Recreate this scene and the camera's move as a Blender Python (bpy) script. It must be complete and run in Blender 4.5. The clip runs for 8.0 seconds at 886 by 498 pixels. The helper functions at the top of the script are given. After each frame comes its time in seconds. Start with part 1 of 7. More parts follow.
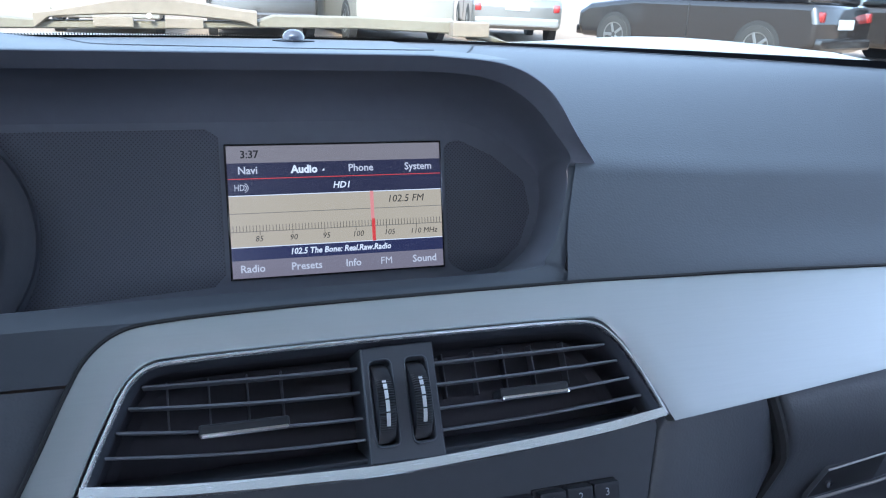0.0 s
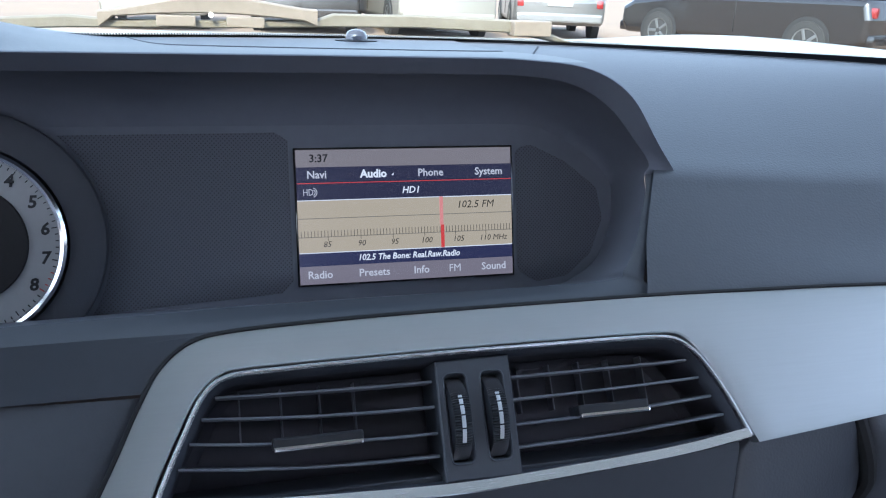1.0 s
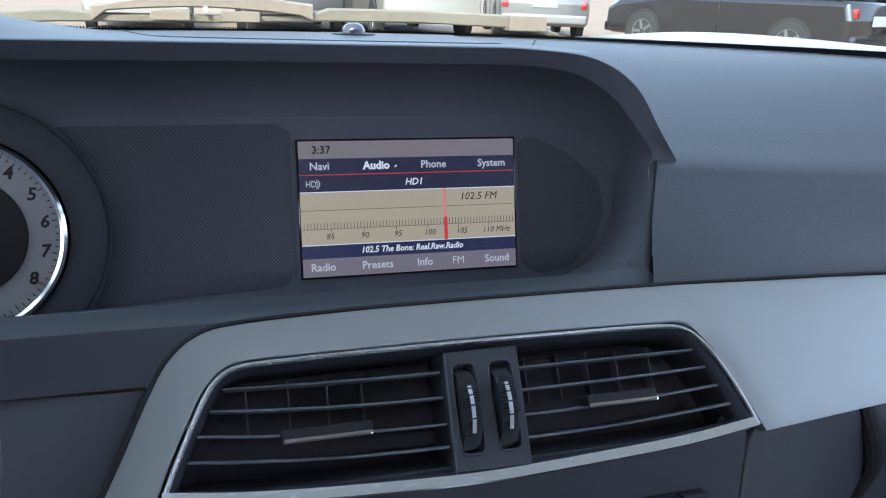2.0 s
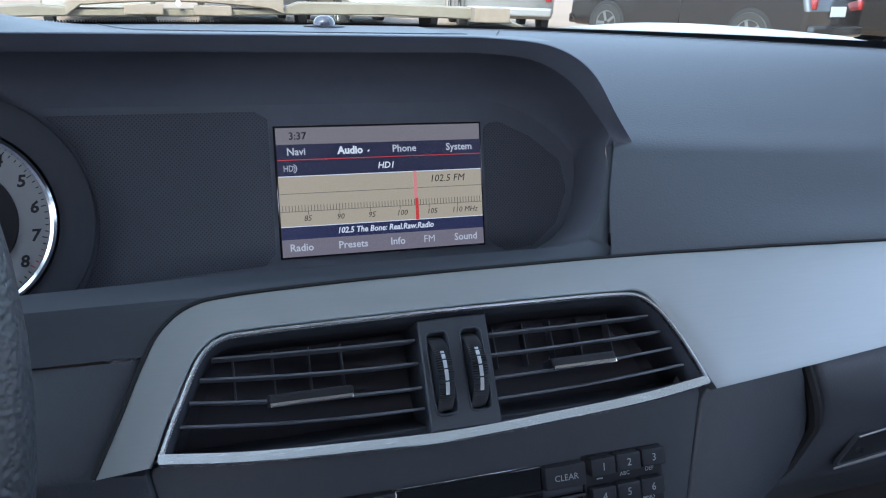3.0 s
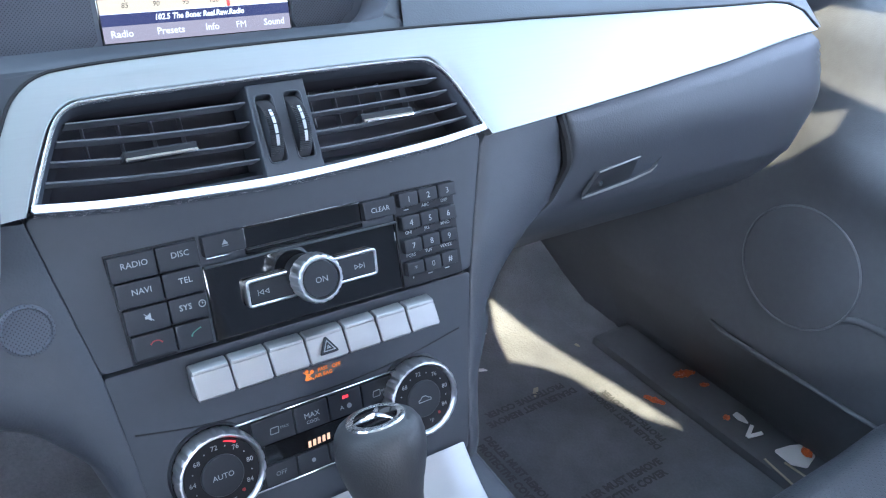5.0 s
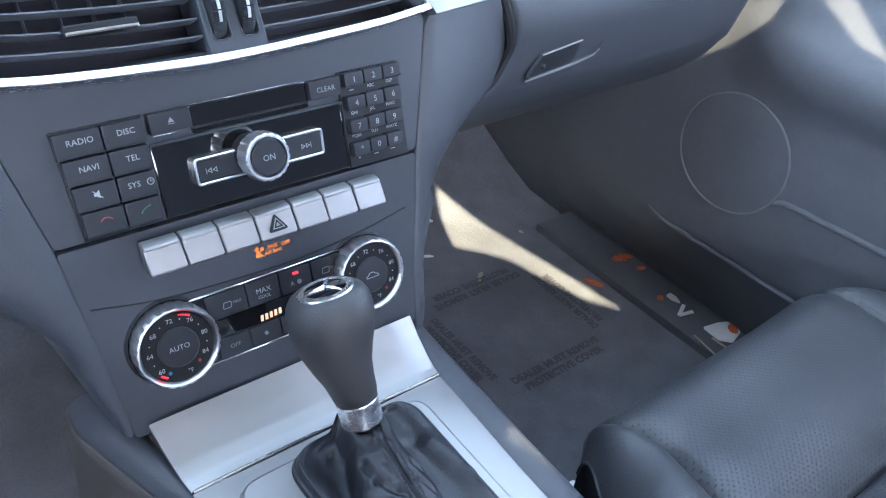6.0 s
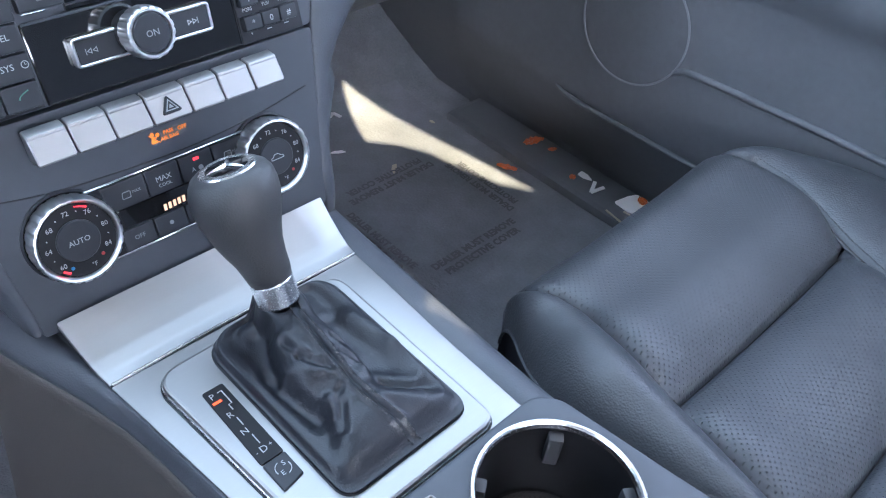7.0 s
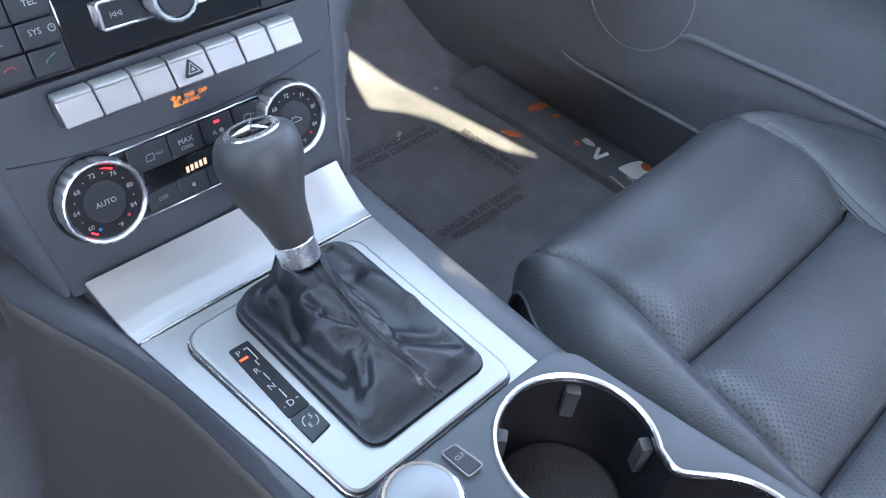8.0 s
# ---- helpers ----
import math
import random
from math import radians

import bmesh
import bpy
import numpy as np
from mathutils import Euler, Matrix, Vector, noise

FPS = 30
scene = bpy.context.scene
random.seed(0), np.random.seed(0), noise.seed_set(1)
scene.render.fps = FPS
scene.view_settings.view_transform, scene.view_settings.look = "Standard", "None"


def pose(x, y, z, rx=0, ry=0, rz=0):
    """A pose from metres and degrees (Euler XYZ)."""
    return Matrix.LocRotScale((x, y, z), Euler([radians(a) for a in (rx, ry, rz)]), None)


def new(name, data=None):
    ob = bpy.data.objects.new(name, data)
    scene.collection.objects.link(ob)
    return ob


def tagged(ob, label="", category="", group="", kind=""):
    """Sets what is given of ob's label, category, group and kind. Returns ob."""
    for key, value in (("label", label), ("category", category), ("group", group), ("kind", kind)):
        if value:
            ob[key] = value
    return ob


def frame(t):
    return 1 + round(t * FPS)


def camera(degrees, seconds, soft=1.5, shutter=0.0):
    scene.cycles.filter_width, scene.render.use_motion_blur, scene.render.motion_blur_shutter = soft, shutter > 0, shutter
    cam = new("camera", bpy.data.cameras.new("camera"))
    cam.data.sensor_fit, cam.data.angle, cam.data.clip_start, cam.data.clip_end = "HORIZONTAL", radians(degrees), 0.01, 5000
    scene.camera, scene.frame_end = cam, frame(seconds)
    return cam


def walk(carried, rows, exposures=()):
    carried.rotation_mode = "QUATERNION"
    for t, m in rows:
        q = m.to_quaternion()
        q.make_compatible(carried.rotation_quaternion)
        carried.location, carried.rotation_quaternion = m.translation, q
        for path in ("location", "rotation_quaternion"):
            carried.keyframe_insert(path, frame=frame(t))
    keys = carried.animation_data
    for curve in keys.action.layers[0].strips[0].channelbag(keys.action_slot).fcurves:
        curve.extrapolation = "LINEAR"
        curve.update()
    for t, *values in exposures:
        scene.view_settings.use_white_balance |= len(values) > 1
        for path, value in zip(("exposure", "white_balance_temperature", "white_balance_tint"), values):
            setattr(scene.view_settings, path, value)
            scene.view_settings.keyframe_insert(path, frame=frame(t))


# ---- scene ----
cam = camera(57.76, 8.0, soft=1.15)
# seconds, eye in metres, yaw to the left, pitch up, roll to the left
ROWS = [
    (0, -0.0895, -0.0178, 1.1202, -18.73, -17.99, 2.42),
    (0.5, -0.1022, -0.0054, 1.1238, -16.54, -18.42, 2.02),
    (1, -0.1037, 0.0015, 1.1219, -15.91, -18.39, 2.34),
    (1.2, -0.1035, 0.0032, 1.1210, -16.04, -18.32, 2.33),
    (2.3, -0.1157, 0.0049, 1.1148, -17.30, -18.33, 2.32),
    (2.5, -0.1158, -0.0027, 1.1184, -17.53, -18.56, 2.28),
    (3, -0.1229, -0.0228, 1.1158, -19.27, -18.63, 2.02),
    (3.5, -0.1310, -0.0436, 1.1091, -23.81, -19.34, 2.25),
    (4, -0.1472, -0.0650, 1.1043, -27.75, -21.73, 2.45),
    (4.5, -0.1640, -0.0851, 1.1070, -32.43, -27.04, 3.65),
    (4.7, -0.1700, -0.0936, 1.1072, -34.28, -28.11, 4.15),
    (5.8, -0.1902, -0.1237, 1.1040, -39.61, -34.38, 5.75),
    (6, -0.1887, -0.1227, 1.1068, -41.40, -36.36, 6.96),
    (6.5, -0.1887, -0.1334, 1.0950, -46.79, -38.65, 8.37),
    (7, -0.1899, -0.1381, 1.0875, -49.72, -42.16, 7.94),
    (7.5, -0.1922, -0.1416, 1.0828, -50.60, -44.09, 7.82),
    (8, -0.2093, -0.1373, 1.0887, -50.53, -44.16, 8.22),
]
EXPOSURES = [(0.0, 2.72, 5050, 12), (1.0, 2.55, 5250, 13), (2.5, 2.30, 5350, 12), (3.0, 2.36, 5200, 12), (3.5, 2.78, 4950, 9), (4.0, 3.25, 4850, 7), (4.5, 3.80, 4950, 8), (6.0, 4.12, 5250, 12), (6.5, 4.15, 5250, 12), (7.0, 4.30, 5300, 12), (8.0, 4.36, 5350, 12)]
walk(cam, [(t, pose(x, y, z, 90 + pitch, 0, yaw) @ pose(0, 0, 0, 0, 0, roll)) for t, x, y, z, yaw, pitch, roll in ROWS], EXPOSURES)

# ---- world and sun ----
SUN_WAY = Vector((0.45, 0.78, -0.74)).normalized()
world = bpy.data.worlds.new("sky_world")
scene.world = world
world.use_nodes = True
wn = world.node_tree
sky = wn.nodes.new("ShaderNodeTexSky")
sky.sky_type = "NISHITA"
sky.sun_disc = False
sky.sun_elevation = math.asin(-SUN_WAY.z)
sky.sun_rotation = math.atan2(-SUN_WAY.x, -SUN_WAY.y)
sky.air_density, sky.dust_density = 1.0, 3.5
bg = wn.nodes["Background"]
bg.inputs["Strength"].default_value = 0.15
pale = wn.nodes.new("ShaderNodeHueSaturation")
pale.inputs["Saturation"].default_value = 0.40
wn.links.new(sky.outputs["Color"], pale.inputs["Color"])
wn.links.new(pale.outputs["Color"], bg.inputs["Color"])
sun_data = bpy.data.lights.new("sun", "SUN")
sun_data.energy, sun_data.angle, sun_data.color = 1.5, radians(0.35), (1.0, 0.77, 0.42)
sun = new("sun", sun_data)
sun.matrix_world = Matrix.Translation((-5, -5, 8)) @ SUN_WAY.to_track_quat("-Z", "Y").to_matrix().to_4x4()

# ---- materials ----
def material(name, base, rough=0.5, metal=0.0, grain=None, stain=None, coat=0.0, spec=0.5, emit=None, cells=None, sheen=0.0, streak=None, dots=None):
    """grain: (scale, relief in metres) of a noise; cells: (scale, relief) of a leather-like relief; stain: (scale, amount);
    streak: (stretch along x, scale, amount) of brushed metal; dots: (pitch, depth, axis) of a regular punched pattern."""
    m = bpy.data.materials.new(name)
    m.use_nodes = True
    nt = m.node_tree
    n, l = nt.nodes, nt.links
    b = n["Principled BSDF"]
    b.inputs["Base Color"].default_value = (*base, 1)
    b.inputs["Roughness"].default_value = rough
    b.inputs["Metallic"].default_value = metal
    b.inputs["Coat Weight"].default_value = coat
    b.inputs["Coat Roughness"].default_value = 0.08
    b.inputs["Specular IOR Level"].default_value = spec
    b.inputs["Sheen Weight"].default_value = sheen
    if emit:
        b.inputs["Emission Color"].default_value = (*emit[0], 1)
        b.inputs["Emission Strength"].default_value = emit[1]
    where = n.new("ShaderNodeTexCoord").outputs["Object"]
    colour = None
    if stain:
        noise_a = n.new("ShaderNodeTexNoise")
        noise_a.inputs["Scale"].default_value, noise_a.inputs["Detail"].default_value = stain[0], 5
        l.new(where, noise_a.inputs["Vector"])
        noise_b = n.new("ShaderNodeTexNoise")
        noise_b.inputs["Scale"].default_value, noise_b.inputs["Detail"].default_value = stain[0] * 14, 3
        l.new(where, noise_b.inputs["Vector"])
        add = n.new("ShaderNodeMath")
        add.operation = "MULTIPLY_ADD"
        l.new(noise_b.outputs["Fac"], add.inputs[0])
        add.inputs[1].default_value = 0.5
        l.new(noise_a.outputs["Fac"], add.inputs[2])
        ramp = n.new("ShaderNodeMapRange")
        ramp.inputs["From Min"].default_value, ramp.inputs["From Max"].default_value = 0.4, 1.1
        ramp.inputs["To Min"].default_value, ramp.inputs["To Max"].default_value = 1 - stain[1], 1 + stain[1]
        l.new(add.outputs[0], ramp.inputs["Value"])
        mul = n.new("ShaderNodeVectorMath")
        mul.operation = "SCALE"
        mul.inputs[0].default_value = base
        l.new(ramp.outputs[0], mul.inputs["Scale"])
        colour = mul.outputs[0]
        r2 = n.new("ShaderNodeMapRange")
        r2.inputs["From Min"].default_value, r2.inputs["From Max"].default_value = 0.4, 1.1
        r2.inputs["To Min"].default_value, r2.inputs["To Max"].default_value = rough * (1 - 0.5 * stain[1]), min(1, rough * (1 + 0.5 * stain[1]))
        l.new(add.outputs[0], r2.inputs["Value"])
        l.new(r2.outputs[0], b.inputs["Roughness"])
    height = None
    if streak:
        mp = n.new("ShaderNodeMapping")
        mp.inputs["Scale"].default_value = (streak[0], 1, 1)
        l.new(where, mp.inputs["Vector"])
        ns = n.new("ShaderNodeTexNoise")
        ns.inputs["Scale"].default_value, ns.inputs["Detail"].default_value = streak[1], 4
        l.new(mp.outputs[0], ns.inputs["Vector"])
        rr = n.new("ShaderNodeMapRange")
        rr.inputs["To Min"].default_value, rr.inputs["To Max"].default_value = rough - streak[2], rough + streak[2]
        l.new(ns.outputs["Fac"], rr.inputs["Value"])
        l.new(rr.outputs[0], b.inputs["Roughness"])
        height = (ns.outputs["Fac"], 0.00004)
    if grain:
        ng = n.new("ShaderNodeTexNoise")
        ng.inputs["Scale"].default_value, ng.inputs["Detail"].default_value = grain[0], 3
        l.new(where, ng.inputs["Vector"])
        height = (ng.outputs["Fac"], grain[1])
    if cells:
        vc = n.new("ShaderNodeTexVoronoi")
        vc.inputs["Scale"].default_value = cells[0]
        vc.feature = "SMOOTH_F1"
        l.new(where, vc.inputs["Vector"])
        height = (vc.outputs["Distance"], cells[1])
    if dots:
        sep = n.new("ShaderNodeSeparateXYZ")
        l.new(where, sep.inputs[0])
        waves = []
        for axis in (0, dots[2]):
            w = n.new("ShaderNodeMath")
            w.operation = "MULTIPLY"
            l.new(sep.outputs[axis], w.inputs[0])
            w.inputs[1].default_value = math.pi / dots[0]
            c = n.new("ShaderNodeMath")
            c.operation = "SINE"
            l.new(w.outputs[0], c.inputs[0])
            waves.append(c.outputs[0])
        p = n.new("ShaderNodeMath")
        p.operation = "MULTIPLY"
        l.new(waves[0], p.inputs[0]), l.new(waves[1], p.inputs[1])
        q = n.new("ShaderNodeMapRange")
        q.interpolation_type = "SMOOTHSTEP"
        q.inputs["From Min"].default_value, q.inputs["From Max"].default_value = dots[3], dots[3] + 0.35
        l.new(p.outputs[0], q.inputs["Value"])
        mixc = n.new("ShaderNodeMix")
        mixc.data_type = "RGBA"
        l.new(q.outputs[0], mixc.inputs["Factor"])
        if colour:
            l.new(colour, mixc.inputs["A"])
        else:
            mixc.inputs["A"].default_value = (*base, 1)
        mixc.inputs["B"].default_value = (*[v * 0.4 for v in base], 1)
        colour = mixc.outputs["Result"]
        inv = n.new("ShaderNodeMath")
        inv.operation = "MULTIPLY_ADD"
        l.new(q.outputs[0], inv.inputs[0])
        inv.inputs[1].default_value = -1.0
        if height:
            sc = n.new("ShaderNodeMath")
            sc.operation = "MULTIPLY"
            l.new(height[0], sc.inputs[0])
            sc.inputs[1].default_value = height[1] / dots[1]
            l.new(sc.outputs[0], inv.inputs[2])
        height = (inv.outputs[0], dots[1])
    if colour:
        l.new(colour, b.inputs["Base Color"])
    if height:
        bump = n.new("ShaderNodeBump")
        bump.inputs["Strength"].default_value = 1.0
        bump.inputs["Distance"].default_value = height[1]
        l.new(height[0], bump.inputs["Height"])
        l.new(bump.outputs[0], b.inputs["Normal"])
    return m


DASH = material("dash_soft_plastic", (0.058, 0.063, 0.074), 0.48, cells=(800, 0.00013), stain=(9, 0.12))
DASH_SMOOTH = material("dash_smooth_plastic", (0.050, 0.055, 0.065), 0.46, spec=0.40, grain=(1400, 0.00005), stain=(12, 0.10))
POD = material("pod_dark_plastic", (0.120, 0.128, 0.155), 0.6, spec=0.4, grain=(1200, 0.00006), stain=(10, 0.1))
GRILLE = material("punched_grille", (0.090, 0.096, 0.116), 0.6, spec=0.35, dots=(0.00115, 0.00018, 2, 0.40))
ALU = material("brushed_aluminium", (0.405, 0.430, 0.424), 0.54, 1.0, streak=(0.04, 900, 0.06))
RAIL = material("polished_rail", (0.82, 0.825, 0.83), 0.26, 1.0, streak=(0.05, 1800, 0.05))
SWITCH_METAL = material("switch_metal", (0.37, 0.365, 0.355), 0.44, 1.0, streak=(0.05, 1500, 0.06))
ALU_SATIN = material("satin_aluminium", (0.345, 0.336, 0.328), 0.46, 1.0, streak=(0.05, 1500, 0.06))
DISC_METAL = material("satin_disc_metal", (0.22, 0.22, 0.222), 0.5, 1.0, streak=(0.05, 1500, 0.06))
SILVER = material("bright_silver", (0.82, 0.82, 0.83), 0.32, 1.0)
CHROME = material("chrome", (0.80, 0.81, 0.83), 0.14, 1.0)
BLACK = material("black_plastic", (0.018, 0.019, 0.022), 0.46, spec=0.3, grain=(900, 0.00004), stain=(14, 0.1))
GRILLE_PLAIN = material("dark_grained_plastic", (0.045, 0.049, 0.060), 0.6, spec=0.35, grain=(1100, 0.00008), stain=(12, 0.12))
VENT_BLACK = material("vent_black", (0.050, 0.049, 0.058), 0.75, spec=0.3, stain=(20, 0.15))
GLOSS = material("gloss_black", (0.006, 0.006, 0.007), 0.07, coat=0.6)
BUTTON = material("button_plastic", (0.030, 0.032, 0.037), 0.42, spec=0.28, grain=(1500, 0.00003), stain=(60, 0.12))
LEATHER = material("black_leather", (0.054, 0.058, 0.066), 0.40, cells=(640, 0.00038), stain=(7, 0.15))
LEATHER_PERF = material("perforated_leather", (0.054, 0.058, 0.066), 0.40, cells=(640, 0.00022), stain=(7, 0.12), dots=(0.0030, 0.0007, 1, 0.62))
BOOT_LEATHER = material("shift_boot_leather", (0.016, 0.0175, 0.023), 0.40, cells=(1000, 0.00018), stain=(20, 0.2))
KNOB_LEATHER = material("shift_knob_leather", (0.040, 0.040, 0.042), 0.52, cells=(900, 0.00012), stain=(30, 0.18))
THREAD = material("stitch_thread", (0.045, 0.045, 0.048), 0.55, grain=(2500, 0.0001))
CARPET = material("carpet", (0.150, 0.158, 0.175), 0.95, grain=(600, 0.0015), stain=(18, 0.35), sheen=0.1)
MAT_FILM = material("floor_mat_film", (0.155, 0.163, 0.182), 0.75, grain=(260, 0.0008), stain=(22, 0.3))
MAT_PRINT = material("floor_mat_print", (0.088, 0.090, 0.098), 0.7)
DOOR = material("door_plastic", (0.104, 0.110, 0.122), 0.58, cells=(800, 0.00015), stain=(8, 0.15))
RUBBER = material("rubber", (0.012, 0.012, 0.013), 0.8, grain=(500, 0.0002))
SLAT = material("slat_plastic", (0.130, 0.134, 0.152), 0.45, grain=(1400, 0.00004), stain=(40, 0.12))
# brown tint stands for sunlight bounced onto the console's lower side
SKIRT = material("skirt_bounce_tint", (0.070, 0.062, 0.057), 0.6, cells=(700, 0.0002), stain=(6, 0.2))
RING_GREY = material("satin_grey_ring", (0.22, 0.23, 0.25), 0.30, 0.4)
WHITE_INK = material("white_ink", (0.38, 0.39, 0.40), 0.6)
GREY_INK = material("grey_ink", (0.24, 0.25, 0.26), 0.6)
WHITE_MARK = material("white_mark", (0.55, 0.56, 0.57), 0.5)
ORANGE_GLOW = material("orange_telltale", (0.2, 0.05, 0.0), 0.5, emit=((1.0, 0.25, 0.02), 0.065))
RED_GLOW = material("red_telltale", (0.2, 0.01, 0.01), 0.5, emit=((1.0, 0.03, 0.04), 0.12))
AMBER_GLOW = material("amber_segment", (0.3, 0.2, 0.1), 0.5, emit=((1.0, 0.52, 0.30), 0.075))
LAMP_GLOW = material("orange_red_lamp", (0.2, 0.03, 0.01), 0.5, emit=((1.0, 0.085, 0.015), 0.15))
CUP_BLACK = material("cup_black", (0.007, 0.007, 0.008), 0.5, spec=0.2, stain=(20, 0.15))
RED_INK = material("red_ink", (0.35, 0.03, 0.03), 0.5)
GREEN_INK = material("green_ink", (0.06, 0.16, 0.12), 0.5)
BLUE_INK = material("blue_ink", (0.03, 0.18, 0.4), 0.5)


def screen_mat(name, rgb, power):
    return material(name, (0.01, 0.01, 0.012), 0.25, emit=(rgb, 0.88 * power))


SCR_DARK = screen_mat("screen_navy", (0.030, 0.030, 0.058), 0.166)
SCR_BAR = screen_mat("screen_grey_bar", (0.22, 0.19, 0.18), 0.186)
SCR_FOOT = screen_mat("screen_foot_bar", (0.20, 0.17, 0.18), 0.186)
SCR_BLUE = screen_mat("screen_blue_bar", (0.028, 0.030, 0.075), 0.171)
SCR_CREAM = screen_mat("screen_cream", (0.72, 0.585, 0.385), 0.122)
SCR_WHITE = screen_mat("screen_white", (0.95, 0.95, 0.93), 0.155)
SCR_GREY = screen_mat("screen_grey_text", (0.80, 0.78, 0.78), 0.130)
SCR_INK = screen_mat("screen_ink", (0.01, 0.01, 0.012), 0.014)
SCR_LINE = screen_mat("screen_line", (0.25, 0.22, 0.16), 0.130)
SCR_RED = screen_mat("screen_red", (0.75, 0.06, 0.05), 0.155)
SCR_PINK = screen_mat("screen_pink", (0.85, 0.30, 0.25), 0.155)
DIAL = material("dial_silver_face", (0.27, 0.275, 0.285), 0.45, 0.0, stain=(30, 0.05))
DIAL_BLACK = material("dial_black", (0.012, 0.012, 0.014), 0.5, spec=0.25, stain=(60, 0.1))
# scuttle and wipers: pale warm colour stands for strong sun on dark parts
COWL = material("cowl_sun_tone", (0.165, 0.150, 0.125), 0.6, grain=(150, 0.0006), stain=(9, 0.2))
WIPER = material("wiper_sun_tone", (0.215, 0.182, 0.155), 0.5, stain=(12, 0.2))
PAINT_WHITE = material("white_paint", (0.175, 0.165, 0.145), 0.35, coat=0.5)
PAINT_BLACK = material("black_paint", (0.009, 0.008, 0.0085), 0.20, coat=0.8)
PAINT_GREY = material("grey_paint", (0.030, 0.026, 0.024), 0.22, 0.3, coat=0.7)
PAINT_SILVER = material("silver_paint", (0.17, 0.17, 0.17), 0.3, 0.5, coat=0.5)
CAR_GLASS = material("car_window_glass", (0.02, 0.025, 0.03), 0.05, coat=1.0)
TYRE = material("tyre_rubber", (0.02, 0.02, 0.02), 0.85, grain=(90, 0.002))
RIM = material("alloy_rim", (0.22, 0.22, 0.22), 0.35, 0.9)
LAMP_RED = material("rear_lamp_red", (0.16, 0.01, 0.01), 0.2, coat=0.6)
GROUND = material("concrete_lot", (0.178, 0.132, 0.098), 0.9, grain=(6, 0.01), stain=(0.35, 0.18))
# unseen ceiling made paler than real cloth to bounce light into the cabin
HEADLINER = material("headliner_cloth", (0.80, 0.795, 0.785), 0.9, grain=(700, 0.0004), stain=(4, 0.08))
SHELL = material("cabin_trim_grey", (0.30, 0.295, 0.29), 0.8, grain=(500, 0.0003), stain=(5, 0.1))
WHITE_SCRAP = material("white_plastic", (0.86, 0.86, 0.86), 0.45, grain=(120, 0.0008))
ORANGE_SCRAP = material("orange_bit", (0.62, 0.135, 0.035), 0.28, grain=(200, 0.0008))
PAPER = material("leaf_scrap", (0.45, 0.40, 0.30), 0.8)

glass = bpy.data.materials.new("thin_glass")
glass.use_nodes = True
gn = glass.node_tree
gn.nodes.remove(gn.nodes["Principled BSDF"])
clear = gn.nodes.new("ShaderNodeBsdfTransparent")
clear.inputs["Color"].default_value = (0.90, 0.975, 0.91, 1)
shine = gn.nodes.new("ShaderNodeBsdfGlossy")
shine.inputs["Roughness"].default_value = 0.02
blend = gn.nodes.new("ShaderNodeMixShader")
blend.inputs[0].default_value = 0.05
gn.links.new(clear.outputs[0], blend.inputs[1])
gn.links.new(shine.outputs[0], blend.inputs[2])
gn.links.new(blend.outputs[0], gn.nodes["Material Output"].inputs["Surface"])
GLASS = glass


# ---- building helpers ----
BASES = {}


def thing(name, at, label, category, group="", kind=""):
    ob = new(name)
    ob.location = at
    ob.empty_display_size = 0.02
    BASES[ob] = Vector(at)
    return tagged(ob, label, category, group, kind)


def finish(bm, name, mat, sharp=38):
    bmesh.ops.remove_doubles(bm, verts=bm.verts, dist=1e-6)
    bmesh.ops.recalc_face_normals(bm, faces=bm.faces)
    flat = bm.faces.layers.int.get("flat")
    soft = [len(f.verts) <= 4 and not (flat and f[flat]) for f in bm.faces]
    me = bpy.data.meshes.new(name)
    bm.to_mesh(me)
    bm.free()
    me.materials.append(mat)
    me.set_sharp_from_angle(angle=radians(sharp))
    me.polygons.foreach_set("use_smooth", soft)
    return me


def part(name, bm, mat, parent, label="", sharp=38):
    """One mesh, built in world metres, under a thing or a part."""
    base = BASES[parent]
    for v in bm.verts:
        v.co -= base
    ob = new(name, finish(bm, name, mat, sharp))
    ob.parent = parent
    BASES[ob] = base
    return tagged(ob, label)


def whole(name, bm, mat, label, category, kind="", group="", sharp=38):
    """A thing or a piece of the setting that is one mesh; its origin at its lowest middle."""
    lo = Vector([min(v.co[i] for v in bm.verts) for i in range(3)])
    hi = Vector([max(v.co[i] for v in bm.verts) for i in range(3)])
    base = Vector(((lo.x + hi.x) / 2, (lo.y + hi.y) / 2, lo.z))
    for v in bm.verts:
        v.co -= base
    ob = new(name, finish(bm, name, mat, sharp))
    ob.location = base
    BASES[ob] = base
    return tagged(ob, label, category, group, kind)


def slope(y0, z0, s, x0=0.0):
    """A leaning frame: u to the right, v up the slope, w towards the seats."""
    c = 1 / math.sqrt(1 + s * s)
    return Matrix(((1, 0, 0, x0), (0, s * c, -c, y0), (0, c, s * c, z0), (0, 0, 0, 1)))


FLAT = Matrix.Identity(4)


def level(z, x=0.0, y=0.0, turn=0.0):
    return Matrix.Translation((x, y, z)) @ Matrix.Rotation(radians(turn), 4, "Z")


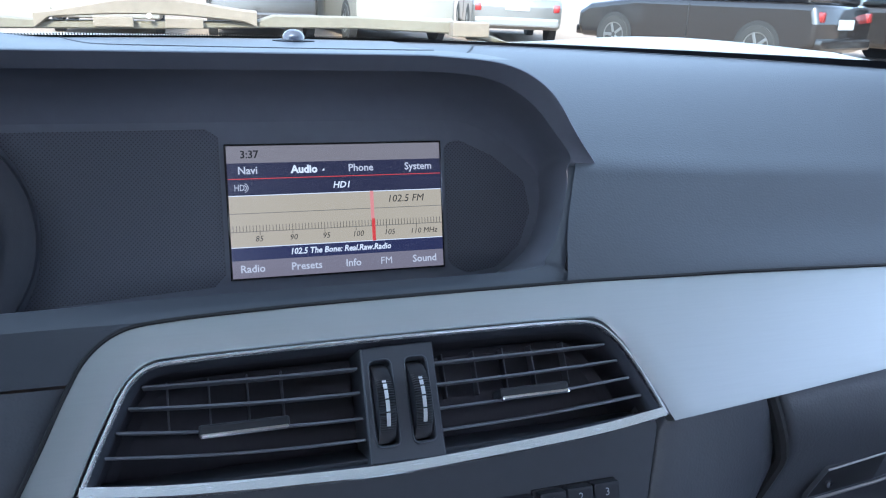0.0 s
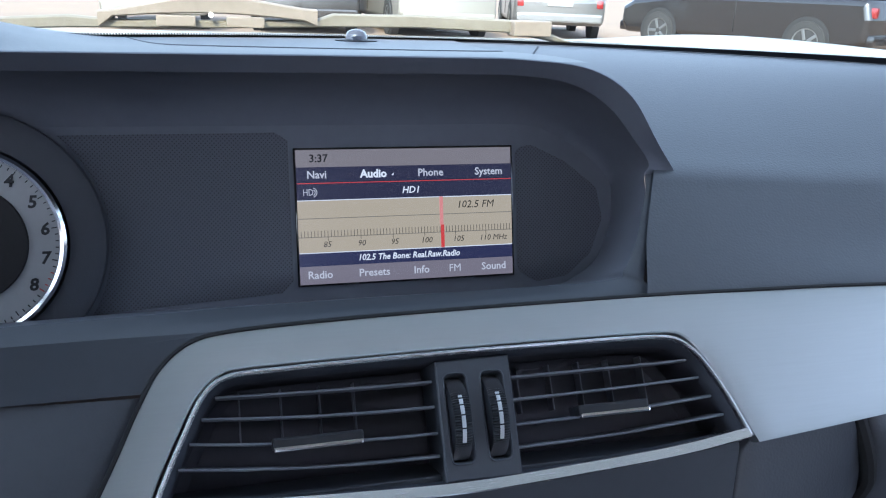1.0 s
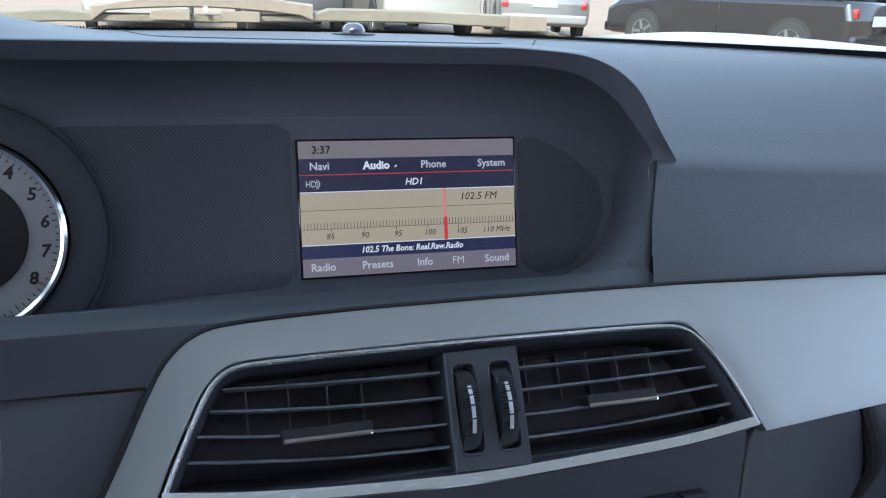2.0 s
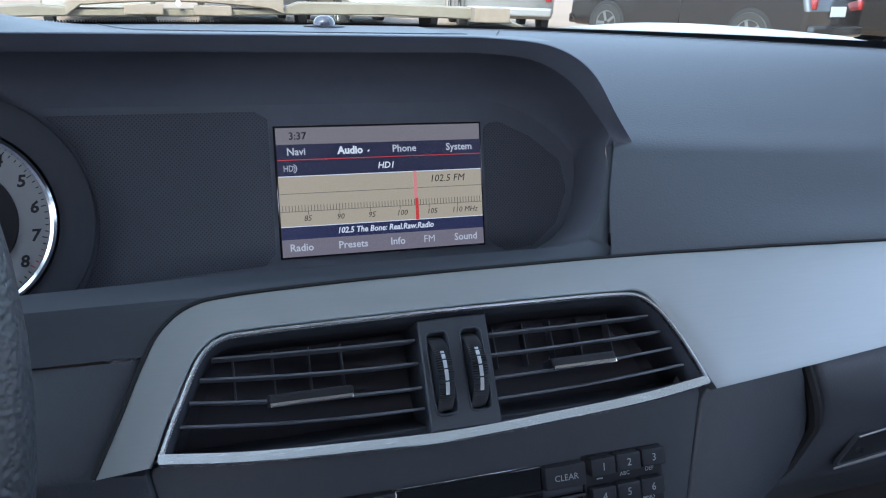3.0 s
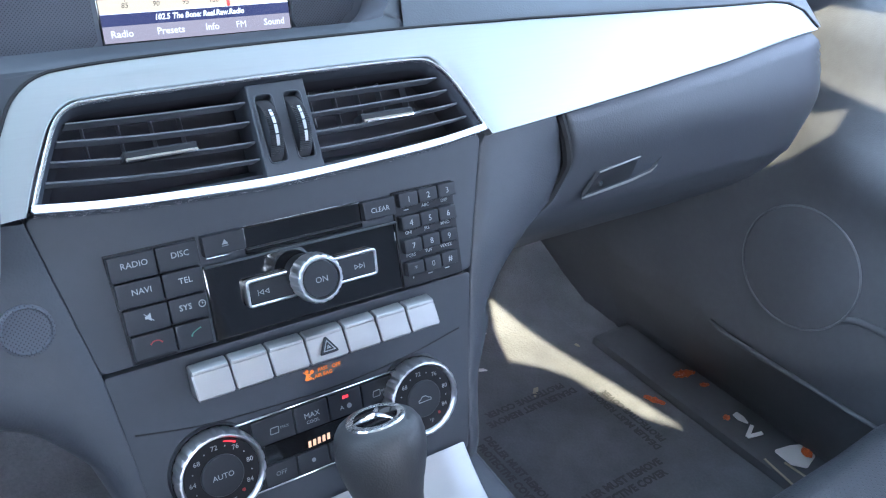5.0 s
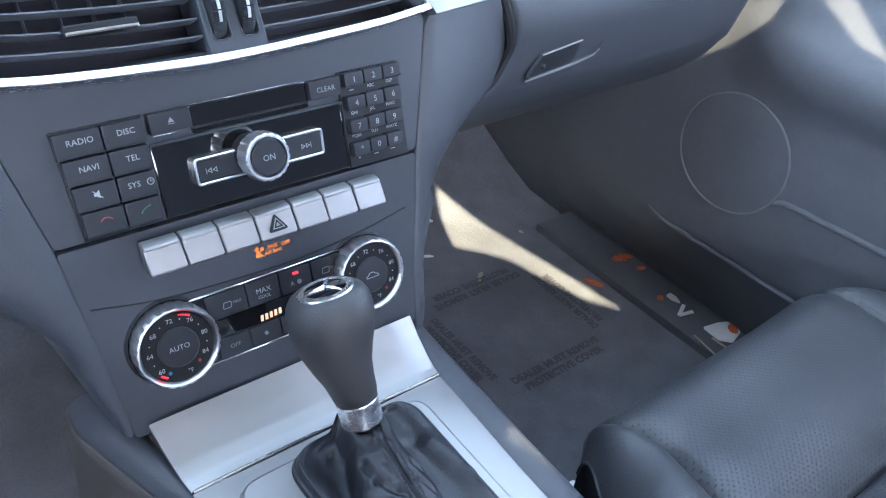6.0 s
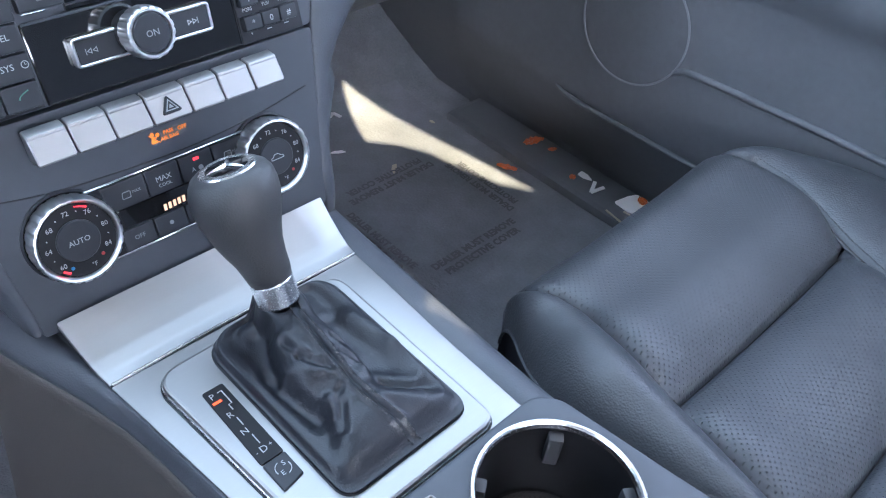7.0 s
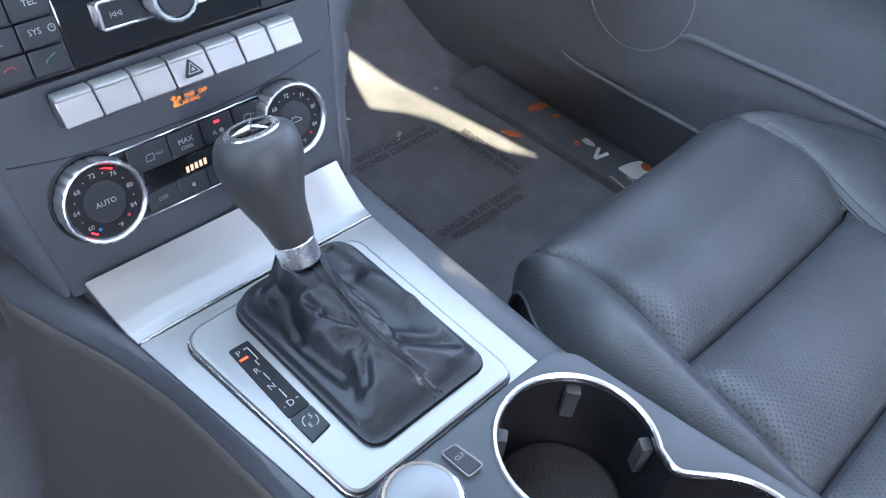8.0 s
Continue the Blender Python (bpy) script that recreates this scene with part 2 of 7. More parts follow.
def block(bm, m, u, v, w, bevel=0.0, steps=2):
    flat = bm.faces.layers.int.get("flat") or bm.faces.layers.int.new("flat")
    vs = [bm.verts.new(m @ Vector((a, b, c))) for c in w for b in v for a in u]
    fs = [(0, 2, 3, 1), (4, 5, 7, 6), (0, 1, 5, 4), (2, 6, 7, 3), (0, 4, 6, 2), (1, 3, 7, 5)]
    faces = [bm.faces.new([vs[i] for i in f]) for f in fs]
    if bevel > 0:
        edges = list({e for f in faces for e in f.edges})
        big = 0.5 * min(abs(u[1] - u[0]) * abs(v[1] - v[0]), abs(u[1] - u[0]) * abs(w[1] - w[0]), abs(w[1] - w[0]) * abs(v[1] - v[0]))
        bmesh.ops.bevel(bm, geom=edges, offset=bevel, segments=steps, affect="EDGES", profile=0.6)
        for f in bm.faces:
            if f.calc_area() > big:
                f[flat] = 1
    return bm


def fillet(pts, radii, steps=6):
    """A closed outline with rounded corners."""
    out = []
    n = len(pts)
    for i, p in enumerate(pts):
        r = radii[i] if isinstance(radii, (list, tuple)) else radii
        p = Vector(p)
        a, b = Vector(pts[i - 1]) - p, Vector(pts[(i + 1) % n]) - p
        if r <= 0:
            out.append(p)
            continue
        half = a.angle(b) / 2
        d = min(r / math.tan(half), 0.49 * a.length, 0.49 * b.length)
        p0, p1 = p + a.normalized() * d, p + b.normalized() * d
        for k in range(steps + 1):
            t = k / steps
            out.append((1 - t) ** 2 * p0 + 2 * t * (1 - t) * p + t * t * p1)
    return out


def inset(pts, d):
    """An outline moved inwards by d (outwards for minus), for a counter-clockwise or clockwise ring."""
    n = len(pts)
    area = sum(pts[i - 1][0] * pts[i][1] - pts[i][0] * pts[i - 1][1] for i in range(n))
    sgn = 1 if area > 0 else -1
    out = []
    for i in range(n):
        a, p, b = Vector(pts[i - 1]), Vector(pts[i]), Vector(pts[(i + 1) % n])
        e0, e1 = (p - a), (b - p)
        e0 = e0.normalized() if e0.length > 1e-9 else e1.normalized()
        e1 = e1.normalized() if e1.length > 1e-9 else e0
        n0, n1 = Vector((-e0.y, e0.x)), Vector((-e1.y, e1.x))
        nn = (n0 + n1).normalized()
        k = max(0.4, nn.dot(n0))
        out.append(p + nn * (sgn * d / k))
    return out


def rings(bm, m, loops, close=False, cap_first=False, cap_last=False, wrap=True):
    """Skin between loops of equal length; each loop a list of (u, v, w)."""
    vs = [[bm.verts.new(m @ Vector(p)) for p in loop] for loop in loops]
    k = len(loops[0])
    pairs = list(zip(vs, vs[1:])) + ([(vs[-1], vs[0])] if close else [])
    for a, b in pairs:
        for i in range(k if wrap else k - 1):
            j = (i + 1) % k
            bm.faces.new((a[i], a[j], b[j], b[i]))
    if cap_first:
        bm.faces.new(vs[0])
    if cap_last:
        bm.faces.new(vs[-1])
    return vs


def prism(bm, m, outline, w0, w1, bevel=0.0):
    """A plate of an outline, its front edge rounded off by bevel."""
    lift = lambda pts, w: [(p[0], p[1], w) for p in pts]
    loops = [lift(outline, w0)]
    if bevel > 0:
        loops += [lift(outline, w1 - bevel), lift(inset(outline, bevel * 0.3), w1 - bevel * 0.3), lift(inset(outline, bevel), w1)]
    else:
        loops.append(lift(outline, w1))
    rings(bm, m, loops, cap_first=True, cap_last=True)
    return bm


def frame_strip(bm, m, outline, width, w0, w1, bevel=0.0006):
    """A raised strip that runs round inside an outline."""
    lift = lambda d, w: [(p[0], p[1], w) for p in (inset(outline, d) if d else outline)]
    rings(bm, m, [lift(0, w0), lift(0, w1 - bevel), lift(bevel, w1), lift(width - bevel, w1), lift(width, w1 - bevel), lift(width, w0)], close=True)
    return bm


def lathe(bm, m, profile, n=40, squash=(1, 1)):
    """A turned shape about w: profile of (radius, w)."""
    loops = []
    for r, w in profile:
        loops.append([(max(r, 1e-5) * math.cos(2 * math.pi * i / n) * squash[0], max(r, 1e-5) * math.sin(2 * math.pi * i / n) * squash[1], w) for i in range(n)])
    rings(bm, m, loops, cap_first=True, cap_last=True)
    return bm


def fluted(bm, m, profile, flutes, depth, per=8):
    """A turned ring with narrow grooves round its edge: profile of (radius, w, share of the groove's depth)."""
    n = flutes * per
    groove = [1.0 if k == 0 else 0.75 if k in (1, per - 1) else 0.0 for k in range(per)]
    loops = []
    for r, w, k in profile:
        rr = [r - depth * k * groove[i % per] for i in range(n)]
        loops.append([(rr[i] * math.cos(2 * math.pi * i / n), rr[i] * math.sin(2 * math.pi * i / n), w) for i in range(n)])
    rings(bm, m, loops, cap_first=True, cap_last=True)
    return bm


def spline(pts, per=8, closed=False):
    """A smooth line through points."""
    pts = [Vector(p) for p in pts]
    out, n = [], len(pts)
    for i in range(n if closed else n - 1):
        p1, p2 = pts[i], pts[(i + 1) % n]
        p0 = pts[i - 1] if (i > 0 or closed) else p1 + (p1 - p2)
        p3 = pts[(i + 2) % n] if (i + 2 < n or closed) else p2 + (p2 - p1)
        for k in range(per):
            t = k / per
            out.append(0.5 * ((2 * p1) + (p2 - p0) * t + (2 * p0 - 5 * p1 + 4 * p2 - p3) * t * t + (3 * p1 - p0 - 3 * p2 + p3) * t ** 3))
    if not closed:
        out.append(pts[-1])
    return out


def tube(bm, pts, r, n=8, closed=False):
    """A round cord along world points."""
    pts = [Vector(p) for p in pts]
    loops = []
    k = len(pts)
    side = None
    for i, p in enumerate(pts):
        a = pts[i - 1] if (i > 0 or closed) else p
        b = pts[(i + 1) % k] if (i + 1 < k or closed) else p
        d = (b - a).normalized()
        if side is None:
            side = d.orthogonal().normalized()
        side = (side - d * side.dot(d)).normalized()
        up = d.cross(side)
        rr = r[i] if isinstance(r, (list, tuple)) else r
        loops.append([p + side * (rr * math.cos(2 * math.pi * j / n)) + up * (rr * math.sin(2 * math.pi * j / n)) for j in range(n)])
    rings(bm, FLAT, loops, close=closed, cap_first=not closed, cap_last=not closed)
    return bm


def sheet(bm, rows):
    """A skin over a grid of world points."""
    rings(bm, FLAT, rows, wrap=False)
    return bm


def smooth(a, b, x):
    t = min(1, max(0, (x - a) / (b - a)))
    return t * t * (3 - 2 * t)


def table(x, pts):
    """Straight steps through (x, value) pairs."""
    if x <= pts[0][0]:
        return pts[0][1]
    for (x0, v0), (x1, v1) in zip(pts, pts[1:]):
        if x <= x1:
            return v0 + (v1 - v0) * (x - x0) / (x1 - x0)
    return pts[-1][1]


def lettering(text, size, m, mat, parent, w=0.0, at=(0, 0), align="CENTER", slant=0.0, name="lettering", wide=1.0, bold=0.0):
    """Words of the built-in font, laid flat in the frame m."""
    cu = bpy.data.curves.new(name, "FONT")
    cu.body, cu.size, cu.align_x, cu.align_y, cu.shear, cu.resolution_u, cu.offset = text, size, align, "CENTER", slant, 2, bold
    ob = bpy.data.objects.new(name, cu)
    scene.collection.objects.link(ob)
    bpy.context.view_layer.update()
    me = bpy.data.meshes.new_from_object(ob)
    bpy.data.objects.remove(ob)
    bpy.data.curves.remove(cu)
    me.transform(Matrix.Diagonal((wide, 1, 1, 1)))
    me.transform(Matrix.Translation(-BASES[parent]) @ m @ Matrix.Translation((at[0], at[1], w)))
    me.materials.clear()
    me.materials.append(mat)
    ob = new(name, me)
    ob.parent = parent
    BASES[ob] = BASES[parent]
    return ob


def bar(m, u, v, w, mat, parent, name="mark", thick=0.0002):
    return part(name, block(bmesh.new(), m, u, v, (w, w + thick)), mat, parent)

# ---- frames of the fitted faces ----
VENT = slope(0.2998, 0.9085, 0.69)       # face with the air vents and the metal trim
STACK = slope(0.2917, 0.8824, 0.365)     # face with radio and climate controls
SCREEN = slope(0.4443, 0.9916, 0.261)    # back of the display pod
SZ = math.sqrt(1 + 0.365 ** 2)
PZ = math.sqrt(1 + 0.261 ** 2)


def sv(z):
    return (z - 0.8824) * SZ


# ---- dashboard ----
dash = thing("dashboard", (0, 0.45, 0.86), "dark blue-grey soft plastic dashboard under the windscreen", "dashboard")


def glass_line(x):
    """How far ahead the windscreen meets the dashboard."""
    return max(0.45, 0.668 - 0.80 * (x - 0.04) ** 2)


def pad_line(x):
    """Side view of the passenger's part, from the windscreen down to the metal trim."""
    g = glass_line(x)
    crease_z = table(x, [(0.1, 1.026), (0.25, 1.018), (0.37, 1.0145), (0.7, 1.008)])
    top = table(x, [(-0.1, 1.0745), (0.2, 1.0735), (0.45, 1.071), (0.7, 1.066)])
    trim_z = table(x, [(0.0, 0.9725), (0.3, 0.969), (0.49, 0.9660), (0.508, 0.9640), (0.520, 0.9608), (0.541, 0.9500), (0.552, 0.9425), (0.60, 0.935)])
    trim_y = 0.3015 + 0.69 * (trim_z - 0.9085)
    rise = lambda u: (0.402 + (g - 0.402) * u, crease_z + (top - crease_z) * (1 - (1 - u) ** 2.0))
    return [(g + 0.05, top - 0.03), (g + 0.004, top - 0.002), rise(1.0), rise(0.84), rise(0.68), rise(0.52), rise(0.36), rise(0.20), rise(0.08), (0.402, crease_z), (0.392, crease_z - 0.009), (0.370, crease_z - 0.030), (trim_y + 0.0050, trim_z + 0.004), (trim_y, trim_z - 0.0010)]




def pad_start(z, y):
    """Where the passenger's pad begins beside the display pod."""
    return table(z, [(0.9695, 0.1052), (1.0221, 0.1362), (1.030, 0.1375), (1.044, 0.1300), (1.059, 0.1120), (1.068, 0.088), (1.0725, 0.055)])


count = len(spline([(p[0], p[1]) for p in pad_line(0.3)], 4))
rows = []
for i in range(61):
    t = (i / 60) ** 1.25
    line = []
    for j in range(count):
        y, z = spline([(p[0], p[1]) for p in pad_line(0.3)], 4)[j]
        x = pad_start(z, y)
        x += (0.598 - x) * t
        y, z = spline([(p[0], p[1]) for p in pad_line(max(x, 0.1))], 4)[j]
        end = smooth(0.545, 0.600, x) ** 2
        line.append((x, y + 0.05 * end, z - 0.004 * end))
    rows.append(line)
part("passenger_pad", sheet(bmesh.new(), rows), DASH, dash, "grained soft pad over the passenger airbag", 60)

# top of the dashboard with the raised hump over the instruments
rows = []
for i in range(61):
    x = -0.72 + (0.09 + 0.72) * i / 60
    g = glass_line(x)
    line = []
    for k in range(13):
        y = 0.409 + (g + 0.02 - 0.409) * k / 12
        hump = 0.024 * smooth(-0.165, -0.30, x) * smooth(0.41, 0.50, y) * (1 - 0.6 * smooth(0.55, 0.68, y))
        line.append((x, y, 1.0835 - 0.0085 * smooth(0.41, 0.62, y) + hump))
    line.append((x, g + 0.05, 1.04))
    rows.append(line)
part("top_panel", sheet(bmesh.new(), rows), DASH, dash, "smooth dashboard top with a raised hump", 60)

# joint round the inset middle of the dashboard top
def top_z(x, y):
    a = 1.0835 - 0.0085 * smooth(0.41, 0.62, y)
    u = (y - 0.402) / (glass_line(x) - 0.402)
    b = 1.026 + 0.0485 * (1 - (1 - u) ** 2)
    return a + (b - a) * smooth(0.085, 0.105, x)


joint = spline([(-0.168, 0.645), (-0.152, 0.600), (-0.137, 0.563), (-0.115, 0.545), (-0.05, 0.530), (0.0356, 0.524), (0.072, 0.532), (0.098, 0.550), (0.122, 0.580), (0.143, 0.620), (0.155, 0.645)], 6)
part("top_joint", tube(bmesh.new(), [(q.x, q.y, top_z(q.x, q.y) + 0.0001) for q in joint], 0.0006, 6), GRILLE_PLAIN, dash, "thin joint round the inset panel")

# display pod: brow, recess walls and lower lip
LIP = [(-0.45, 0.400, 1.075), (-0.20, 0.403, 1.0768), (0.0, 0.405, 1.0770), (0.05, 0.405, 1.0765), (0.080, 0.405, 1.0722), (0.103, 0.405, 1.0600),
       (0.119, 0.404, 1.0430), (0.1300, 0.403, 1.0290), (0.1285, 0.4030, 1.0215), (0.1258, 0.3957, 1.0138), (0.1195, 0.3860, 1.0035), (0.1120, 0.3750, 0.9920),
       (0.1005, 0.3640, 0.9800), (0.0870, 0.3600, 0.9755), (0.0, 0.3597, 0.9747), (-0.10, 0.358, 0.9747), (-0.175, 0.355, 0.974), (-0.45, 0.35, 0.97)]
BACK = [(-0.45, 1.042), (-0.20, 1.042), (0.0, 1.042), (0.058, 1.042), (0.082, 1.040), (0.104, 1.030), (0.121, 1.018), (0.130, 1.007), (0.1315, 0.999),
        (0.131, 0.988), (0.128, 0.975), (0.120, 0.960), (0.105, 0.950), (0.085, 0.9455), (0.0, 0.9455), (-0.10, 0.9455), (-0.175, 0.945), (-0.45, 0.94)]


def back_y(z):
    return 0.4443 + 0.261 * (z - 0.9916)


lip = spline(LIP, 6)
back = [Vector((p.x, back_y(p.y), p.y)) for p in spline([(x, z) for x, z in BACK], 6)]
rows = []
for k in range(13):
    a = 0.5 * math.pi * k / 12
    deep, turn_in = math.sin(a), 1 - math.cos(a)
    line = []
    for p, q in zip(lip, back):
        up = smooth(1.005, 1.04, p.z)
        ty, tz = k / 12 + (deep - k / 12) * up, k / 12 + (turn_in - k / 12) * up
        line.append(Vector((p.x + (q.x - p.x) * tz, p.y + (q.y - p.y) * ty, p.z + (q.z - p.z) * tz)))
    rows.append(line)
part("pod_recess", sheet(bmesh.new(), rows), POD, dash, "dark recess walls round the display", 60)

bm = bmesh.new()
bm.faces.new([bm.verts.new(p) for p in back])
part("pod_back", bm, POD, dash)

# the rounded edge of the brow
OUT = [(-0.45, 1.0845), (-0.20, 1.0860), (0.0, 1.0862), (0.05, 1.0856), (0.0870, 1.0812), (0.1125, 1.0672), (0.1315, 1.0415), (0.1492, 1.0214), (0.1378, 1.0190)]
edge = lip[:49]
rim = [Vector((q.x, p.y - 0.0075 * smooth(1.022, 1.045, q.y), q.y)) for q, p in zip(spline(OUT, 6), edge)]
bm = bmesh.new()
out = []
for p, o in zip(edge, rim):
    n_out = (o - p).normalized()
    out.append([p] + [p.lerp(o, f) + Vector((0, dy, 0)) for f, dy in ((0.30, 0.0), (0.62, 0.0), (0.84, -0.0001), (0.95, 0.0))] + [o + Vector((0, 0.0008, 0)), o + Vector((0, 0.0022, 0)) + n_out * 0.0002, o + Vector((0, 0.007, 0)) - n_out * 0.0006, o + Vector((0, 0.016, 0)) - n_out * 0.006])
sheet(bm, out)
part("pod_brow", bm, POD, dash, "rounded brow above the display", 60)

# lower lip between recess and metal trim, and the strip up the side of the pod
SEAM = [(0.1367, 0.4036, 1.0221), (0.1335, 0.3975, 1.0160), (0.1265, 0.3860, 1.0045), (0.1165, 0.3695, 0.9880), (0.1090, 0.3575, 0.9765), (0.1048, 0.3504, 0.9700), (0.0, 0.3445, 0.9722), (-0.10, 0.3425, 0.9700), (-0.175, 0.3400, 0.9665), (-0.45, 0.335, 0.96)]
seam, inner = spline(SEAM, 8), spline(LIP[8:], 8)
rows = []
for a, b in zip(seam, inner):
    mid = a.lerp(b, 0.5) + Vector((0, -0.0006, 0.0010))
    rows.append([a + Vector((-0.001, 0.004, -0.006)), a, a.lerp(b, 0.12) + Vector((0, 0, 0.0009)), mid, b + Vector((0, -0.0003, 0.0005)), b])
part("pod_lip", sheet(bmesh.new(), rows), DASH_SMOOTH, dash, "satin lip below the display", 60)

# punched speaker grilles either side of the display
arc = []
for k in range(15):
    a = radians(-32 + 79 * k / 14)
    arc.append((-0.2374 + 0.0744 * math.cos(a), (0.984 - 0.9916) * PZ + 0.0744 * math.sin(a) * 1.02))
outline = [(-0.0745, (0.9505 - 0.9916) * PZ), (-0.0675, (0.957 - 0.9916) * PZ), (-0.0675, (1.034 - 0.9916) * PZ), (-0.075, (1.0385 - 0.9916) * PZ)] + [p for p in reversed(arc)]
part("speaker_grille", prism(bmesh.new(), SCREEN, outline, 0.0, 0.0006, 0.0004), GRILLE, dash, "finely punched black grille")
outline = [(0.0675, (0.956 - 0.9916) * PZ), (0.080, (0.9485 - 0.9916) * PZ), (0.100, (0.951 - 0.9916) * PZ), (0.1165, (0.964 - 0.9916) * PZ), (0.125, (0.985 - 0.9916) * PZ), (0.121, (1.004 - 0.9916) * PZ), (0.100, (1.020 - 0.9916) * PZ), (0.078, (1.030 - 0.9916) * PZ), (0.0675, (1.028 - 0.9916) * PZ)]
part("speaker_grille", prism(bmesh.new(), SCREEN, fillet(outline, 0.008, 4), 0.0, 0.0006, 0.0004), GRILLE, dash, "finely punched black grille")

# driver's side: face beside the trim, the knee panel below it and the column side of the centre
rows = []
for i in range(41):
    x = -0.10 - 0.60 * i / 40
    line = [(-0.104, 0.3428, 0.9702), (-0.1215, 0.3400, 0.9665), (-0.1320, 0.3362, 0.9600), (-0.1395, 0.3290, 0.9496), (-0.1400, 0.3325, 0.9484)]
    rows.append([Vector((p[0] + (x + 0.10) * 1.0, p[1], p[2])) + Vector((0, -0.012 * smooth(0.14, 0.45, -x), 0)) for p in line])
part("driver_face", sheet(bmesh.new(), rows), DASH_SMOOTH, dash, "plain face below the instruments", 60)


def left_edge(z):
    return table(z, [(0.36, -0.112), (0.68, -0.112), (0.71, -0.1085), (0.8225, -0.1232), (0.905, -0.1425), (0.9068, -0.1430), (0.9078, -0.1632), (0.928, -0.1518), (0.946, -0.1418), (0.958, -0.1338)])


def right_edge(z):
    return table(z, [(0.36, 0.106), (0.68, 0.106), (0.71, 0.1045), (0.8196, 0.1246), (0.906, 0.1470), (0.9075, 0.1570), (0.93, 0.160)])


def stack_y(z):
    return 0.2917 + 0.365 * (z - 0.8824) + 0.006


def left_out(z):
    return table(z, [(0.70, -0.116), (0.705, -0.120), (0.735, -0.130), (0.76, -0.139), (0.79, -0.175), (0.82, -0.27), (0.88, -0.30), (0.948, -0.32)])


rows = []
for k in range(40):
    z = 0.9482 - 0.0402 * k / 9 if k < 10 else 0.906 - (0.906 - 0.7015) * (k - 10) / 29
    e, o = left_edge(z), left_out(z)
    y0 = stack_y(z) if z < 0.88 else table(z, [(0.88, stack_y(0.88)), (0.907, 0.3010), (0.9482, 0.3284)])
    if z < 0.70:
        y0 = table(z, [(0.37, 0.24), (0.70, stack_y(0.70))])
    line = [(e + 0.012, y0 + 0.014, z), (e - 0.0002, y0 + 0.010, z), (e - 0.0002, y0 + 0.0012, z), (e - 0.0016, y0, z)]
    for j in range(1, 9):
        t = j / 8
        line.append((e - 0.003 + (o - e) * t, y0 + 0.004 * t + 0.05 * t ** 3, z))
    line.append((o - 0.01, y0 + 0.12, z))
    line.append((o - 0.01, y0 + 0.4, z))
    rows.append(line)
part("centre_side", sheet(bmesh.new(), rows), DASH, dash, "driver's side of the centre stack", 60)
rows = []
for k in range(20):
    x = -0.28 - 0.44 * k / 19
    rows.append([(x, 0.318, 0.948), (x, 0.312, 0.92), (x, 0.315, 0.86), (x, 0.34, 0.78), (x, 0.42, 0.70), (x, 0.6, 0.62)])
part("knee_panel", sheet(bmesh.new(), rows), DASH, dash, "grained knee panel on the driver's side", 60)


def right_out(z):
    return table(z, [(0.36, 0.128), (0.62, 0.126), (0.70, 0.126), (0.74, 0.130), (0.775, 0.150), (0.80, 0.178), (0.833, 0.2225), (0.865, 0.2325), (0.908, 0.2195), (0.93, 0.212)])


rows = []
for k in range(44):
    z = 0.925 - (0.925 - 0.37) * k / 43
    e, o = right_edge(z), right_out(z)
    y0 = stack_y(z) if z > 0.70 else table(z, [(0.37, 0.26), (0.70, stack_y(0.70))])
    yo = max(y0 + 0.004, 0.310 if z > 0.78 else y0 + 0.02)
    line = [(e - 0.012, y0 + 0.014, z), (e + 0.0002, y0 + 0.010, z), (e + 0.0002, y0 + 0.0012, z), (e + 0.0016, y0, z)]
    for j in range(1, 9):
        t = j / 8
        line.append((e + 0.003 + (o - e - 0.003) * t, y0 + (yo - y0) * t * t, z))
    line += [(o + 0.002, yo + 0.006, z), (o + 0.001, yo + 0.02, z), (o - 0.012, yo + 0.40, z)]
    rows.append(line)
part("centre_side", sheet(bmesh.new(), rows), DASH, dash, "passenger's side of the centre stack", 60)

# round interior sensor grille beside the stack
gm = Matrix.Translation((-0.1530, 0.2850, 0.8545)) @ Matrix.Rotation(radians(-22), 4, "X") @ Matrix.Rotation(radians(90), 4, "X")
sensor = part("sensor_grille", lathe(bmesh.new(), gm, [(0.0135, -0.004), (0.0135, 0.0022), (0.0120, 0.0030), (0.0112, 0.0014), (0.0, 0.0016)], 36), GRILLE, dash, "round black sensor grille")

# ---- metal trim ----
trim = thing("metal_trim", (0.15, 0.34, 0.90), "brushed aluminium trim strip across the dashboard", "trim strip")
# centre arch of the trim
ACROSS = (0.0, 0.035, 0.25, 0.5, 0.75, 0.965, 1.0)
outer_c = spline([(-0.1640, -0.0005), (-0.1525, 0.0235), (-0.1425, 0.0455), (-0.1335, 0.0610), (-0.1200, 0.0712), (-0.100, 0.0747), (-0.05, 0.0767), (0.0, 0.0774), (0.05, 0.0777), (0.104, 0.0778), (0.135, 0.0775), (0.165, 0.0770)], 6)
inner_c = spline([(-0.1408, 0.0012), (-0.1347, 0.0165), (-0.1272, 0.0325), (-0.1192, 0.0472), (-0.1092, 0.0560), (-0.0960, 0.0580), (-0.05, 0.0588), (0.0, 0.0592), (0.05, 0.0592), (0.1000, 0.0586), (0.1185, 0.0565), (0.1305, 0.0435)], 6)
bm = bmesh.new()
rows = []
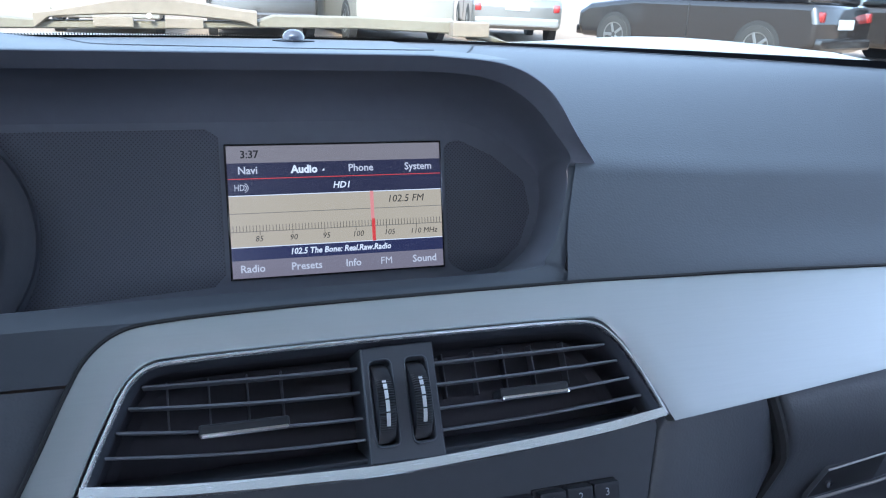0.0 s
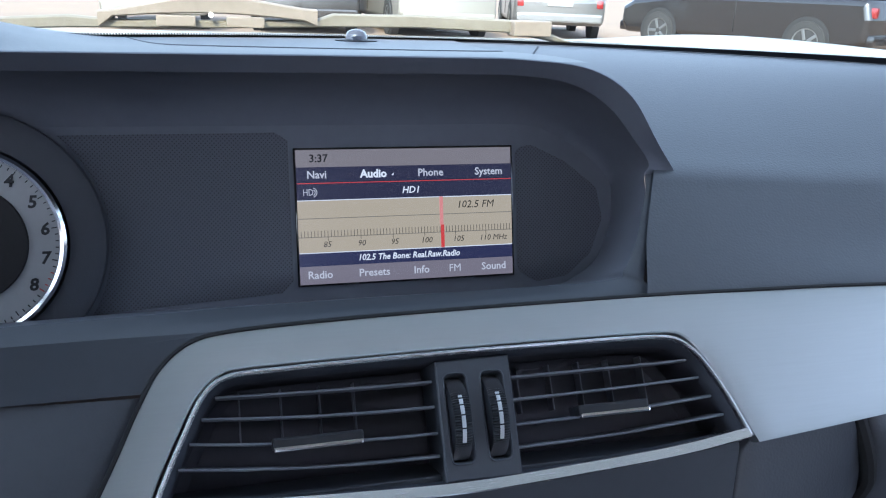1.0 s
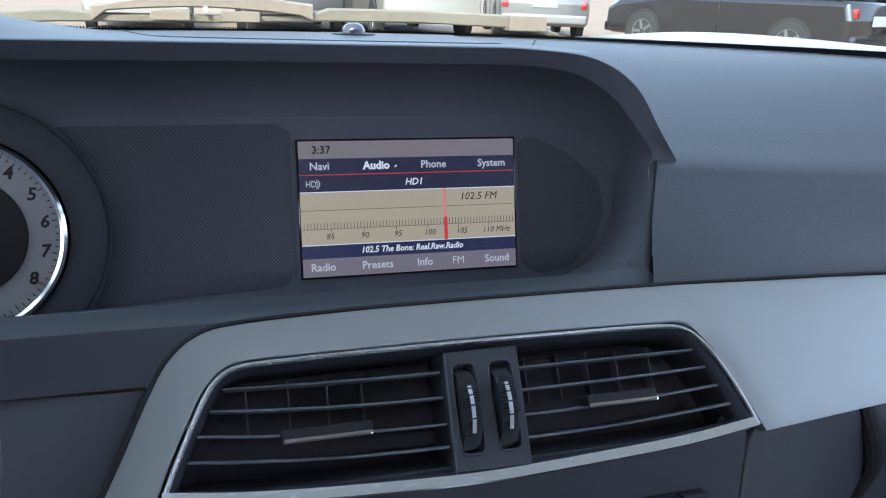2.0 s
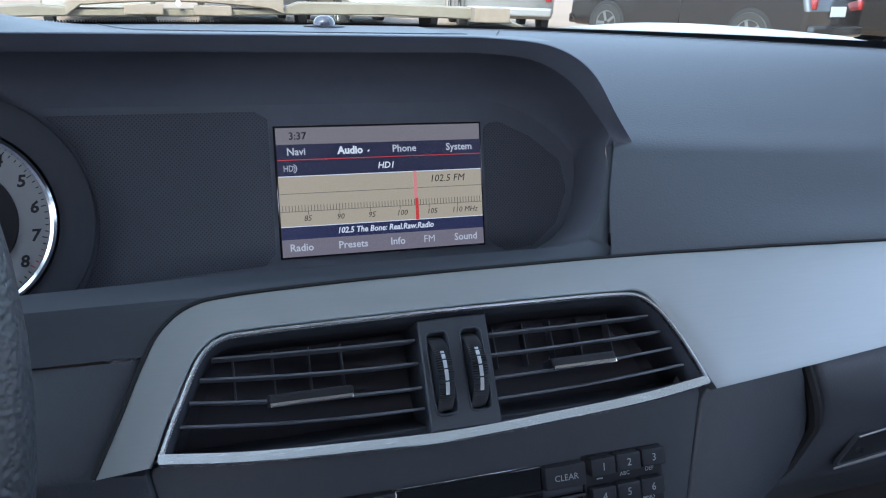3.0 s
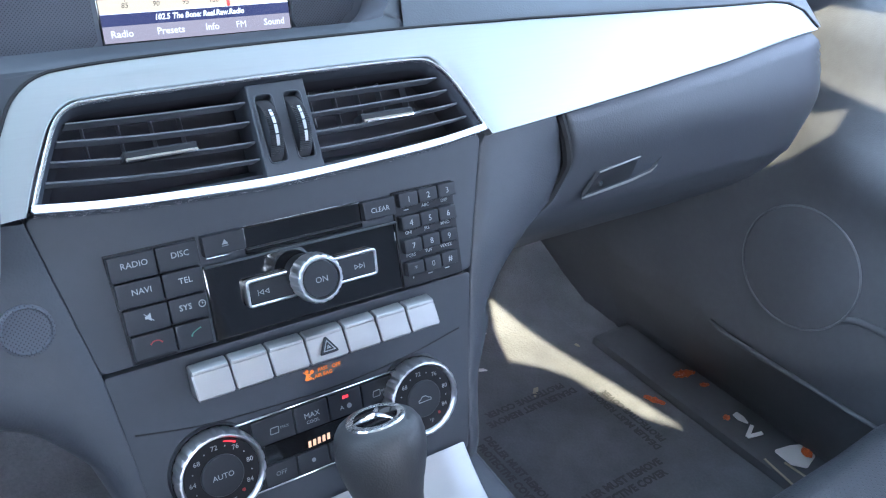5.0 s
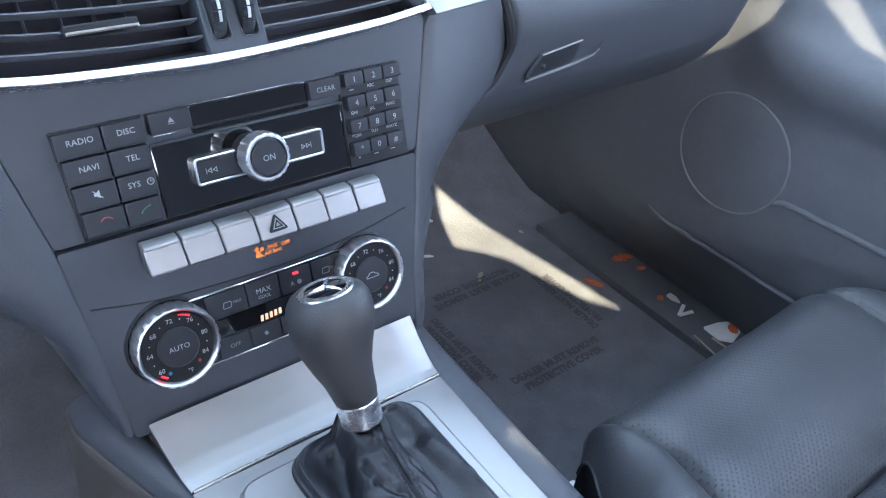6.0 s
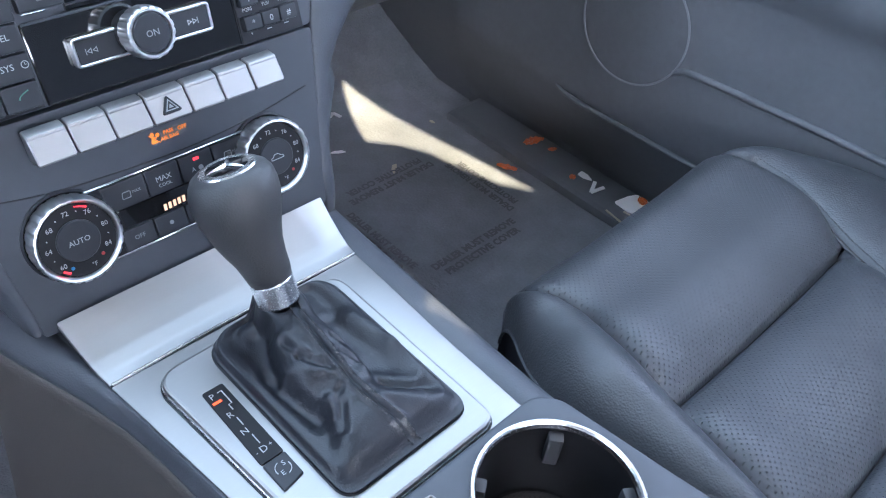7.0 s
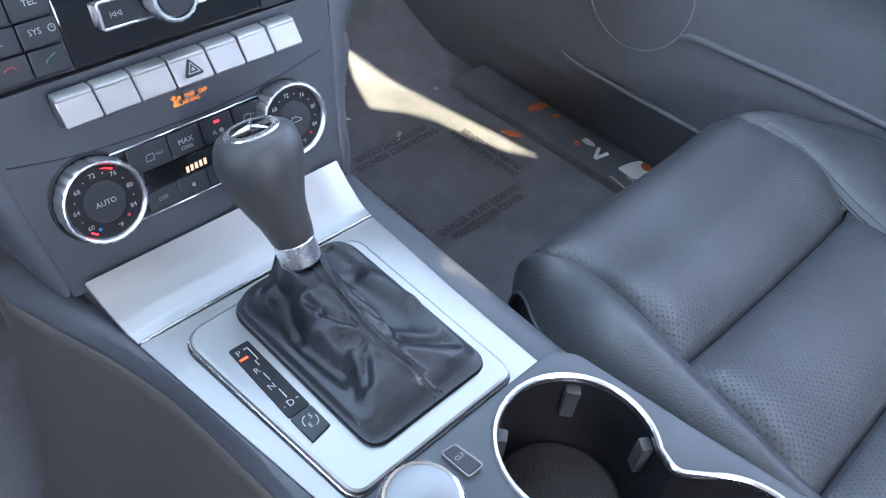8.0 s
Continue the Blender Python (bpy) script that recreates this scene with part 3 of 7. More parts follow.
for a, b in zip(outer_c, inner_c):
    line = [(a.x, a.y, -0.012), (a.x, a.y, -0.001)]
    for k, t in enumerate(ACROSS):
        p = a.lerp(b, t)
        line.append((p.x, p.y, 0.0006 + 0.0006 * math.sin(math.pi * t) - (0.0005 if k in (0, 6) else 0)))
    line.append((b.x, b.y, -0.004))
    rows.append(line)
rings(bm, VENT, rows, wrap=False)
bm2_low = [table(0.1305 + (0.55 - 0.1305) * i / 40, [(0.1305, 0.0435), (0.1385, 0.0290), (0.1450, 0.0135), (0.1507, -0.0010), (0.2229, 0.0045), (0.30, 0.0112), (0.42, 0.0232), (0.50, 0.0335), (0.55, 0.0383)]) for i in range(41)]
rows = []
for i in range(41):
    u = 0.1305 + (0.55 - 0.1305) * i / 40
    ut = 0.165 + (0.55 - 0.165) * i / 40
    top = table(ut, [(0.126, 0.0776), (0.165, 0.0770), (0.21, 0.0762), (0.32, 0.0729), (0.42, 0.0701), (0.49, 0.0689), (0.515, 0.066), (0.535, 0.0575), (0.55, 0.0400)])
    low = bm2_low[i]
    back_off = -0.0015 * smooth(0.50, 0.56, u)
    line = [(ut, top, -0.012 + back_off), (ut, top, -0.001 + back_off)]
    for k, t in enumerate(ACROSS):
        swell = 0.0006 + 0.0006 * math.sin(math.pi * t) - (0.0005 if k in (0, 6) else 0)
        line.append((ut + (u - ut) * t, top + (low - top) * t, swell + back_off))
    line += [(u, low, -0.005 + back_off), (u, low + 0.002, -0.012 + back_off)]
    rows.append(line)
rings(bm, VENT, rows, wrap=False)
top_run = [(p.x, p.y) for p in outer_c] + [(0.21, 0.0763), (0.32, 0.0730), (0.42, 0.0702), (0.49, 0.0690), (0.515, 0.0662), (0.535, 0.0578), (0.55, 0.0402)]
part("trim_joint", tube(bmesh.new(), [VENT @ Vector((u, v + 0.0003, 0.0004)) for u, v in top_run], 0.0011, 6), RUBBER, trim, "thin dark joint along the upper edge")
part("trim_face", bm, ALU, trim, "brushed aluminium face", 18)

# ---- air vents ----
vents = thing("centre_air_vents", (0.0, 0.31, 0.905), "pair of black slatted air vents in a chrome frame", "air vent")
opening = [(-0.1385, 0.0030), (-0.1330, 0.0160), (-0.1258, 0.0315), (-0.1190, 0.0450), (-0.1130, 0.0520), (-0.1067, 0.0552), (-0.0968, 0.0565), (-0.0600, 0.0574), (0.0, 0.0580), (0.05, 0.0579), (0.0867, 0.0576), (0.1050, 0.0570), (0.1145, 0.0553), (0.1215, 0.0510), (0.1285, 0.0430), (0.1360, 0.0300), (0.1425, 0.0155), (0.1475, 0.0025), (0.08, -0.0025), (0.0, -0.0050), (-0.08, -0.0030)]
ring_pts = [(q.x, q.y) for q in spline(opening[:18], 4) + spline(opening[17:] + [opening[0]], 5)[1:-1]]
ring_v = [Vector(q) for q in ring_pts]
part("chrome_frame", frame_strip(bmesh.new(), VENT, ring_pts, 0.0021, -0.006, 0.0030, 0.0007), RAIL, vents, "thin chrome surround")
lift = lambda d, w: [(q[0], q[1], w) for q in inset(ring_v, d)]
bm = bmesh.new()
rings(bm, VENT, [lift(0.0014, -0.006), lift(0.0014, 0.0012), lift(0.0042, -0.0050), lift(0.0044, -0.0100)])
part("frame_bevel", bm, GRILLE_PLAIN, vents, "dark grey bevel inside the chrome line", 30)
low = spline([(-0.1375, 0.0046), (-0.10, 0.0003), (-0.05, -0.0026), (0.0, -0.0040), (0.055, -0.0022), (0.105, 0.0004), (0.1450, 0.0048)], 8)
rows = [[(q.x, q.y - 0.0036, -0.008), (q.x, q.y - 0.0031, 0.0038), (q.x, q.y - 0.0025, 0.0044), (q.x, q.y + 0.0019, 0.0027), (q.x, q.y + 0.0025, -0.012)] for q in low]
bm = bmesh.new()
rings(bm, VENT, rows, wrap=False)
part("lower_rail", bm, RAIL, vents, "bright metal rail under the vents", 30)

bm = bmesh.new()
box_in = [(q.x, q.y) for q in inset(ring_v, 0.0042)]
rings(bm, VENT, [[(q[0], q[1], -0.006) for q in box_in], [(q[0], q[1], -0.036) for q in box_in], [(q[0] * 0.96, q[1] * 0.9 + 0.002, -0.040) for q in box_in]], cap_last=True)
part("vent_duct", bm, VENT_BLACK, vents, "black duct behind the slats")


def v_side(v, side):
    """Reach of a slat to the slanted outer end of its vent."""
    if side < 0:
        return table(v, [(0.0, -0.1345), (0.018, -0.1275), (0.0335, -0.1200), (0.045, -0.1130), (0.0505, -0.107)])
    return table(v, [(0.0, 0.1410), (0.0145, 0.1365), (0.0244, 0.1315), (0.0342, 0.1265), (0.0433, 0.1212), (0.0525, 0.114)])


for side, (ua, tab) in ((-1, (-0.0135, (-0.0885, -0.0485))), (1, (0.0250, (0.0555, 0.0930)))):
    levels_in = (0.0445, 0.0328, 0.0206, 0.0104) if side < 0 else (0.0432, 0.0325, 0.0207, 0.0102)
    for k, v_in in enumerate(levels_in):
        v_out = v_in + ((0.0018, 0.0046, 0.0068, 0.0068) if side < 0 else (0.0003, 0.0017, 0.0037, 0.0043))[k]
        ub = v_side(v_out, side)
        pts = []
        for j in range(9):
            t = j / 8
            pts.append((ua + (ub - ua) * t, v_in + (v_out - v_in) * t * t))
        loops = [[(u, v - 0.0006, -0.0040), (u, v - 0.0002, -0.0030), (u, v + 0.0005, -0.0030), (u, v + 0.0009, -0.0040), (u, v + 0.0016, -0.018), (u, v + 0.0002, -0.018)] for u, v in pts]
        bm = bmesh.new()
        rings(bm, VENT, loops, cap_first=True, cap_last=True)
        slat = part("slat", bm, SLAT, vents)
        if k == 2:
            mid = 0.0215 if side < 0 else 0.0218
            t0, t1 = tab
            bm = bmesh.new()
            block(bm, VENT, (t0, t1), (mid - 0.0004, mid + 0.0046), (-0.010, 0.0025), 0.0012)
            knob_tab = part("vent_tab", bm, BLACK, vents, "black tab with a chrome edge")
            bm = bmesh.new()
            block(bm, VENT, (t0 + 0.0004, t1 - 0.0004), (mid - 0.0016, mid + 0.0006), (0.0006, 0.0040), 0.0008)
            part("chrome_edge", bm, CHROME, knob_tab)
    for u in ((-0.1015, -0.0826, -0.0647, -0.0483) if side < 0 else (0.0345, 0.0520, 0.0685, 0.0850, 0.1040)):
        bm = bmesh.new()
        block(bm, VENT, (u - 0.0004, u + 0.0004), (0.0265, 0.0495), (-0.026, -0.0190), 0.0002, 1)
        part("vane", bm, SLAT, vents)

# thumbwheel panel between the vents
centre = [(-0.0128, -0.0015), (0.0240, -0.0022), (0.0247, 0.0540), (-0.0120, 0.0535)]
pockets = {u: fillet([(u - 0.0058, 0.0056), (u + 0.0058, 0.0056), (u + 0.0058, 0.0472), (u - 0.0058, 0.0472)], 0.0035, 5) for u in (-0.0034, 0.0146)}
bm = bmesh.new()
edges = []
for ring_pts in [inset([Vector(q) for q in centre], 0.0008)] + list(pockets.values()):
    vs = [bm.verts.new(VENT @ Vector((q[0], q[1], 0.0004))) for q in ring_pts]
    edges += [bm.edges.new((vs[i], vs[(i + 1) % len(vs)])) for i in range(len(vs))]
bmesh.ops.triangle_fill(bm, use_beauty=True, use_dissolve=False, edges=edges)
lift = lambda pts, w: [(q[0], q[1], w) for q in pts]
rings(bm, VENT, [lift(inset([Vector(q) for q in centre], 0.0008), 0.0004), lift(centre, -0.0004), lift(centre, -0.03)])
part("wheel_panel", bm, DASH_SMOOTH, vents, "grey plastic panel between the vents", 30)
for u, pocket in pockets.items():
    bm = bmesh.new()
    rings(bm, VENT, [lift(inset(pocket, -0.0005), 0.0006), lift(pocket, 0.0010), lift(inset(pocket, 0.0006), 0.0006), lift(inset(pocket, 0.0014), -0.0030), lift(inset(pocket, 0.0016), -0.0090)], cap_last=True)
    part("wheel_pocket", bm, DASH_SMOOTH, vents, "", 30)
    wm = VENT @ Matrix.Translation((u, 0.0264, -0.0118)) @ Matrix.Rotation(radians(90), 4, "Y")
    bm = bmesh.new()
    prof = [(0.0, -0.0044), (0.0170, -0.0044), (0.0196, -0.0040), (0.0203, -0.0026), (0.0203, 0.0026), (0.0196, 0.0040), (0.0170, 0.0044), (0.0, 0.0044)]
    n = 200
    loops = []
    for r, w in prof:
        loops.append([((r * (1.0 if (i % 2 or abs(w) < 0.0022 or r < 0.017) else 0.965)) * math.cos(2 * math.pi * i / n), (r * (1.0 if (i % 2 or abs(w) < 0.0022 or r < 0.017) else 0.965)) * math.sin(2 * math.pi * i / n), w) for i in range(n)])
    rings(bm, wm, loops, cap_first=True, cap_last=True)
    wheel = part("thumbwheel", bm, BUTTON, vents, "ribbed black thumbwheel with white marks")
    a0 = -29.0
    for span in (3.0, 7.0, 11.0, 15.0, 18.0):
        bm = bmesh.new()
        pts = []
        for j in range(5):
            a = radians(180 + a0 + span * j / 4)
            pts.append(a)
        ra, rb = 0.0200, 0.0206
        loops = [[(r * math.cos(a), r * math.sin(a), w) for r, w in ((ra, -0.0009), (rb, -0.0009), (rb, 0.0009), (ra, 0.0009))] for a in pts]
        rings(bm, wm, loops, cap_first=True, cap_last=True)
        part("mark", bm, WHITE_MARK, wheel)
        a0 += span + 2.2

# ---- display ----
display = thing("display_screen", (0, 0.44, 0.953), "lit colour display showing the radio tuner", "screen")
HW, HH = 0.064, 0.0382
part("screen_panel", block(bmesh.new(), SCREEN, (-HW - 0.0012, HW + 0.0012), (-HH - 0.0012, HH + 0.0012), (-0.002, 0.0018), 0.0006), GLOSS, display, "dark glass panel")


def strip(v0, v1, mat, name="band", u0=-HW, u1=HW, w=0.0020, thick=0.00015):
    """A lit band of the picture; 0 to 1 from the top down."""
    return part(name, block(bmesh.new(), SCREEN, (u0, u1), (HH - 2 * HH * v1, HH - 2 * HH * v0), (w, w + thick)), mat, display)


def sx(f):
    return -HW + 2 * HW * f


def sy(f):
    return HH - 2 * HH * f


strip(0.0, 0.128, SCR_BAR)
strip(0.128, 0.375, SCR_DARK)
strip(0.375, 0.766, SCR_CREAM)
strip(0.766, 0.865, SCR_BLUE)
strip(0.865, 1.0, SCR_FOOT)
strip(0.244, 0.250, SCR_RED, "rule", w=0.0022)
strip(0.371, 0.377, SCR_WHITE, "rule", w=0.0022)
strip(0.762, 0.768, SCR_WHITE, "rule", w=0.0022)
strip(0.506, 0.511, SCR_LINE, "rule", w=0.0022)
strip(0.645, 0.650, SCR_LINE, "rule", w=0.0022)
W1 = 0.0023
lettering("3:37", 0.0062, SCREEN, SCR_INK, display, W1, (sx(0.10), sy(0.066)), bold=0.0001)
lettering("Navi", 0.0061, SCREEN, SCR_GREY, display, W1, (sx(0.09), sy(0.186)), bold=0.00012)
lettering("Audio", 0.0063, SCREEN, SCR_WHITE, display, W1, (sx(0.345), sy(0.186)), bold=0.00025)
lettering("Phone", 0.0061, SCREEN, SCR_GREY, display, W1, (sx(0.61), sy(0.186)), bold=0.00012)
lettering("System", 0.0061, SCREEN, SCR_GREY, display, W1, (sx(0.89), sy(0.186)), bold=0.00012)
lettering("HD1", 0.0054, SCREEN, SCR_WHITE, display, W1, (sx(0.515), sy(0.315)), slant=0.2, bold=0.00010)
lettering("HD", 0.0052, SCREEN, SCR_GREY, display, W1, (sx(0.050), sy(0.315)), wide=0.8)
lettering("102.5 FM", 0.0062, SCREEN, SCR_INK, display, W1, (sx(0.82), sy(0.440)), slant=0.2)
lettering("102.5 The Bone: Real.Raw.Radio", 0.0050, SCREEN, SCR_WHITE, display, W1, (sx(0.50), sy(0.815)), slant=0.2, wide=0.93, bold=0.00012)
for word, f in (("Radio", 0.09), ("Presets", 0.335), ("Info", 0.555), ("FM", 0.715), ("Sound", 0.905)):
    lettering(word, 0.0062, SCREEN, SCR_GREY, display, W1, (sx(f), sy(0.932)), bold=0.0 if word == "FM" else 0.00010)
for word, f in (("85", 0.125), ("90", 0.280), ("95", 0.432), ("100", 0.582), ("105", 0.735), ("110 MHz", 0.905)):
    lettering(word, 0.0047, SCREEN, SCR_INK, display, W1, (sx(f), sy(0.705)), slant=0.2)
tick_bm = bmesh.new()
for k in range(67):
    f = 0.012 + 0.976 * k / 66
    tall = 0.028 if k % 10 == 8 else 0.0
    block(tick_bm, SCREEN, (sx(f) - 0.00013, sx(f) + 0.00013), (sy(0.648 + tall), sy(0.600)), (W1, W1 + 0.0001))
part("tuning_scale", tick_bm, SCR_INK, display)
bm = bmesh.new()
bm_tri = [bm.verts.new(SCREEN @ Vector((sx(0.425) + a, sy(0.200) + b, W1))) for a, b in ((0, 0), (0.0016, 0), (0.0016, 0.0016))]
bm.faces.new(bm_tri)
part("pointer_mark", bm, SCR_WHITE, display)
strip(0.372, 0.590, SCR_PINK, "needle", sx(0.648), sx(0.664), 0.0024, 0.0004)
strip(0.590, 0.766, SCR_RED, "needle", sx(0.651), sx(0.667), 0.0024, 0.0004)
for r in (0.0016, 0.0026):
    arc = [SCREEN @ Vector((sx(0.068) + r * math.cos(radians(a)), sy(0.315) + r * math.sin(radians(a)), W1)) for a in range(-75, 76, 15)]
    part("wave_arc", tube(bmesh.new(), arc, 0.00022, 5), SCR_GREY, display)

# bead sensor on top of the dashboard
bead = thing("light_sensor", (0.003, 0.650, 1.0745), "small clear domed light sensor on the dashboard top", "sensor")
part("foot", lathe(bmesh.new(), level(1.0745, 0.003, 0.650), [(0.0165, 0), (0.0170, 0.0012), (0.012, 0.002), (0, 0.002)], 28, (1, 0.6)), BLACK, bead)
part("dome", lathe(bmesh.new(), level(1.0755, 0.003, 0.650), [(0.0092, 0), (0.0088, 0.0035), (0.0068, 0.0066), (0.0035, 0.0082), (0, 0.0086)], 24), material("dome_plastic", (0.05, 0.055, 0.075), 0.12, coat=0.5), bead, "smoky clear dome")

# ---- instrument cluster ----
cluster = thing("instrument_dial", (-0.2374, 0.42, 0.93), "round rev counter with silver ring and black numerals", "gauge")
DIALM = SCREEN @ Matrix.Translation((-0.2328, -0.0070, 0.0048)) @ Matrix.Diagonal((0.912, 0.912, 1.0, 1.0))
part("dial_well", lathe(bmesh.new(), DIALM, [(0.0755, -0.006), (0.0752, 0.0035), (0.0700, 0.0045), (0.0560, 0.0030), (0.0545, -0.004), (0.0, -0.004)], 72), GRILLE_PLAIN, cluster, "dark surround")
part("bezel", lathe(bmesh.new(), DIALM, [(0.0548, -0.002), (0.0546, 0.0055), (0.0530, 0.0068), (0.0512, 0.0058), (0.0500, 0.0005), (0.0495, -0.003)], 72), CHROME, cluster, "polished silver ring")
part("face", lathe(bmesh.new(), DIALM, [(0.0498, -0.003), (0.0498, -0.0015), (0.0, -0.0015)], 64), DIAL, cluster, "silver-grey dial face")
part("hub_disc", lathe(bmesh.new(), DIALM, [(0.0335, -0.0015), (0.0330, 0.0002), (0.0, 0.0002)], 64), DIAL_BLACK, cluster, "black centre disc")
for k in range(1, 9):
    a = radians(121.5 - (k - 1) * 22.5)
    lettering(str(k), 0.0098, DIALM, BLACK, cluster, -0.0012, (0.0425 * math.cos(a), 0.0425 * math.sin(a)), slant=0.15, bold=0.0003)
for k in range(0, 58):
    a = radians(144 - 4.5 * k)
    r0 = 0.0462 if k % 5 == 0 else 0.0474
    p, q = Vector((r0 * math.cos(a), r0 * math.sin(a), -0.0012)), Vector((0.0492 * math.cos(a), 0.0492 * math.sin(a), -0.0012))
    part("tick", tube(bmesh.new(), [DIALM @ p, DIALM @ q], 0.00032, 4), RED_INK if 36 < k < 41 else BLACK, cluster)

# ---- radio and climate stack ----
radio = thing("radio_unit", (0, 0.28, 0.822), "black car radio panel with buttons and keypad", "car radio")
W0 = -0.006
panel = fillet([(-0.1235, sv(0.8218)), (0.1248, sv(0.8218)), (0.1470, sv(0.9085)), (-0.1430, sv(0.9085))], [0.005, 0.005, 0.005, 0.005], 4)
part("fascia", prism(bmesh.new(), STACK, inset(panel, 0.0004), -0.03, W0, 0.0008), DASH_SMOOTH, radio, "satin grey-black fascia")


def key(u, v, parent, name="button", w=0.0, mat=BUTTON, label="", bevel=0.0009, depth=0.008):
    return part(name, block(bmesh.new(), STACK, u, v, (w - depth, w), bevel), mat, parent, label)


def tag(text, size, at, parent, w=0.0, mat=WHITE_INK, **more):
    return lettering(text, size, STACK, mat, parent, w + 0.00015, at, **more)


# bed of the left block of buttons
part("button_bed", prism(bmesh.new(), STACK, [(-0.1060, sv(0.8228)), (-0.0604, sv(0.8228)), (-0.0593, sv(0.8823)), (-0.1098, sv(0.8823))], -0.012, W0 + 0.0010, 0.0006), BLACK, radio)
names = [("RADIO", "DISC"), ("NAVI", "TEL"), ("", "SYS"), ("", "")]
for r in range(4):
    top, bot = sv(0.8814) - r * 0.01522, sv(0.8814) - r * 0.01522 - 0.0142
    left, mid_u, right = -0.1090 + 0.0013 * r, -0.0836 + 0.0006 * r, -0.0600 - 0.0004 * r
    for c, (a, b) in enumerate(((left, mid_u - 0.0004), (mid_u + 0.0004, right))):
        bt = part("button", block(bmesh.new(), STACK, (a, b), (bot, top), (-0.010, 0.0), 0.0011), BUTTON, radio)
        ctr = ((a + b) / 2 + 0.001, (top + bot) / 2 + 0.0012)
        if names[r][c]:
            tag(names[r][c], 0.0048, (ctr[0] - (0.003 if names[r][c] == "SYS" else 0), ctr[1]), bt)
        if (r, c) == (2, 1):
            part("clock_mark", frame_strip(bmesh.new(), STACK, [(ctr[0] + 0.0065 + 0.0021 * math.cos(2 * math.pi * k / 20), ctr[1] + 0.0021 * math.sin(2 * math.pi * k / 20)) for k in range(20)], 0.0004, 0.0, 0.0002, 0.00005), WHITE_INK, bt)
            part("clock_hand", tube(bmesh.new(), [STACK @ Vector((ctr[0] + 0.0065, ctr[1] + 0.0013, 0.0002)), STACK @ Vector((ctr[0] + 0.0065, ctr[1], 0.0002)), STACK @ Vector((ctr[0] + 0.0076, ctr[1], 0.0002))], 0.0002, 4), WHITE_INK, bt)
        if (r, c) == (2, 0):
            bm = bmesh.new()
            prism(bm, STACK, [(ctr[0] - 0.0022, ctr[1] - 0.0008), (ctr[0] - 0.0010, ctr[1] - 0.0008), (ctr[0] + 0.0010, ctr[1] - 0.0024), (ctr[0] + 0.0010, ctr[1] + 0.0024), (ctr[0] - 0.0010, ctr[1] + 0.0008), (ctr[0] - 0.0022, ctr[1] + 0.0008)], 0.0, 0.00025)
            part("mute_mark", bm, WHITE_INK, bt)
            part("mute_bar", tube(bmesh.new(), [STACK @ Vector((ctr[0] - 0.0026, ctr[1] + 0.0024, 0.0003)), STACK @ Vector((ctr[0] + 0.0022, ctr[1] - 0.0024, 0.0003))], 0.00022, 4), WHITE_INK, bt)
        if r == 3:
            if c == 0:
                pts = [(ctr[0] + 0.0034 * math.cos(radians(a)), ctr[1] - 0.0012 + 0.0026 * math.sin(radians(a))) for a in range(20, 161, 14)]
            else:
                pts = [(ctr[0] - 0.0030 + 0.0060 * t, ctr[1] - 0.0020 + 0.0040 * math.sqrt(t)) for t in [k / 8 for k in range(9)]]
            part("handset_mark", tube(bmesh.new(), [STACK @ Vector((p[0], p[1], 0.0002)) for p in pts], [0.00055] + [0.00035] * (len(pts) - 2) + [0.00055], 5), RED_INK if c == 0 else GREEN_INK, bt)

eject = key((-0.0572, -0.0326), (sv(0.8706), sv(0.8820)), radio, w=0.0005)
bm = bmesh.new()
prism(bm, STACK, [(-0.0467, sv(0.8758)), (-0.0429, sv(0.8758)), (-0.0448, sv(0.8785))], 0.0, 0.0008)
part("eject_mark", bm, GREY_INK, eject)
part("eject_bar", tube(bmesh.new(), [STACK @ Vector((-0.0467, sv(0.8750), 0.0007)), STACK @ Vector((-0.0429, sv(0.8750), 0.0007))], 0.00022, 4), GREY_INK, eject)
part("trim_line", tube(bmesh.new(), [STACK @ Vector((-0.0570, sv(0.8700), 0.0004)), STACK @ Vector((-0.0440, sv(0.8700), 0.0004))], 0.0004, 5), CHROME, radio, "thin chrome line")
part("disc_slot", block(bmesh.new(), STACK, (-0.0322, 0.0455), (sv(0.8664), sv(0.8818)), (-0.014, -0.0035), 0.0008), GLOSS, radio, "glossy black disc slot cover")
part("slot_lip", block(bmesh.new(), STACK, (-0.0318, 0.0450), (sv(0.8690), sv(0.8702)), (-0.006, -0.0022), 0.0003), BLACK, radio)
part("trim_line", tube(bmesh.new(), [STACK @ Vector((-0.0312, sv(0.8822), -0.0032)), STACK @ Vector((0.0440, sv(0.8822), -0.0032))], 0.00028, 5), CHROME, radio)
clear_key = key((0.0459, 0.0687), (sv(0.8700), sv(0.8812)), radio, w=0.0004)
tag("CLEAR", 0.0046, (0.0575, sv(0.8752)), clear_key, 0.0004)

part("gloss_panel", block(bmesh.new(), STACK, (-0.0588, 0.0685), (sv(0.8226), sv(0.8652)), (-0.014, -0.0042), 0.0010), GLOSS, radio, "glossy black centre panel")
line = spline([(-0.0585, sv(0.8650), -0.0020), (0.0, sv(0.8655), 0.0003), (0.0685, sv(0.8648), -0.0020)], 8)
part("panel_brow", tube(bmesh.new(), [STACK @ p for p in line], 0.0008, 6), DASH_SMOOTH, radio)

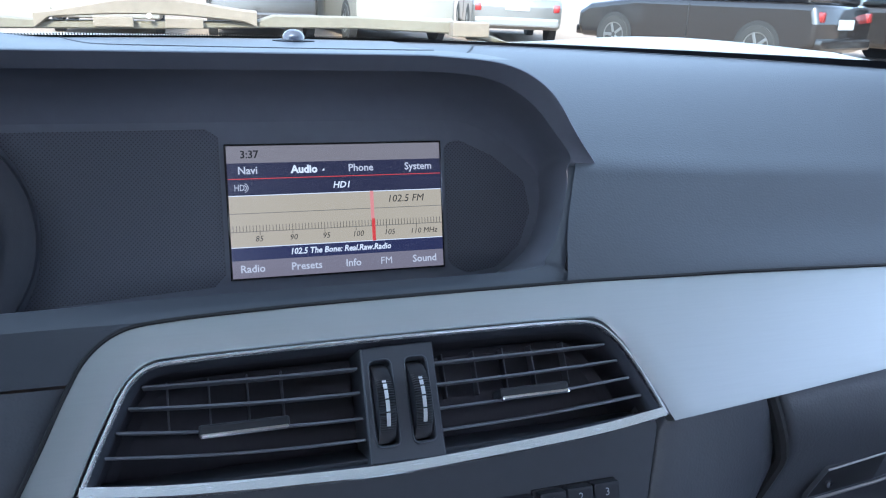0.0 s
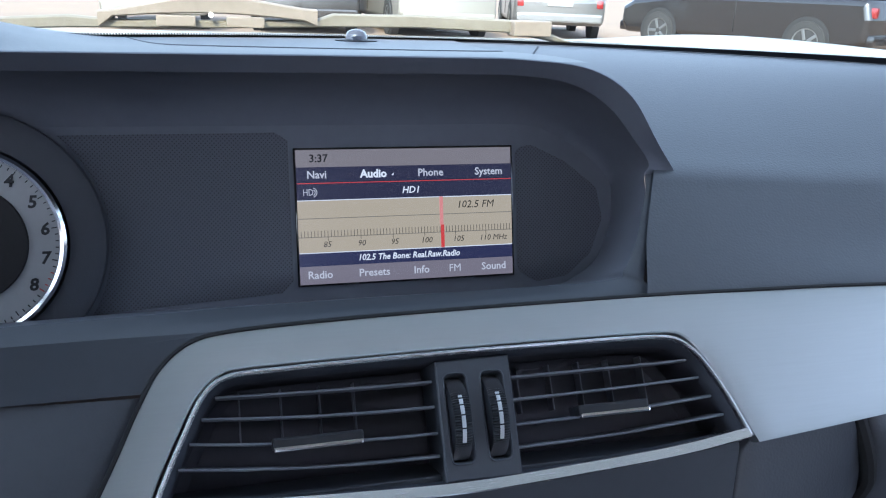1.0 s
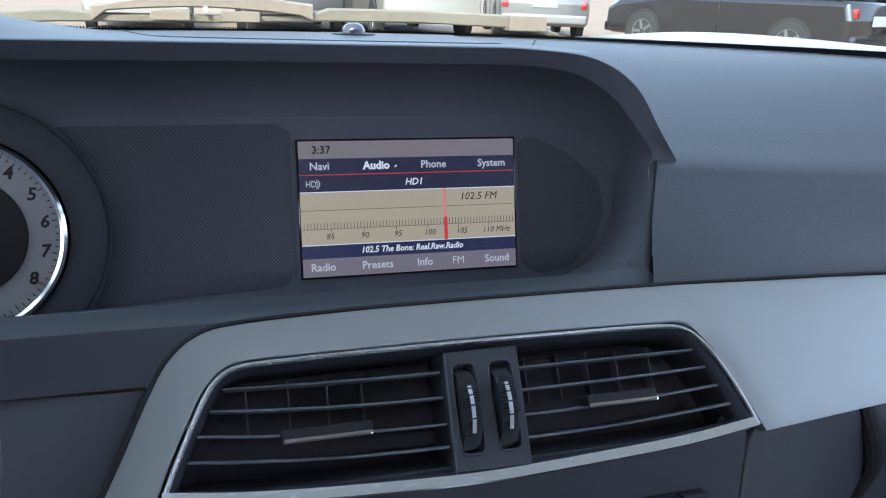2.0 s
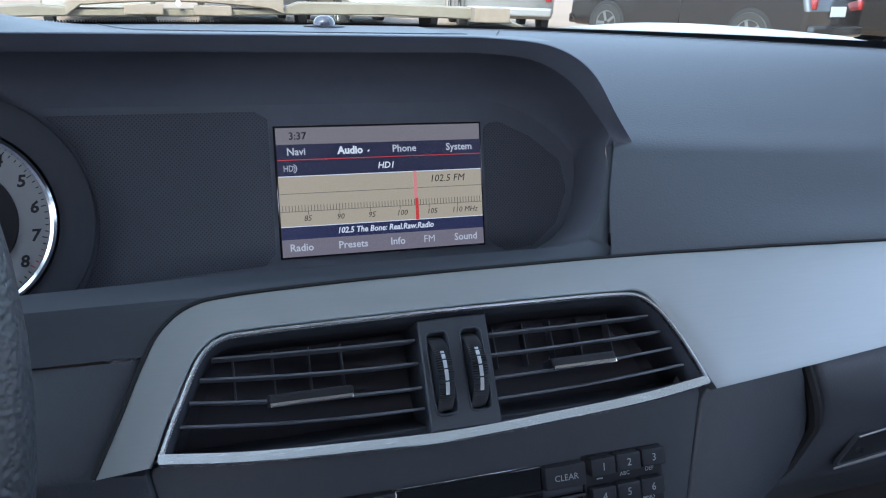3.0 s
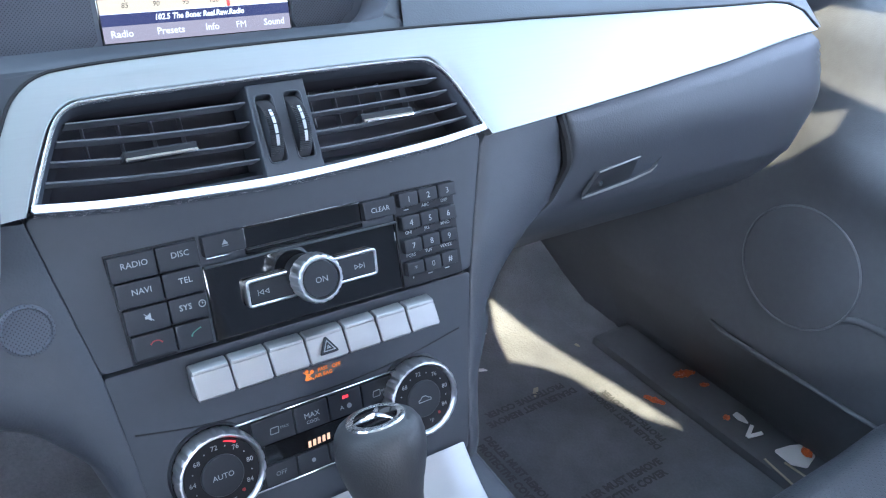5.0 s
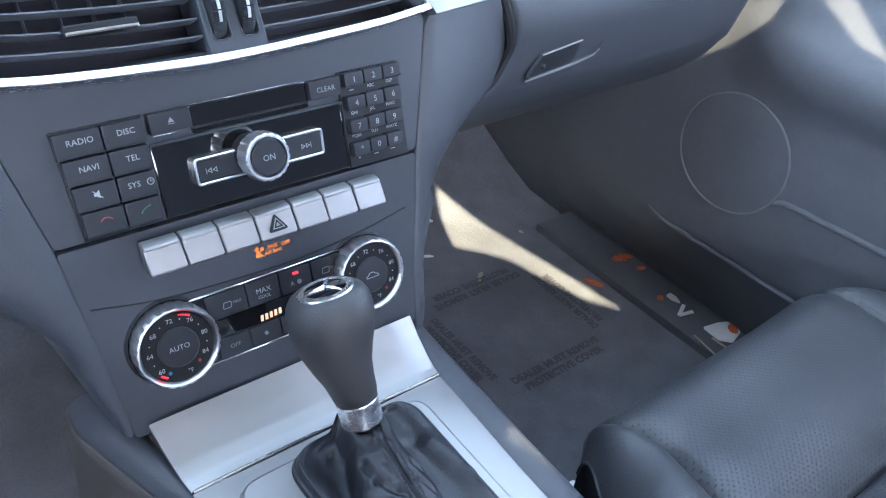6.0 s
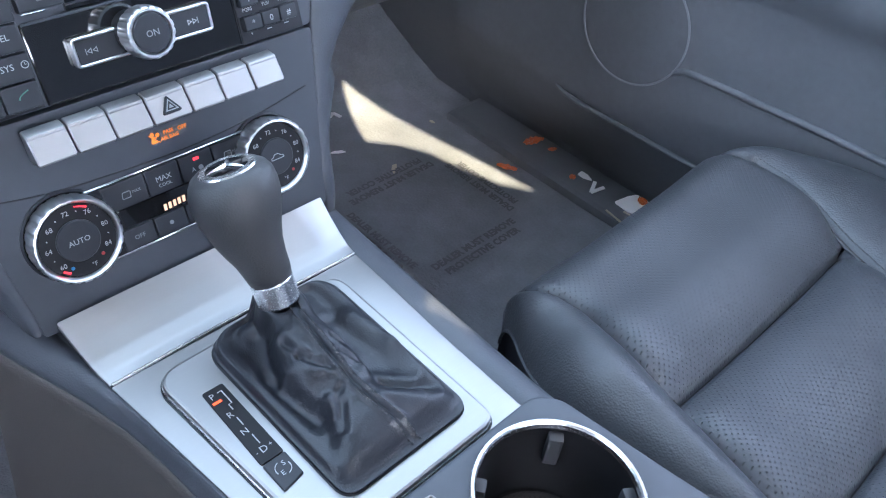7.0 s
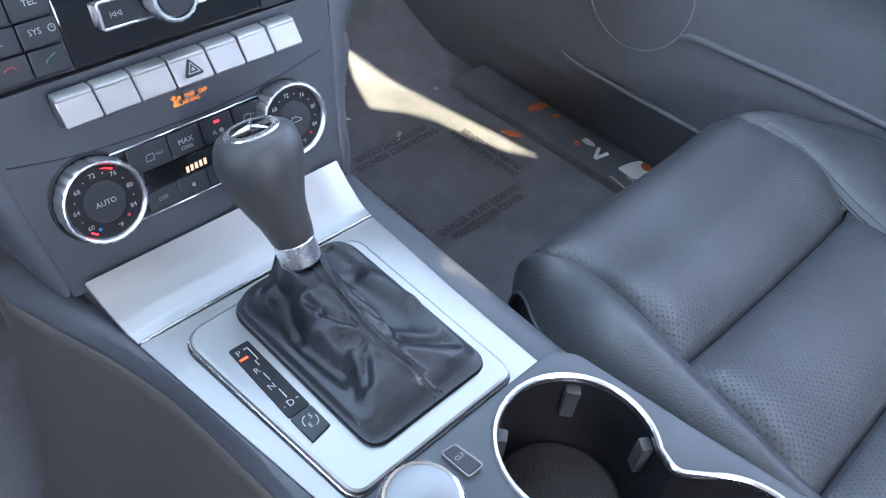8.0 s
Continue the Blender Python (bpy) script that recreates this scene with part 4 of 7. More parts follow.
# skip keys in a chrome frame and the round volume knob
frame_line = fillet([(-0.0382, sv(0.8372)), (0.0490, sv(0.8372)), (0.0497, sv(0.8535)), (-0.0378, sv(0.8530))], 0.003, 4)
rocker = part("rocker", prism(bmesh.new(), STACK, inset(frame_line, 0.0014), -0.008, 0.0012, 0.0010), BUTTON, radio, "black track skip rocker")
part("rocker_frame", frame_strip(bmesh.new(), STACK, frame_line, 0.0017, -0.008, 0.0020, 0.0006), SILVER, radio, "chrome frame")
for cx, way in ((-0.0275, -1), (0.0362, 1)):
    for k in (-1, 1):
        bm = bmesh.new()
        c = cx + k * 0.0017
        frame_strip(bm, STACK, [(c - way * 0.0015, sv(0.8449) + 0.0017), (c - way * 0.0015, sv(0.8449) - 0.0017), (c + way * 0.0015, sv(0.8449))], 0.00045, 0.0012, 0.0014, 0.00005)
        part("skip_mark", bm, WHITE_INK, rocker)
    part("skip_mark", tube(bmesh.new(), [STACK @ Vector((cx + way * 0.0036, sv(0.8449) + 0.0018, 0.0013)), STACK @ Vector((cx + way * 0.0036, sv(0.8449) - 0.0018, 0.0013))], 0.00022, 4), WHITE_INK, rocker)
KN = STACK @ Matrix.Translation((0.0, sv(0.8487), 0.0))
bm = fluted(bmesh.new(), KN, [(0.0128, 0.0085, 0), (0.0142, 0.0100, 0.4), (0.0150, 0.0130, 1), (0.0152, 0.0175, 1), (0.0150, 0.0212, 1), (0.0143, 0.0234, 0.6), (0.0134, 0.0242, 0), (0.0122, 0.0242, 0), (0.0113, 0.0226, 0)], 18, 0.0008)
knob = part("volume_knob", bm, SILVER, radio, "notched chrome volume knob", 25)
part("knob_stem", lathe(bmesh.new(), KN, [(0.0118, -0.006), (0.0126, 0.004), (0.0130, 0.0108)], 48), BLACK, knob, "black stem")
part("knob_cap", lathe(bmesh.new(), KN, [(0.0112, 0.021), (0.0111, 0.0236), (0.0104, 0.0244), (0.0, 0.0249)], 48), BUTTON, knob, "black cap")
lettering("ON", 0.0052, KN, WHITE_INK, knob, 0.02500, (0, 0.0))

# telephone keypad
part("keypad_bed", block(bmesh.new(), STACK, (0.0695, 0.1172), (sv(0.8216), sv(0.8826)), (-0.012, W0 + 0.0014), 0.0010), BLACK, radio)
digits = ["123", "456", "789", "*0#"]
below = [("", "ABC", "DEF"), ("GHI", "JKL", "MNO"), ("PQRS", "TUV", "WXYZ"), ("+", "", "")]
for r in range(4):
    for c in range(3):
        left = 0.0714 - 0.0003 * r
        wide = (0.1166 - 0.0017 * r - left) / 3
        a, b = left + wide * c + 0.0004, left + wide * (c + 1) - 0.0004
        top = sv(0.8818) - r * 0.01540 + 0.0003 * c
        kb = part("number_key", block(bmesh.new(), STACK, (a, b), (top - 0.0094, top), (-0.008, 0.0012), 0.0012), BUTTON, radio)
        tag(digits[r][c], 0.0056, ((a + b) / 2, top - 0.0048), kb, 0.0012)
        if below[r][c]:
            tag(below[r][c], 0.0031, ((a + b) / 2, top - 0.0120), radio, W0 + 0.0014, bold=0.00004)
        else:
            bar(STACK, ((a + b) / 2 - 0.0018, (a + b) / 2 + 0.0018), (top - 0.0124, top - 0.0118), W0 + 0.0015, WHITE_INK, radio)

# lower fascia with the row of metal keys
switches = thing("switch_row", (0, 0.25, 0.795), "row of satin metal switches with hazard button", "switch panel")
low_panel = fillet([(-0.1090, sv(0.700)), (0.1045, sv(0.700)), (0.1245, sv(0.8205)), (-0.1232, sv(0.8205))], [0.004, 0.004, 0.003, 0.003], 4)
part("fascia", prism(bmesh.new(), STACK, inset(low_panel, 0.0004), -0.04, W0 - 0.0005, 0.0008), DASH_SMOOTH, switches, "satin grey-black lower fascia")
part("fascia_joint", tube(bmesh.new(), [STACK @ q for q in spline([(-0.1135, -0.1035, W0 - 0.0004), (-0.08, -0.1100, W0 - 0.0004), (-0.045, -0.1131, W0 - 0.0004), (0.015, -0.1148, W0 - 0.0004), (0.0665, -0.1110, W0 - 0.0004), (0.1090, -0.1040, W0 - 0.0004)], 6)], 0.0006, 6), BLACK, switches, "thin curved joint")
xs = [-0.0808, -0.0578, -0.0345, -0.0112, 0.0150, 0.0380, 0.0605, 0.0830]
for k in range(7):
    a, b = xs[k] + 0.0005, xs[k + 1] - 0.0005
    ends = 0.0008
    loops = []
    for u in (a, a + ends, b - ends, b):
        soft = 0.0008 if u in (a, b) else 0.0
        loops.append([(u, 0.2660, 0.8172 - soft), (u, 0.2592 + soft, 0.8175 - soft), (u, 0.2580 + soft, 0.8171 - soft), (u, 0.2573 + soft, 0.8160 - soft), (u, 0.2573 + soft, 0.8154 - soft), (u, 0.2568 + soft, 0.8147), (u, 0.2531 + soft, 0.8103), (u, 0.2494 + soft, 0.8056), (u, 0.2486 + soft, 0.8040 + soft), (u, 0.2492 + soft, 0.8026 + soft), (u, 0.2600, 0.7990 + soft)])
    bm = bmesh.new()
    rings(bm, FLAT, loops, cap_first=True, cap_last=True)
    sw = part("hazard_switch" if k == 3 else "switch", bm, SWITCH_METAL, switches, "metal hazard switch with warning triangle" if k == 3 else "", 24)
    if k == 3:
        hm = slope(0.2535, 0.8108, 0.0095 / 0.0093) @ Matrix.Translation(((a + b) / 2, 0.0, 0.0008))
        bm = bmesh.new()
        prism(bm, hm, fillet([(-0.0066, -0.0052), (0.0066, -0.0052), (0.0, 0.0062)], 0.0012, 3), -0.002, 0.0006, 0.0003)
        tri = part("triangle_plate", bm, BLACK, sw)
        for d in (0.0014, 0.0030):
            part("triangle_mark", frame_strip(bmesh.new(), hm, [(-0.0066 + d * 1.7, -0.0052 + d), (0.0066 - d * 1.7, -0.0052 + d), (0.0, 0.0062 - d * 2.0)], 0.0006, 0.0004, 0.0009, 0.0001), GREY_INK, tri)

# amber airbag telltale
WT = W0 - 0.0003
lettering("PASS", 0.0033, STACK, ORANGE_GLOW, switches, WT, (0.0035, -0.1005), bold=0.00008)
lettering("AIR BAG", 0.0033, STACK, ORANGE_GLOW, switches, WT, (0.0035, -0.1041), bold=0.00008)
lettering("OFF", 0.0036, STACK, ORANGE_GLOW, switches, WT, (0.0130, -0.1010), bold=0.00010)
part("telltale_mark", prism(bmesh.new(), STACK, [(-0.0086, -0.1052), (-0.0050, -0.1052), (-0.0046, -0.1040), (-0.0066, -0.1036), (-0.0066, -0.1020), (-0.0050, -0.1024), (-0.0048, -0.1016), (-0.0068, -0.1008), (-0.0078, -0.1010), (-0.0092, -0.1044)], WT, WT + 0.0002), ORANGE_GLOW, switches, "glowing amber seat mark")

part("telltale_mark", lathe(bmesh.new(), STACK @ Matrix.Translation((-0.0074, -0.0992, 0)), [(0.0012, WT), (0.0012, WT + 0.0002), (0, WT + 0.0002)], 14), ORANGE_GLOW, switches)
part("telltale_mark", lathe(bmesh.new(), STACK @ Matrix.Translation((-0.0040, -0.1004, 0)), [(0.0013, WT), (0.0013, WT + 0.0002), (0, WT + 0.0002)], 14), ORANGE_GLOW, switches)
part("telltale_mark", tube(bmesh.new(), [STACK @ Vector((-0.0098, -0.0992, WT)), STACK @ Vector((-0.0034, -0.1056, WT))], 0.0003, 4), ORANGE_GLOW, switches)

# ---- climate controls ----
climate = thing("climate_panel", (0, 0.24, 0.725), "dual-knob climate control panel with small buttons", "climate control")
bed = fillet([(-0.0600, -0.1640), (0.0600, -0.1640), (0.0600, -0.1172), (-0.0600, -0.1172)], 0.004, 4)
part("bed", prism(bmesh.new(), STACK, bed, -0.02, W0 + 0.0012, 0.0010), BLACK, climate)
for va in (-0.1172, -0.1640):
    part("trim_line", tube(bmesh.new(), [STACK @ Vector((-0.0585, va, -0.0040)), STACK @ Vector((0.0585, va, -0.0040))], 0.0009, 6), CHROME, climate, "chrome edge line")
us = [-0.0500, -0.0220, 0.0015, 0.0255, 0.0500]
tops = []
for k in range(4):
    tops.append(part("climate_button", block(bmesh.new(), STACK, (us[k] + 0.0004, us[k + 1] - 0.0004), (-0.1352, -0.1186), (-0.012, -0.0028), 0.0010), BUTTON, climate))
lettering("MAX", 0.0050, STACK, WHITE_INK, tops[1], -0.0026, (-0.0102, -0.1262))
lettering("COOL", 0.0032, STACK, WHITE_INK, tops[1], -0.0026, (-0.0102, -0.1305))
lettering("A", 0.0042, STACK, WHITE_INK, tops[2], -0.0026, (0.0105, -0.1290))
part("lamp", block(bmesh.new(), STACK, (0.0120, 0.0160), (-0.1232, -0.1214), (-0.0028, -0.0024)), RED_GLOW, tops[2], "glowing red lamp")
part("air_mark", lathe(bmesh.new(), STACK @ Matrix.Translation((0.0158, -0.1290, 0)), [(0.0017, -0.0028), (0.0017, -0.0025), (0, -0.0025)], 14), GREY_INK, tops[2])
for t, u in ((0, -0.0345), (3, 0.0375)):
    part("heater_mark", frame_strip(bmesh.new(), STACK, fillet([(u - 0.0045, -0.1300), (u + 0.0015, -0.1300), (u + 0.0020, -0.1255), (u - 0.0035, -0.1255)], 0.001, 3), 0.0005, -0.0028, -0.0026, 0.00005), GREY_INK, tops[t])
    lettering("MAX" if t == 0 else "REAR", 0.0026, STACK, GREY_INK, tops[t], -0.0026, (u + 0.0055, -0.1272))
part("status_window", block(bmesh.new(), STACK, (-0.0440, 0.0440), (-0.1485, -0.1360), (-0.010, -0.0036), 0.0006), GLOSS, climate, "dark glossy status window")
for k in range(5):
    u = -0.0158 + 0.0033 * k
    part("fan_segment", prism(bmesh.new(), STACK, [(u, -0.1472 + 0.0002 * k), (u + 0.0019, -0.1472 + 0.0002 * k), (u + 0.0023, -0.1432 + 0.0002 * k), (u + 0.0004, -0.1432 + 0.0002 * k)], -0.0036, -0.0032), AMBER_GLOW, climate)
us = [-0.0470, -0.0250, -0.0030, 0.0190, 0.0440]
for k in range(4):
    bt = part("climate_button", block(bmesh.new(), STACK, (us[k] + 0.0004, us[k + 1] - 0.0004), (-0.1628, -0.1495), (-0.012, -0.0030), 0.0010), BUTTON, climate)
    if k == 0:
        lettering("OFF", 0.0042, STACK, GREY_INK, bt, -0.0028, (-0.0360, -0.1560))
    else:
        part("fan_mark", lathe(bmesh.new(), STACK @ Matrix.Translation(((us[k] + us[k + 1]) / 2, -0.1560, 0)), [(0.0014, -0.0030), (0.0014, -0.0027), (0, -0.0027)], 12), GREY_INK, bt)
for side in (-1, 1):
    km = STACK @ Matrix.Translation((-0.0736 if side < 0 else 0.0662, -0.1392, 0.0))
    kf = km @ Matrix.Translation((0, 0, 0.0042))
    part("knob_socket", lathe(bmesh.new(), km, [(0.0285, -0.012), (0.0285, -0.0055), (0.0272, -0.0045), (0.0260, -0.0060)], 60), BLACK, climate)
    bm = fluted(bmesh.new(), km, [(0.0250, -0.010, 0), (0.0262, -0.0050, 0.6), (0.0267, 0.0000, 1), (0.0267, 0.0045, 1), (0.0263, 0.0070, 0.8), (0.0254, 0.0084, 0.3), (0.0244, 0.0086, 0), (0.0236, 0.0078, 0), (0.0226, 0.0052, 0)], 24, 0.0010)
    dial = part("temperature_knob", bm, SILVER, climate, "notched chrome ring knob", 25)
    part("scale_disc", lathe(bmesh.new(), kf, [(0.0228, -0.002), (0.0226, 0.0014), (0.0, 0.0015)], 60), DIAL_BLACK, dial)
    part("knob_cap", lathe(bmesh.new(), kf, [(0.0128, 0.001), (0.0128, 0.0024), (0.0122, 0.0031), (0.0, 0.0034)], 48), BUTTON, dial, "black centre cap")
    if side < 0:
        lettering("AUTO", 0.0047, kf, WHITE_INK, dial, 0.0036, (0, 0))
    else:
        part("car_mark", frame_strip(bmesh.new(), kf, fillet([(-0.0052, -0.0016), (0.0052, -0.0016), (0.0046, 0.0004), (0.0026, 0.0008), (0.0010, 0.0024), (-0.0022, 0.0024), (-0.0036, 0.0006), (-0.0052, 0.0002)], 0.0006, 3), 0.0004, 0.0034, 0.0036, 0.00005), WHITE_INK, dial)
    for k, word in enumerate(("60", "64", "68", "72", "76", "80", "84")):
        a = radians(222 - 42 * k)
        lettering(word, 0.0042, kf, WHITE_INK, dial, 0.0017, (0.0177 * math.cos(a), 0.0177 * math.sin(a)))
        if k < 6:
            a2 = a - radians(21)
            part("dot", lathe(bmesh.new(), kf @ Matrix.Translation((0.0177 * math.cos(a2), 0.0177 * math.sin(a2), 0)), [(0.0004, 0.0014), (0.0004, 0.0018), (0, 0.0018)], 8), WHITE_INK, dial)
    lettering("°F", 0.0040, kf, WHITE_INK, dial, 0.0017, (0.004, -0.0178))
    for ang, mt in ((240, BLUE_INK), (-52, RED_INK)):
        a = radians(ang)
        part("dot", lathe(bmesh.new(), kf @ Matrix.Translation((0.0172 * math.cos(a), 0.0172 * math.sin(a), 0)), [(0.0011, 0.0014), (0.0011, 0.0018), (0, 0.0018)], 10), mt, dial)
    a = radians(232 if side < 0 else 300)
    rm = kf @ Matrix.Rotation(a - radians(90), 4, "Z")
    if side < 0:
        part("set_lamp", block(bmesh.new(), rm, (-0.0022, 0.0022), (0.0196, 0.0208), (0.0014, 0.0019)), RED_GLOW, dial, "glowing red pointer lamp")
        pts = [kf @ Vector((0.0205 * math.cos(radians(q)), 0.0205 * math.sin(radians(q)), 0.0017)) for q in range(58, 82, 4)]
        part("set_arrow", tube(bmesh.new(), pts, [0.0008, 0.0006, 0.0005, 0.0005, 0.0004, 0.0003], 5), RED_GLOW, dial, "glowing red setting arrow")

# ---- centre console ----
console = thing("centre_console", (0, 0.1, 0.37), "centre console with satin metal plate and grained sides", "console")


def half(y, side):
    if side > 0:
        return table(y, [(-0.4, 0.084), (0.016, 0.0840), (0.094, 0.0868), (0.183, 0.0925), (0.25, 0.099)])
    return table(y, [(-0.4, -0.075), (0.032, -0.0787), (0.104, -0.0866), (0.184, -0.0950), (0.25, -0.104)])


def deck(y):
    """Height of the metal plate along the console."""
    return table(y, [(-0.4, 0.690), (0.0, 0.690), (0.150, 0.6890), (0.175, 0.6882), (0.183, 0.6880), (0.192, 0.6890), (0.202, 0.6925), (0.215, 0.6990), (0.232, 0.7100), (0.26, 0.735)])


rows = []
for k in range(41):
    y = 0.1822 - 0.1822 * k / 40
    a, b = half(y, -1), half(y, 1)
    rows.append([(a, y, deck(y) - 0.004), (a, y, deck(y) - 0.0006), (a + 0.0012, y, deck(y))] + [(a + (b - a) * t / 8, y, deck(y)) for t in range(1, 8)] + [(b - 0.0012, y, deck(y)), (b, y, deck(y) - 0.0006), (b, y, deck(y) - 0.004)])
part("metal_plate", sheet(bmesh.new(), rows), ALU_SATIN, console, "satin aluminium plate round the gear lever", 50)
rows = []
for k in range(25):
    y = 0.2290 - 0.0453 * k / 24
    a, b = half(y, -1), half(y, 1)
    rows.append([(a, y, deck(y) - 0.004), (a, y, deck(y)), (a + 0.0012, y, deck(y) + 0.0008)] + [(a + (b - a) * t / 8, y, deck(y) + 0.0008) for t in range(1, 8)] + [(b - 0.0012, y, deck(y) + 0.0008), (b, y, deck(y)), (b, y, deck(y) - 0.004)])
part("ashtray_lid", sheet(bmesh.new(), rows), ALU_SATIN, console, "satin aluminium lid below the climate panel", 50)

part("lid_lip", tube(bmesh.new(), [(x, 0.1834 + 0.0010 * math.cos(18 * x), deck(0.1834) + 0.0006) for x in [half(0.1834, -1) + 0.001 + (half(0.1834, 1) - half(0.1834, -1) - 0.002) * k / 24 for k in range(25)]], 0.0012, 8), RAIL, console, "bright lip along the lid's edge")

# grained sides down to the carpet
for side in (-1, 1):
    rows, low = [], []
    for k in range(37):
        y = 0.30 - 0.72 * k / 36
        a = half(y, side)
        o = table(y, [(-0.4, 0.112), (0.02, 0.1105), (0.118, 0.1135), (0.182, 0.1165), (0.25, 0.120)]) if side > 0 else table(y, [(-0.4, -0.086), (0.05, -0.0890), (0.105, -0.0925), (0.138, -0.0955), (0.17, -0.1005), (0.20, -0.1085), (0.235, -0.1200), (0.28, -0.134)])
        z = deck(min(y, 0.18)) - 0.0015
        rows.append([(a - 0.004 * side, y, z - 0.004), (a, y, z), (a + 0.3 * (o - a), y, z + 0.0005), (a + 0.75 * (o - a), y, z - (0.0035 if side < 0 else 0.0015)), (o - 0.0008 * side, y, z - (0.0095 if side < 0 else 0.0068)), (o + 0.0006 * side, y, z - 0.0112), (o + 0.0010 * side, y, z - 0.0132), (o + 0.0004 * side, y, z - 0.017)])
        low.append([(o + 0.0002 * side, y, z - 0.0165), (o + 0.0022 * side, y, z - 0.0175), (o + 0.003 * side, y, z - 0.03), (o + 0.006 * side, y, 0.58), (o + 0.02 * side, y, 0.46), (o + 0.045 * side, y, 0.37)])
    part("console_side", sheet(bmesh.new(), rows), DASH, console, "grained dark upper side", 60)
    part("console_skirt", sheet(bmesh.new(), low), SKIRT, console, "plain lower side, its brown tint standing for bounced sunlight", 60)

# raised surround of the gear lever
SH = level(0.690)
surround = fillet([(-0.0760, 0.168), (0.0640, 0.170), (0.0625, 0.0150), (-0.0655, 0.0150)], [0.016, 0.014, 0.012, 0.012], 7)
bm = bmesh.new()
prism(bm, SH, surround, -0.004, 0.0062, 0.0022)
part("surround_gap", prism(bmesh.new(), SH, inset(surround, -0.0014), -0.003, 0.0007), BLACK, console)
part("shift_surround", bm, ALU_SATIN, console, "raised satin surround of the gear lever")
part("surround_edge", frame_strip(bmesh.new(), SH, [(q.x, q.y) for q in inset(surround, -0.0006)], 0.0014, -0.002, 0.0030, 0.0005), RAIL, console, "polished edge of the surround")
boot_line = fillet([(-0.0420, 0.1685), (0.0545, 0.1700), (0.0535, 0.0300), (-0.0405, 0.0300)], [0.020, 0.016, 0.012, 0.012], 9)
part("boot_frame", frame_strip(bmesh.new(), SH, [(p.x, p.y) for p in inset(boot_line, -0.0008)], 0.0020, 0.004, 0.0070, 0.0008), BLACK, console, "black frame of the gear boot")

# gear positions
gate = part("gate_window", prism(bmesh.new(), SH, fillet([(-0.0622, 0.0772), (-0.0472, 0.0772), (-0.0472, 0.1382), (-0.0610, 0.1385)], 0.0016, 3), 0.004, 0.0072, 0.0004), DIAL_BLACK, console, "black gear position window")
for word, y in (("P", 0.1325), ("R", 0.1155), ("N", 0.1010)):
    lettering(word, 0.0060, SH @ Matrix.Rotation(radians(-0), 4, "Z"), WHITE_INK, gate, 0.00735, (-0.0575 + (0.001 if word != "P" else 0), y))
lettering("D", 0.0064, SH, WHITE_INK, gate, 0.00735, (-0.0550, 0.0850))
lettering("+", 0.0042, SH, WHITE_INK, gate, 0.00735, (-0.0502, 0.0855))
lettering("-", 0.0042, SH, WHITE_INK, gate, 0.00735, (-0.0596, 0.0850))
part("position_lamp", block(bmesh.new(), SH, (-0.0600, -0.0545), (0.1268, 0.1284), (0.0072, 0.0076)), LAMP_GLOW, gate, "glowing red position lamp")
gate_line = [(-0.0535, 0.1335), (-0.0508, 0.1335), (-0.0508, 0.1225), (-0.0530, 0.1225), (-0.0530, 0.1180)]
part("gate_line", tube(bmesh.new(), [SH @ Vector((x, y, 0.0073)) for x, y in gate_line], 0.0004, 4), WHITE_INK, gate)
for ya, yb in ((0.1120, 0.1055), (0.0970, 0.0895)):
    part("gate_line", tube(bmesh.new(), [SH @ Vector((-0.0545, ya, 0.0073)), SH @ Vector((-0.0545, yb, 0.0073))], 0.0004, 4), WHITE_INK, gate)
es = part("mode_button", prism(bmesh.new(), SH, fillet([(-0.0620, 0.0562), (-0.0472, 0.0590), (-0.0472, 0.0766), (-0.0621, 0.0766)], 0.0012, 3), 0.004, 0.0078, 0.0008), BUTTON, console, "grey-black drive mode button")
lettering("E", 0.0045, SH, WHITE_INK, es, 0.00795, (-0.0560, 0.0655))
lettering("S", 0.0045, SH, WHITE_INK, es, 0.00795, (-0.0525, 0.0705))
for a0 in (100, 280):
    part("mode_arc", tube(bmesh.new(), [SH @ Vector((-0.0543 + 0.0045 * math.cos(radians(a)), 0.068 + 0.0045 * math.sin(radians(a)), 0.0080)) for a in range(a0, a0 + 110, 14)], 0.0003, 4), WHITE_INK, es)

# ---- gear lever ----
lever = thing("gear_lever", (0.01, 0.15, 0.697), "leather gear lever with chrome collar and stitched boot", "gear lever")
FOOT, TOP = Vector((0.0058, 0.1540, 0.7215)), Vector((-0.0020, 0.1875, 0.8060))
axis = (TOP - FOOT).normalized()
LEV = Matrix.Translation(FOOT) @ axis.to_track_quat("Z", "Y").to_matrix().to_4x4()
LEN = (TOP - FOOT).length
collar = part("collar", lathe(bmesh.new(), LEV, [(0.0110, -0.001), (0.0130, -0.0008), (0.0134, 0.0002), (0.0135, 0.0150), (0.0131, 0.0158), (0.0118, 0.0160)], 48), RAIL, lever, "polished metal collar", 12)
bm = bmesh.new()
loops = []
n = 48
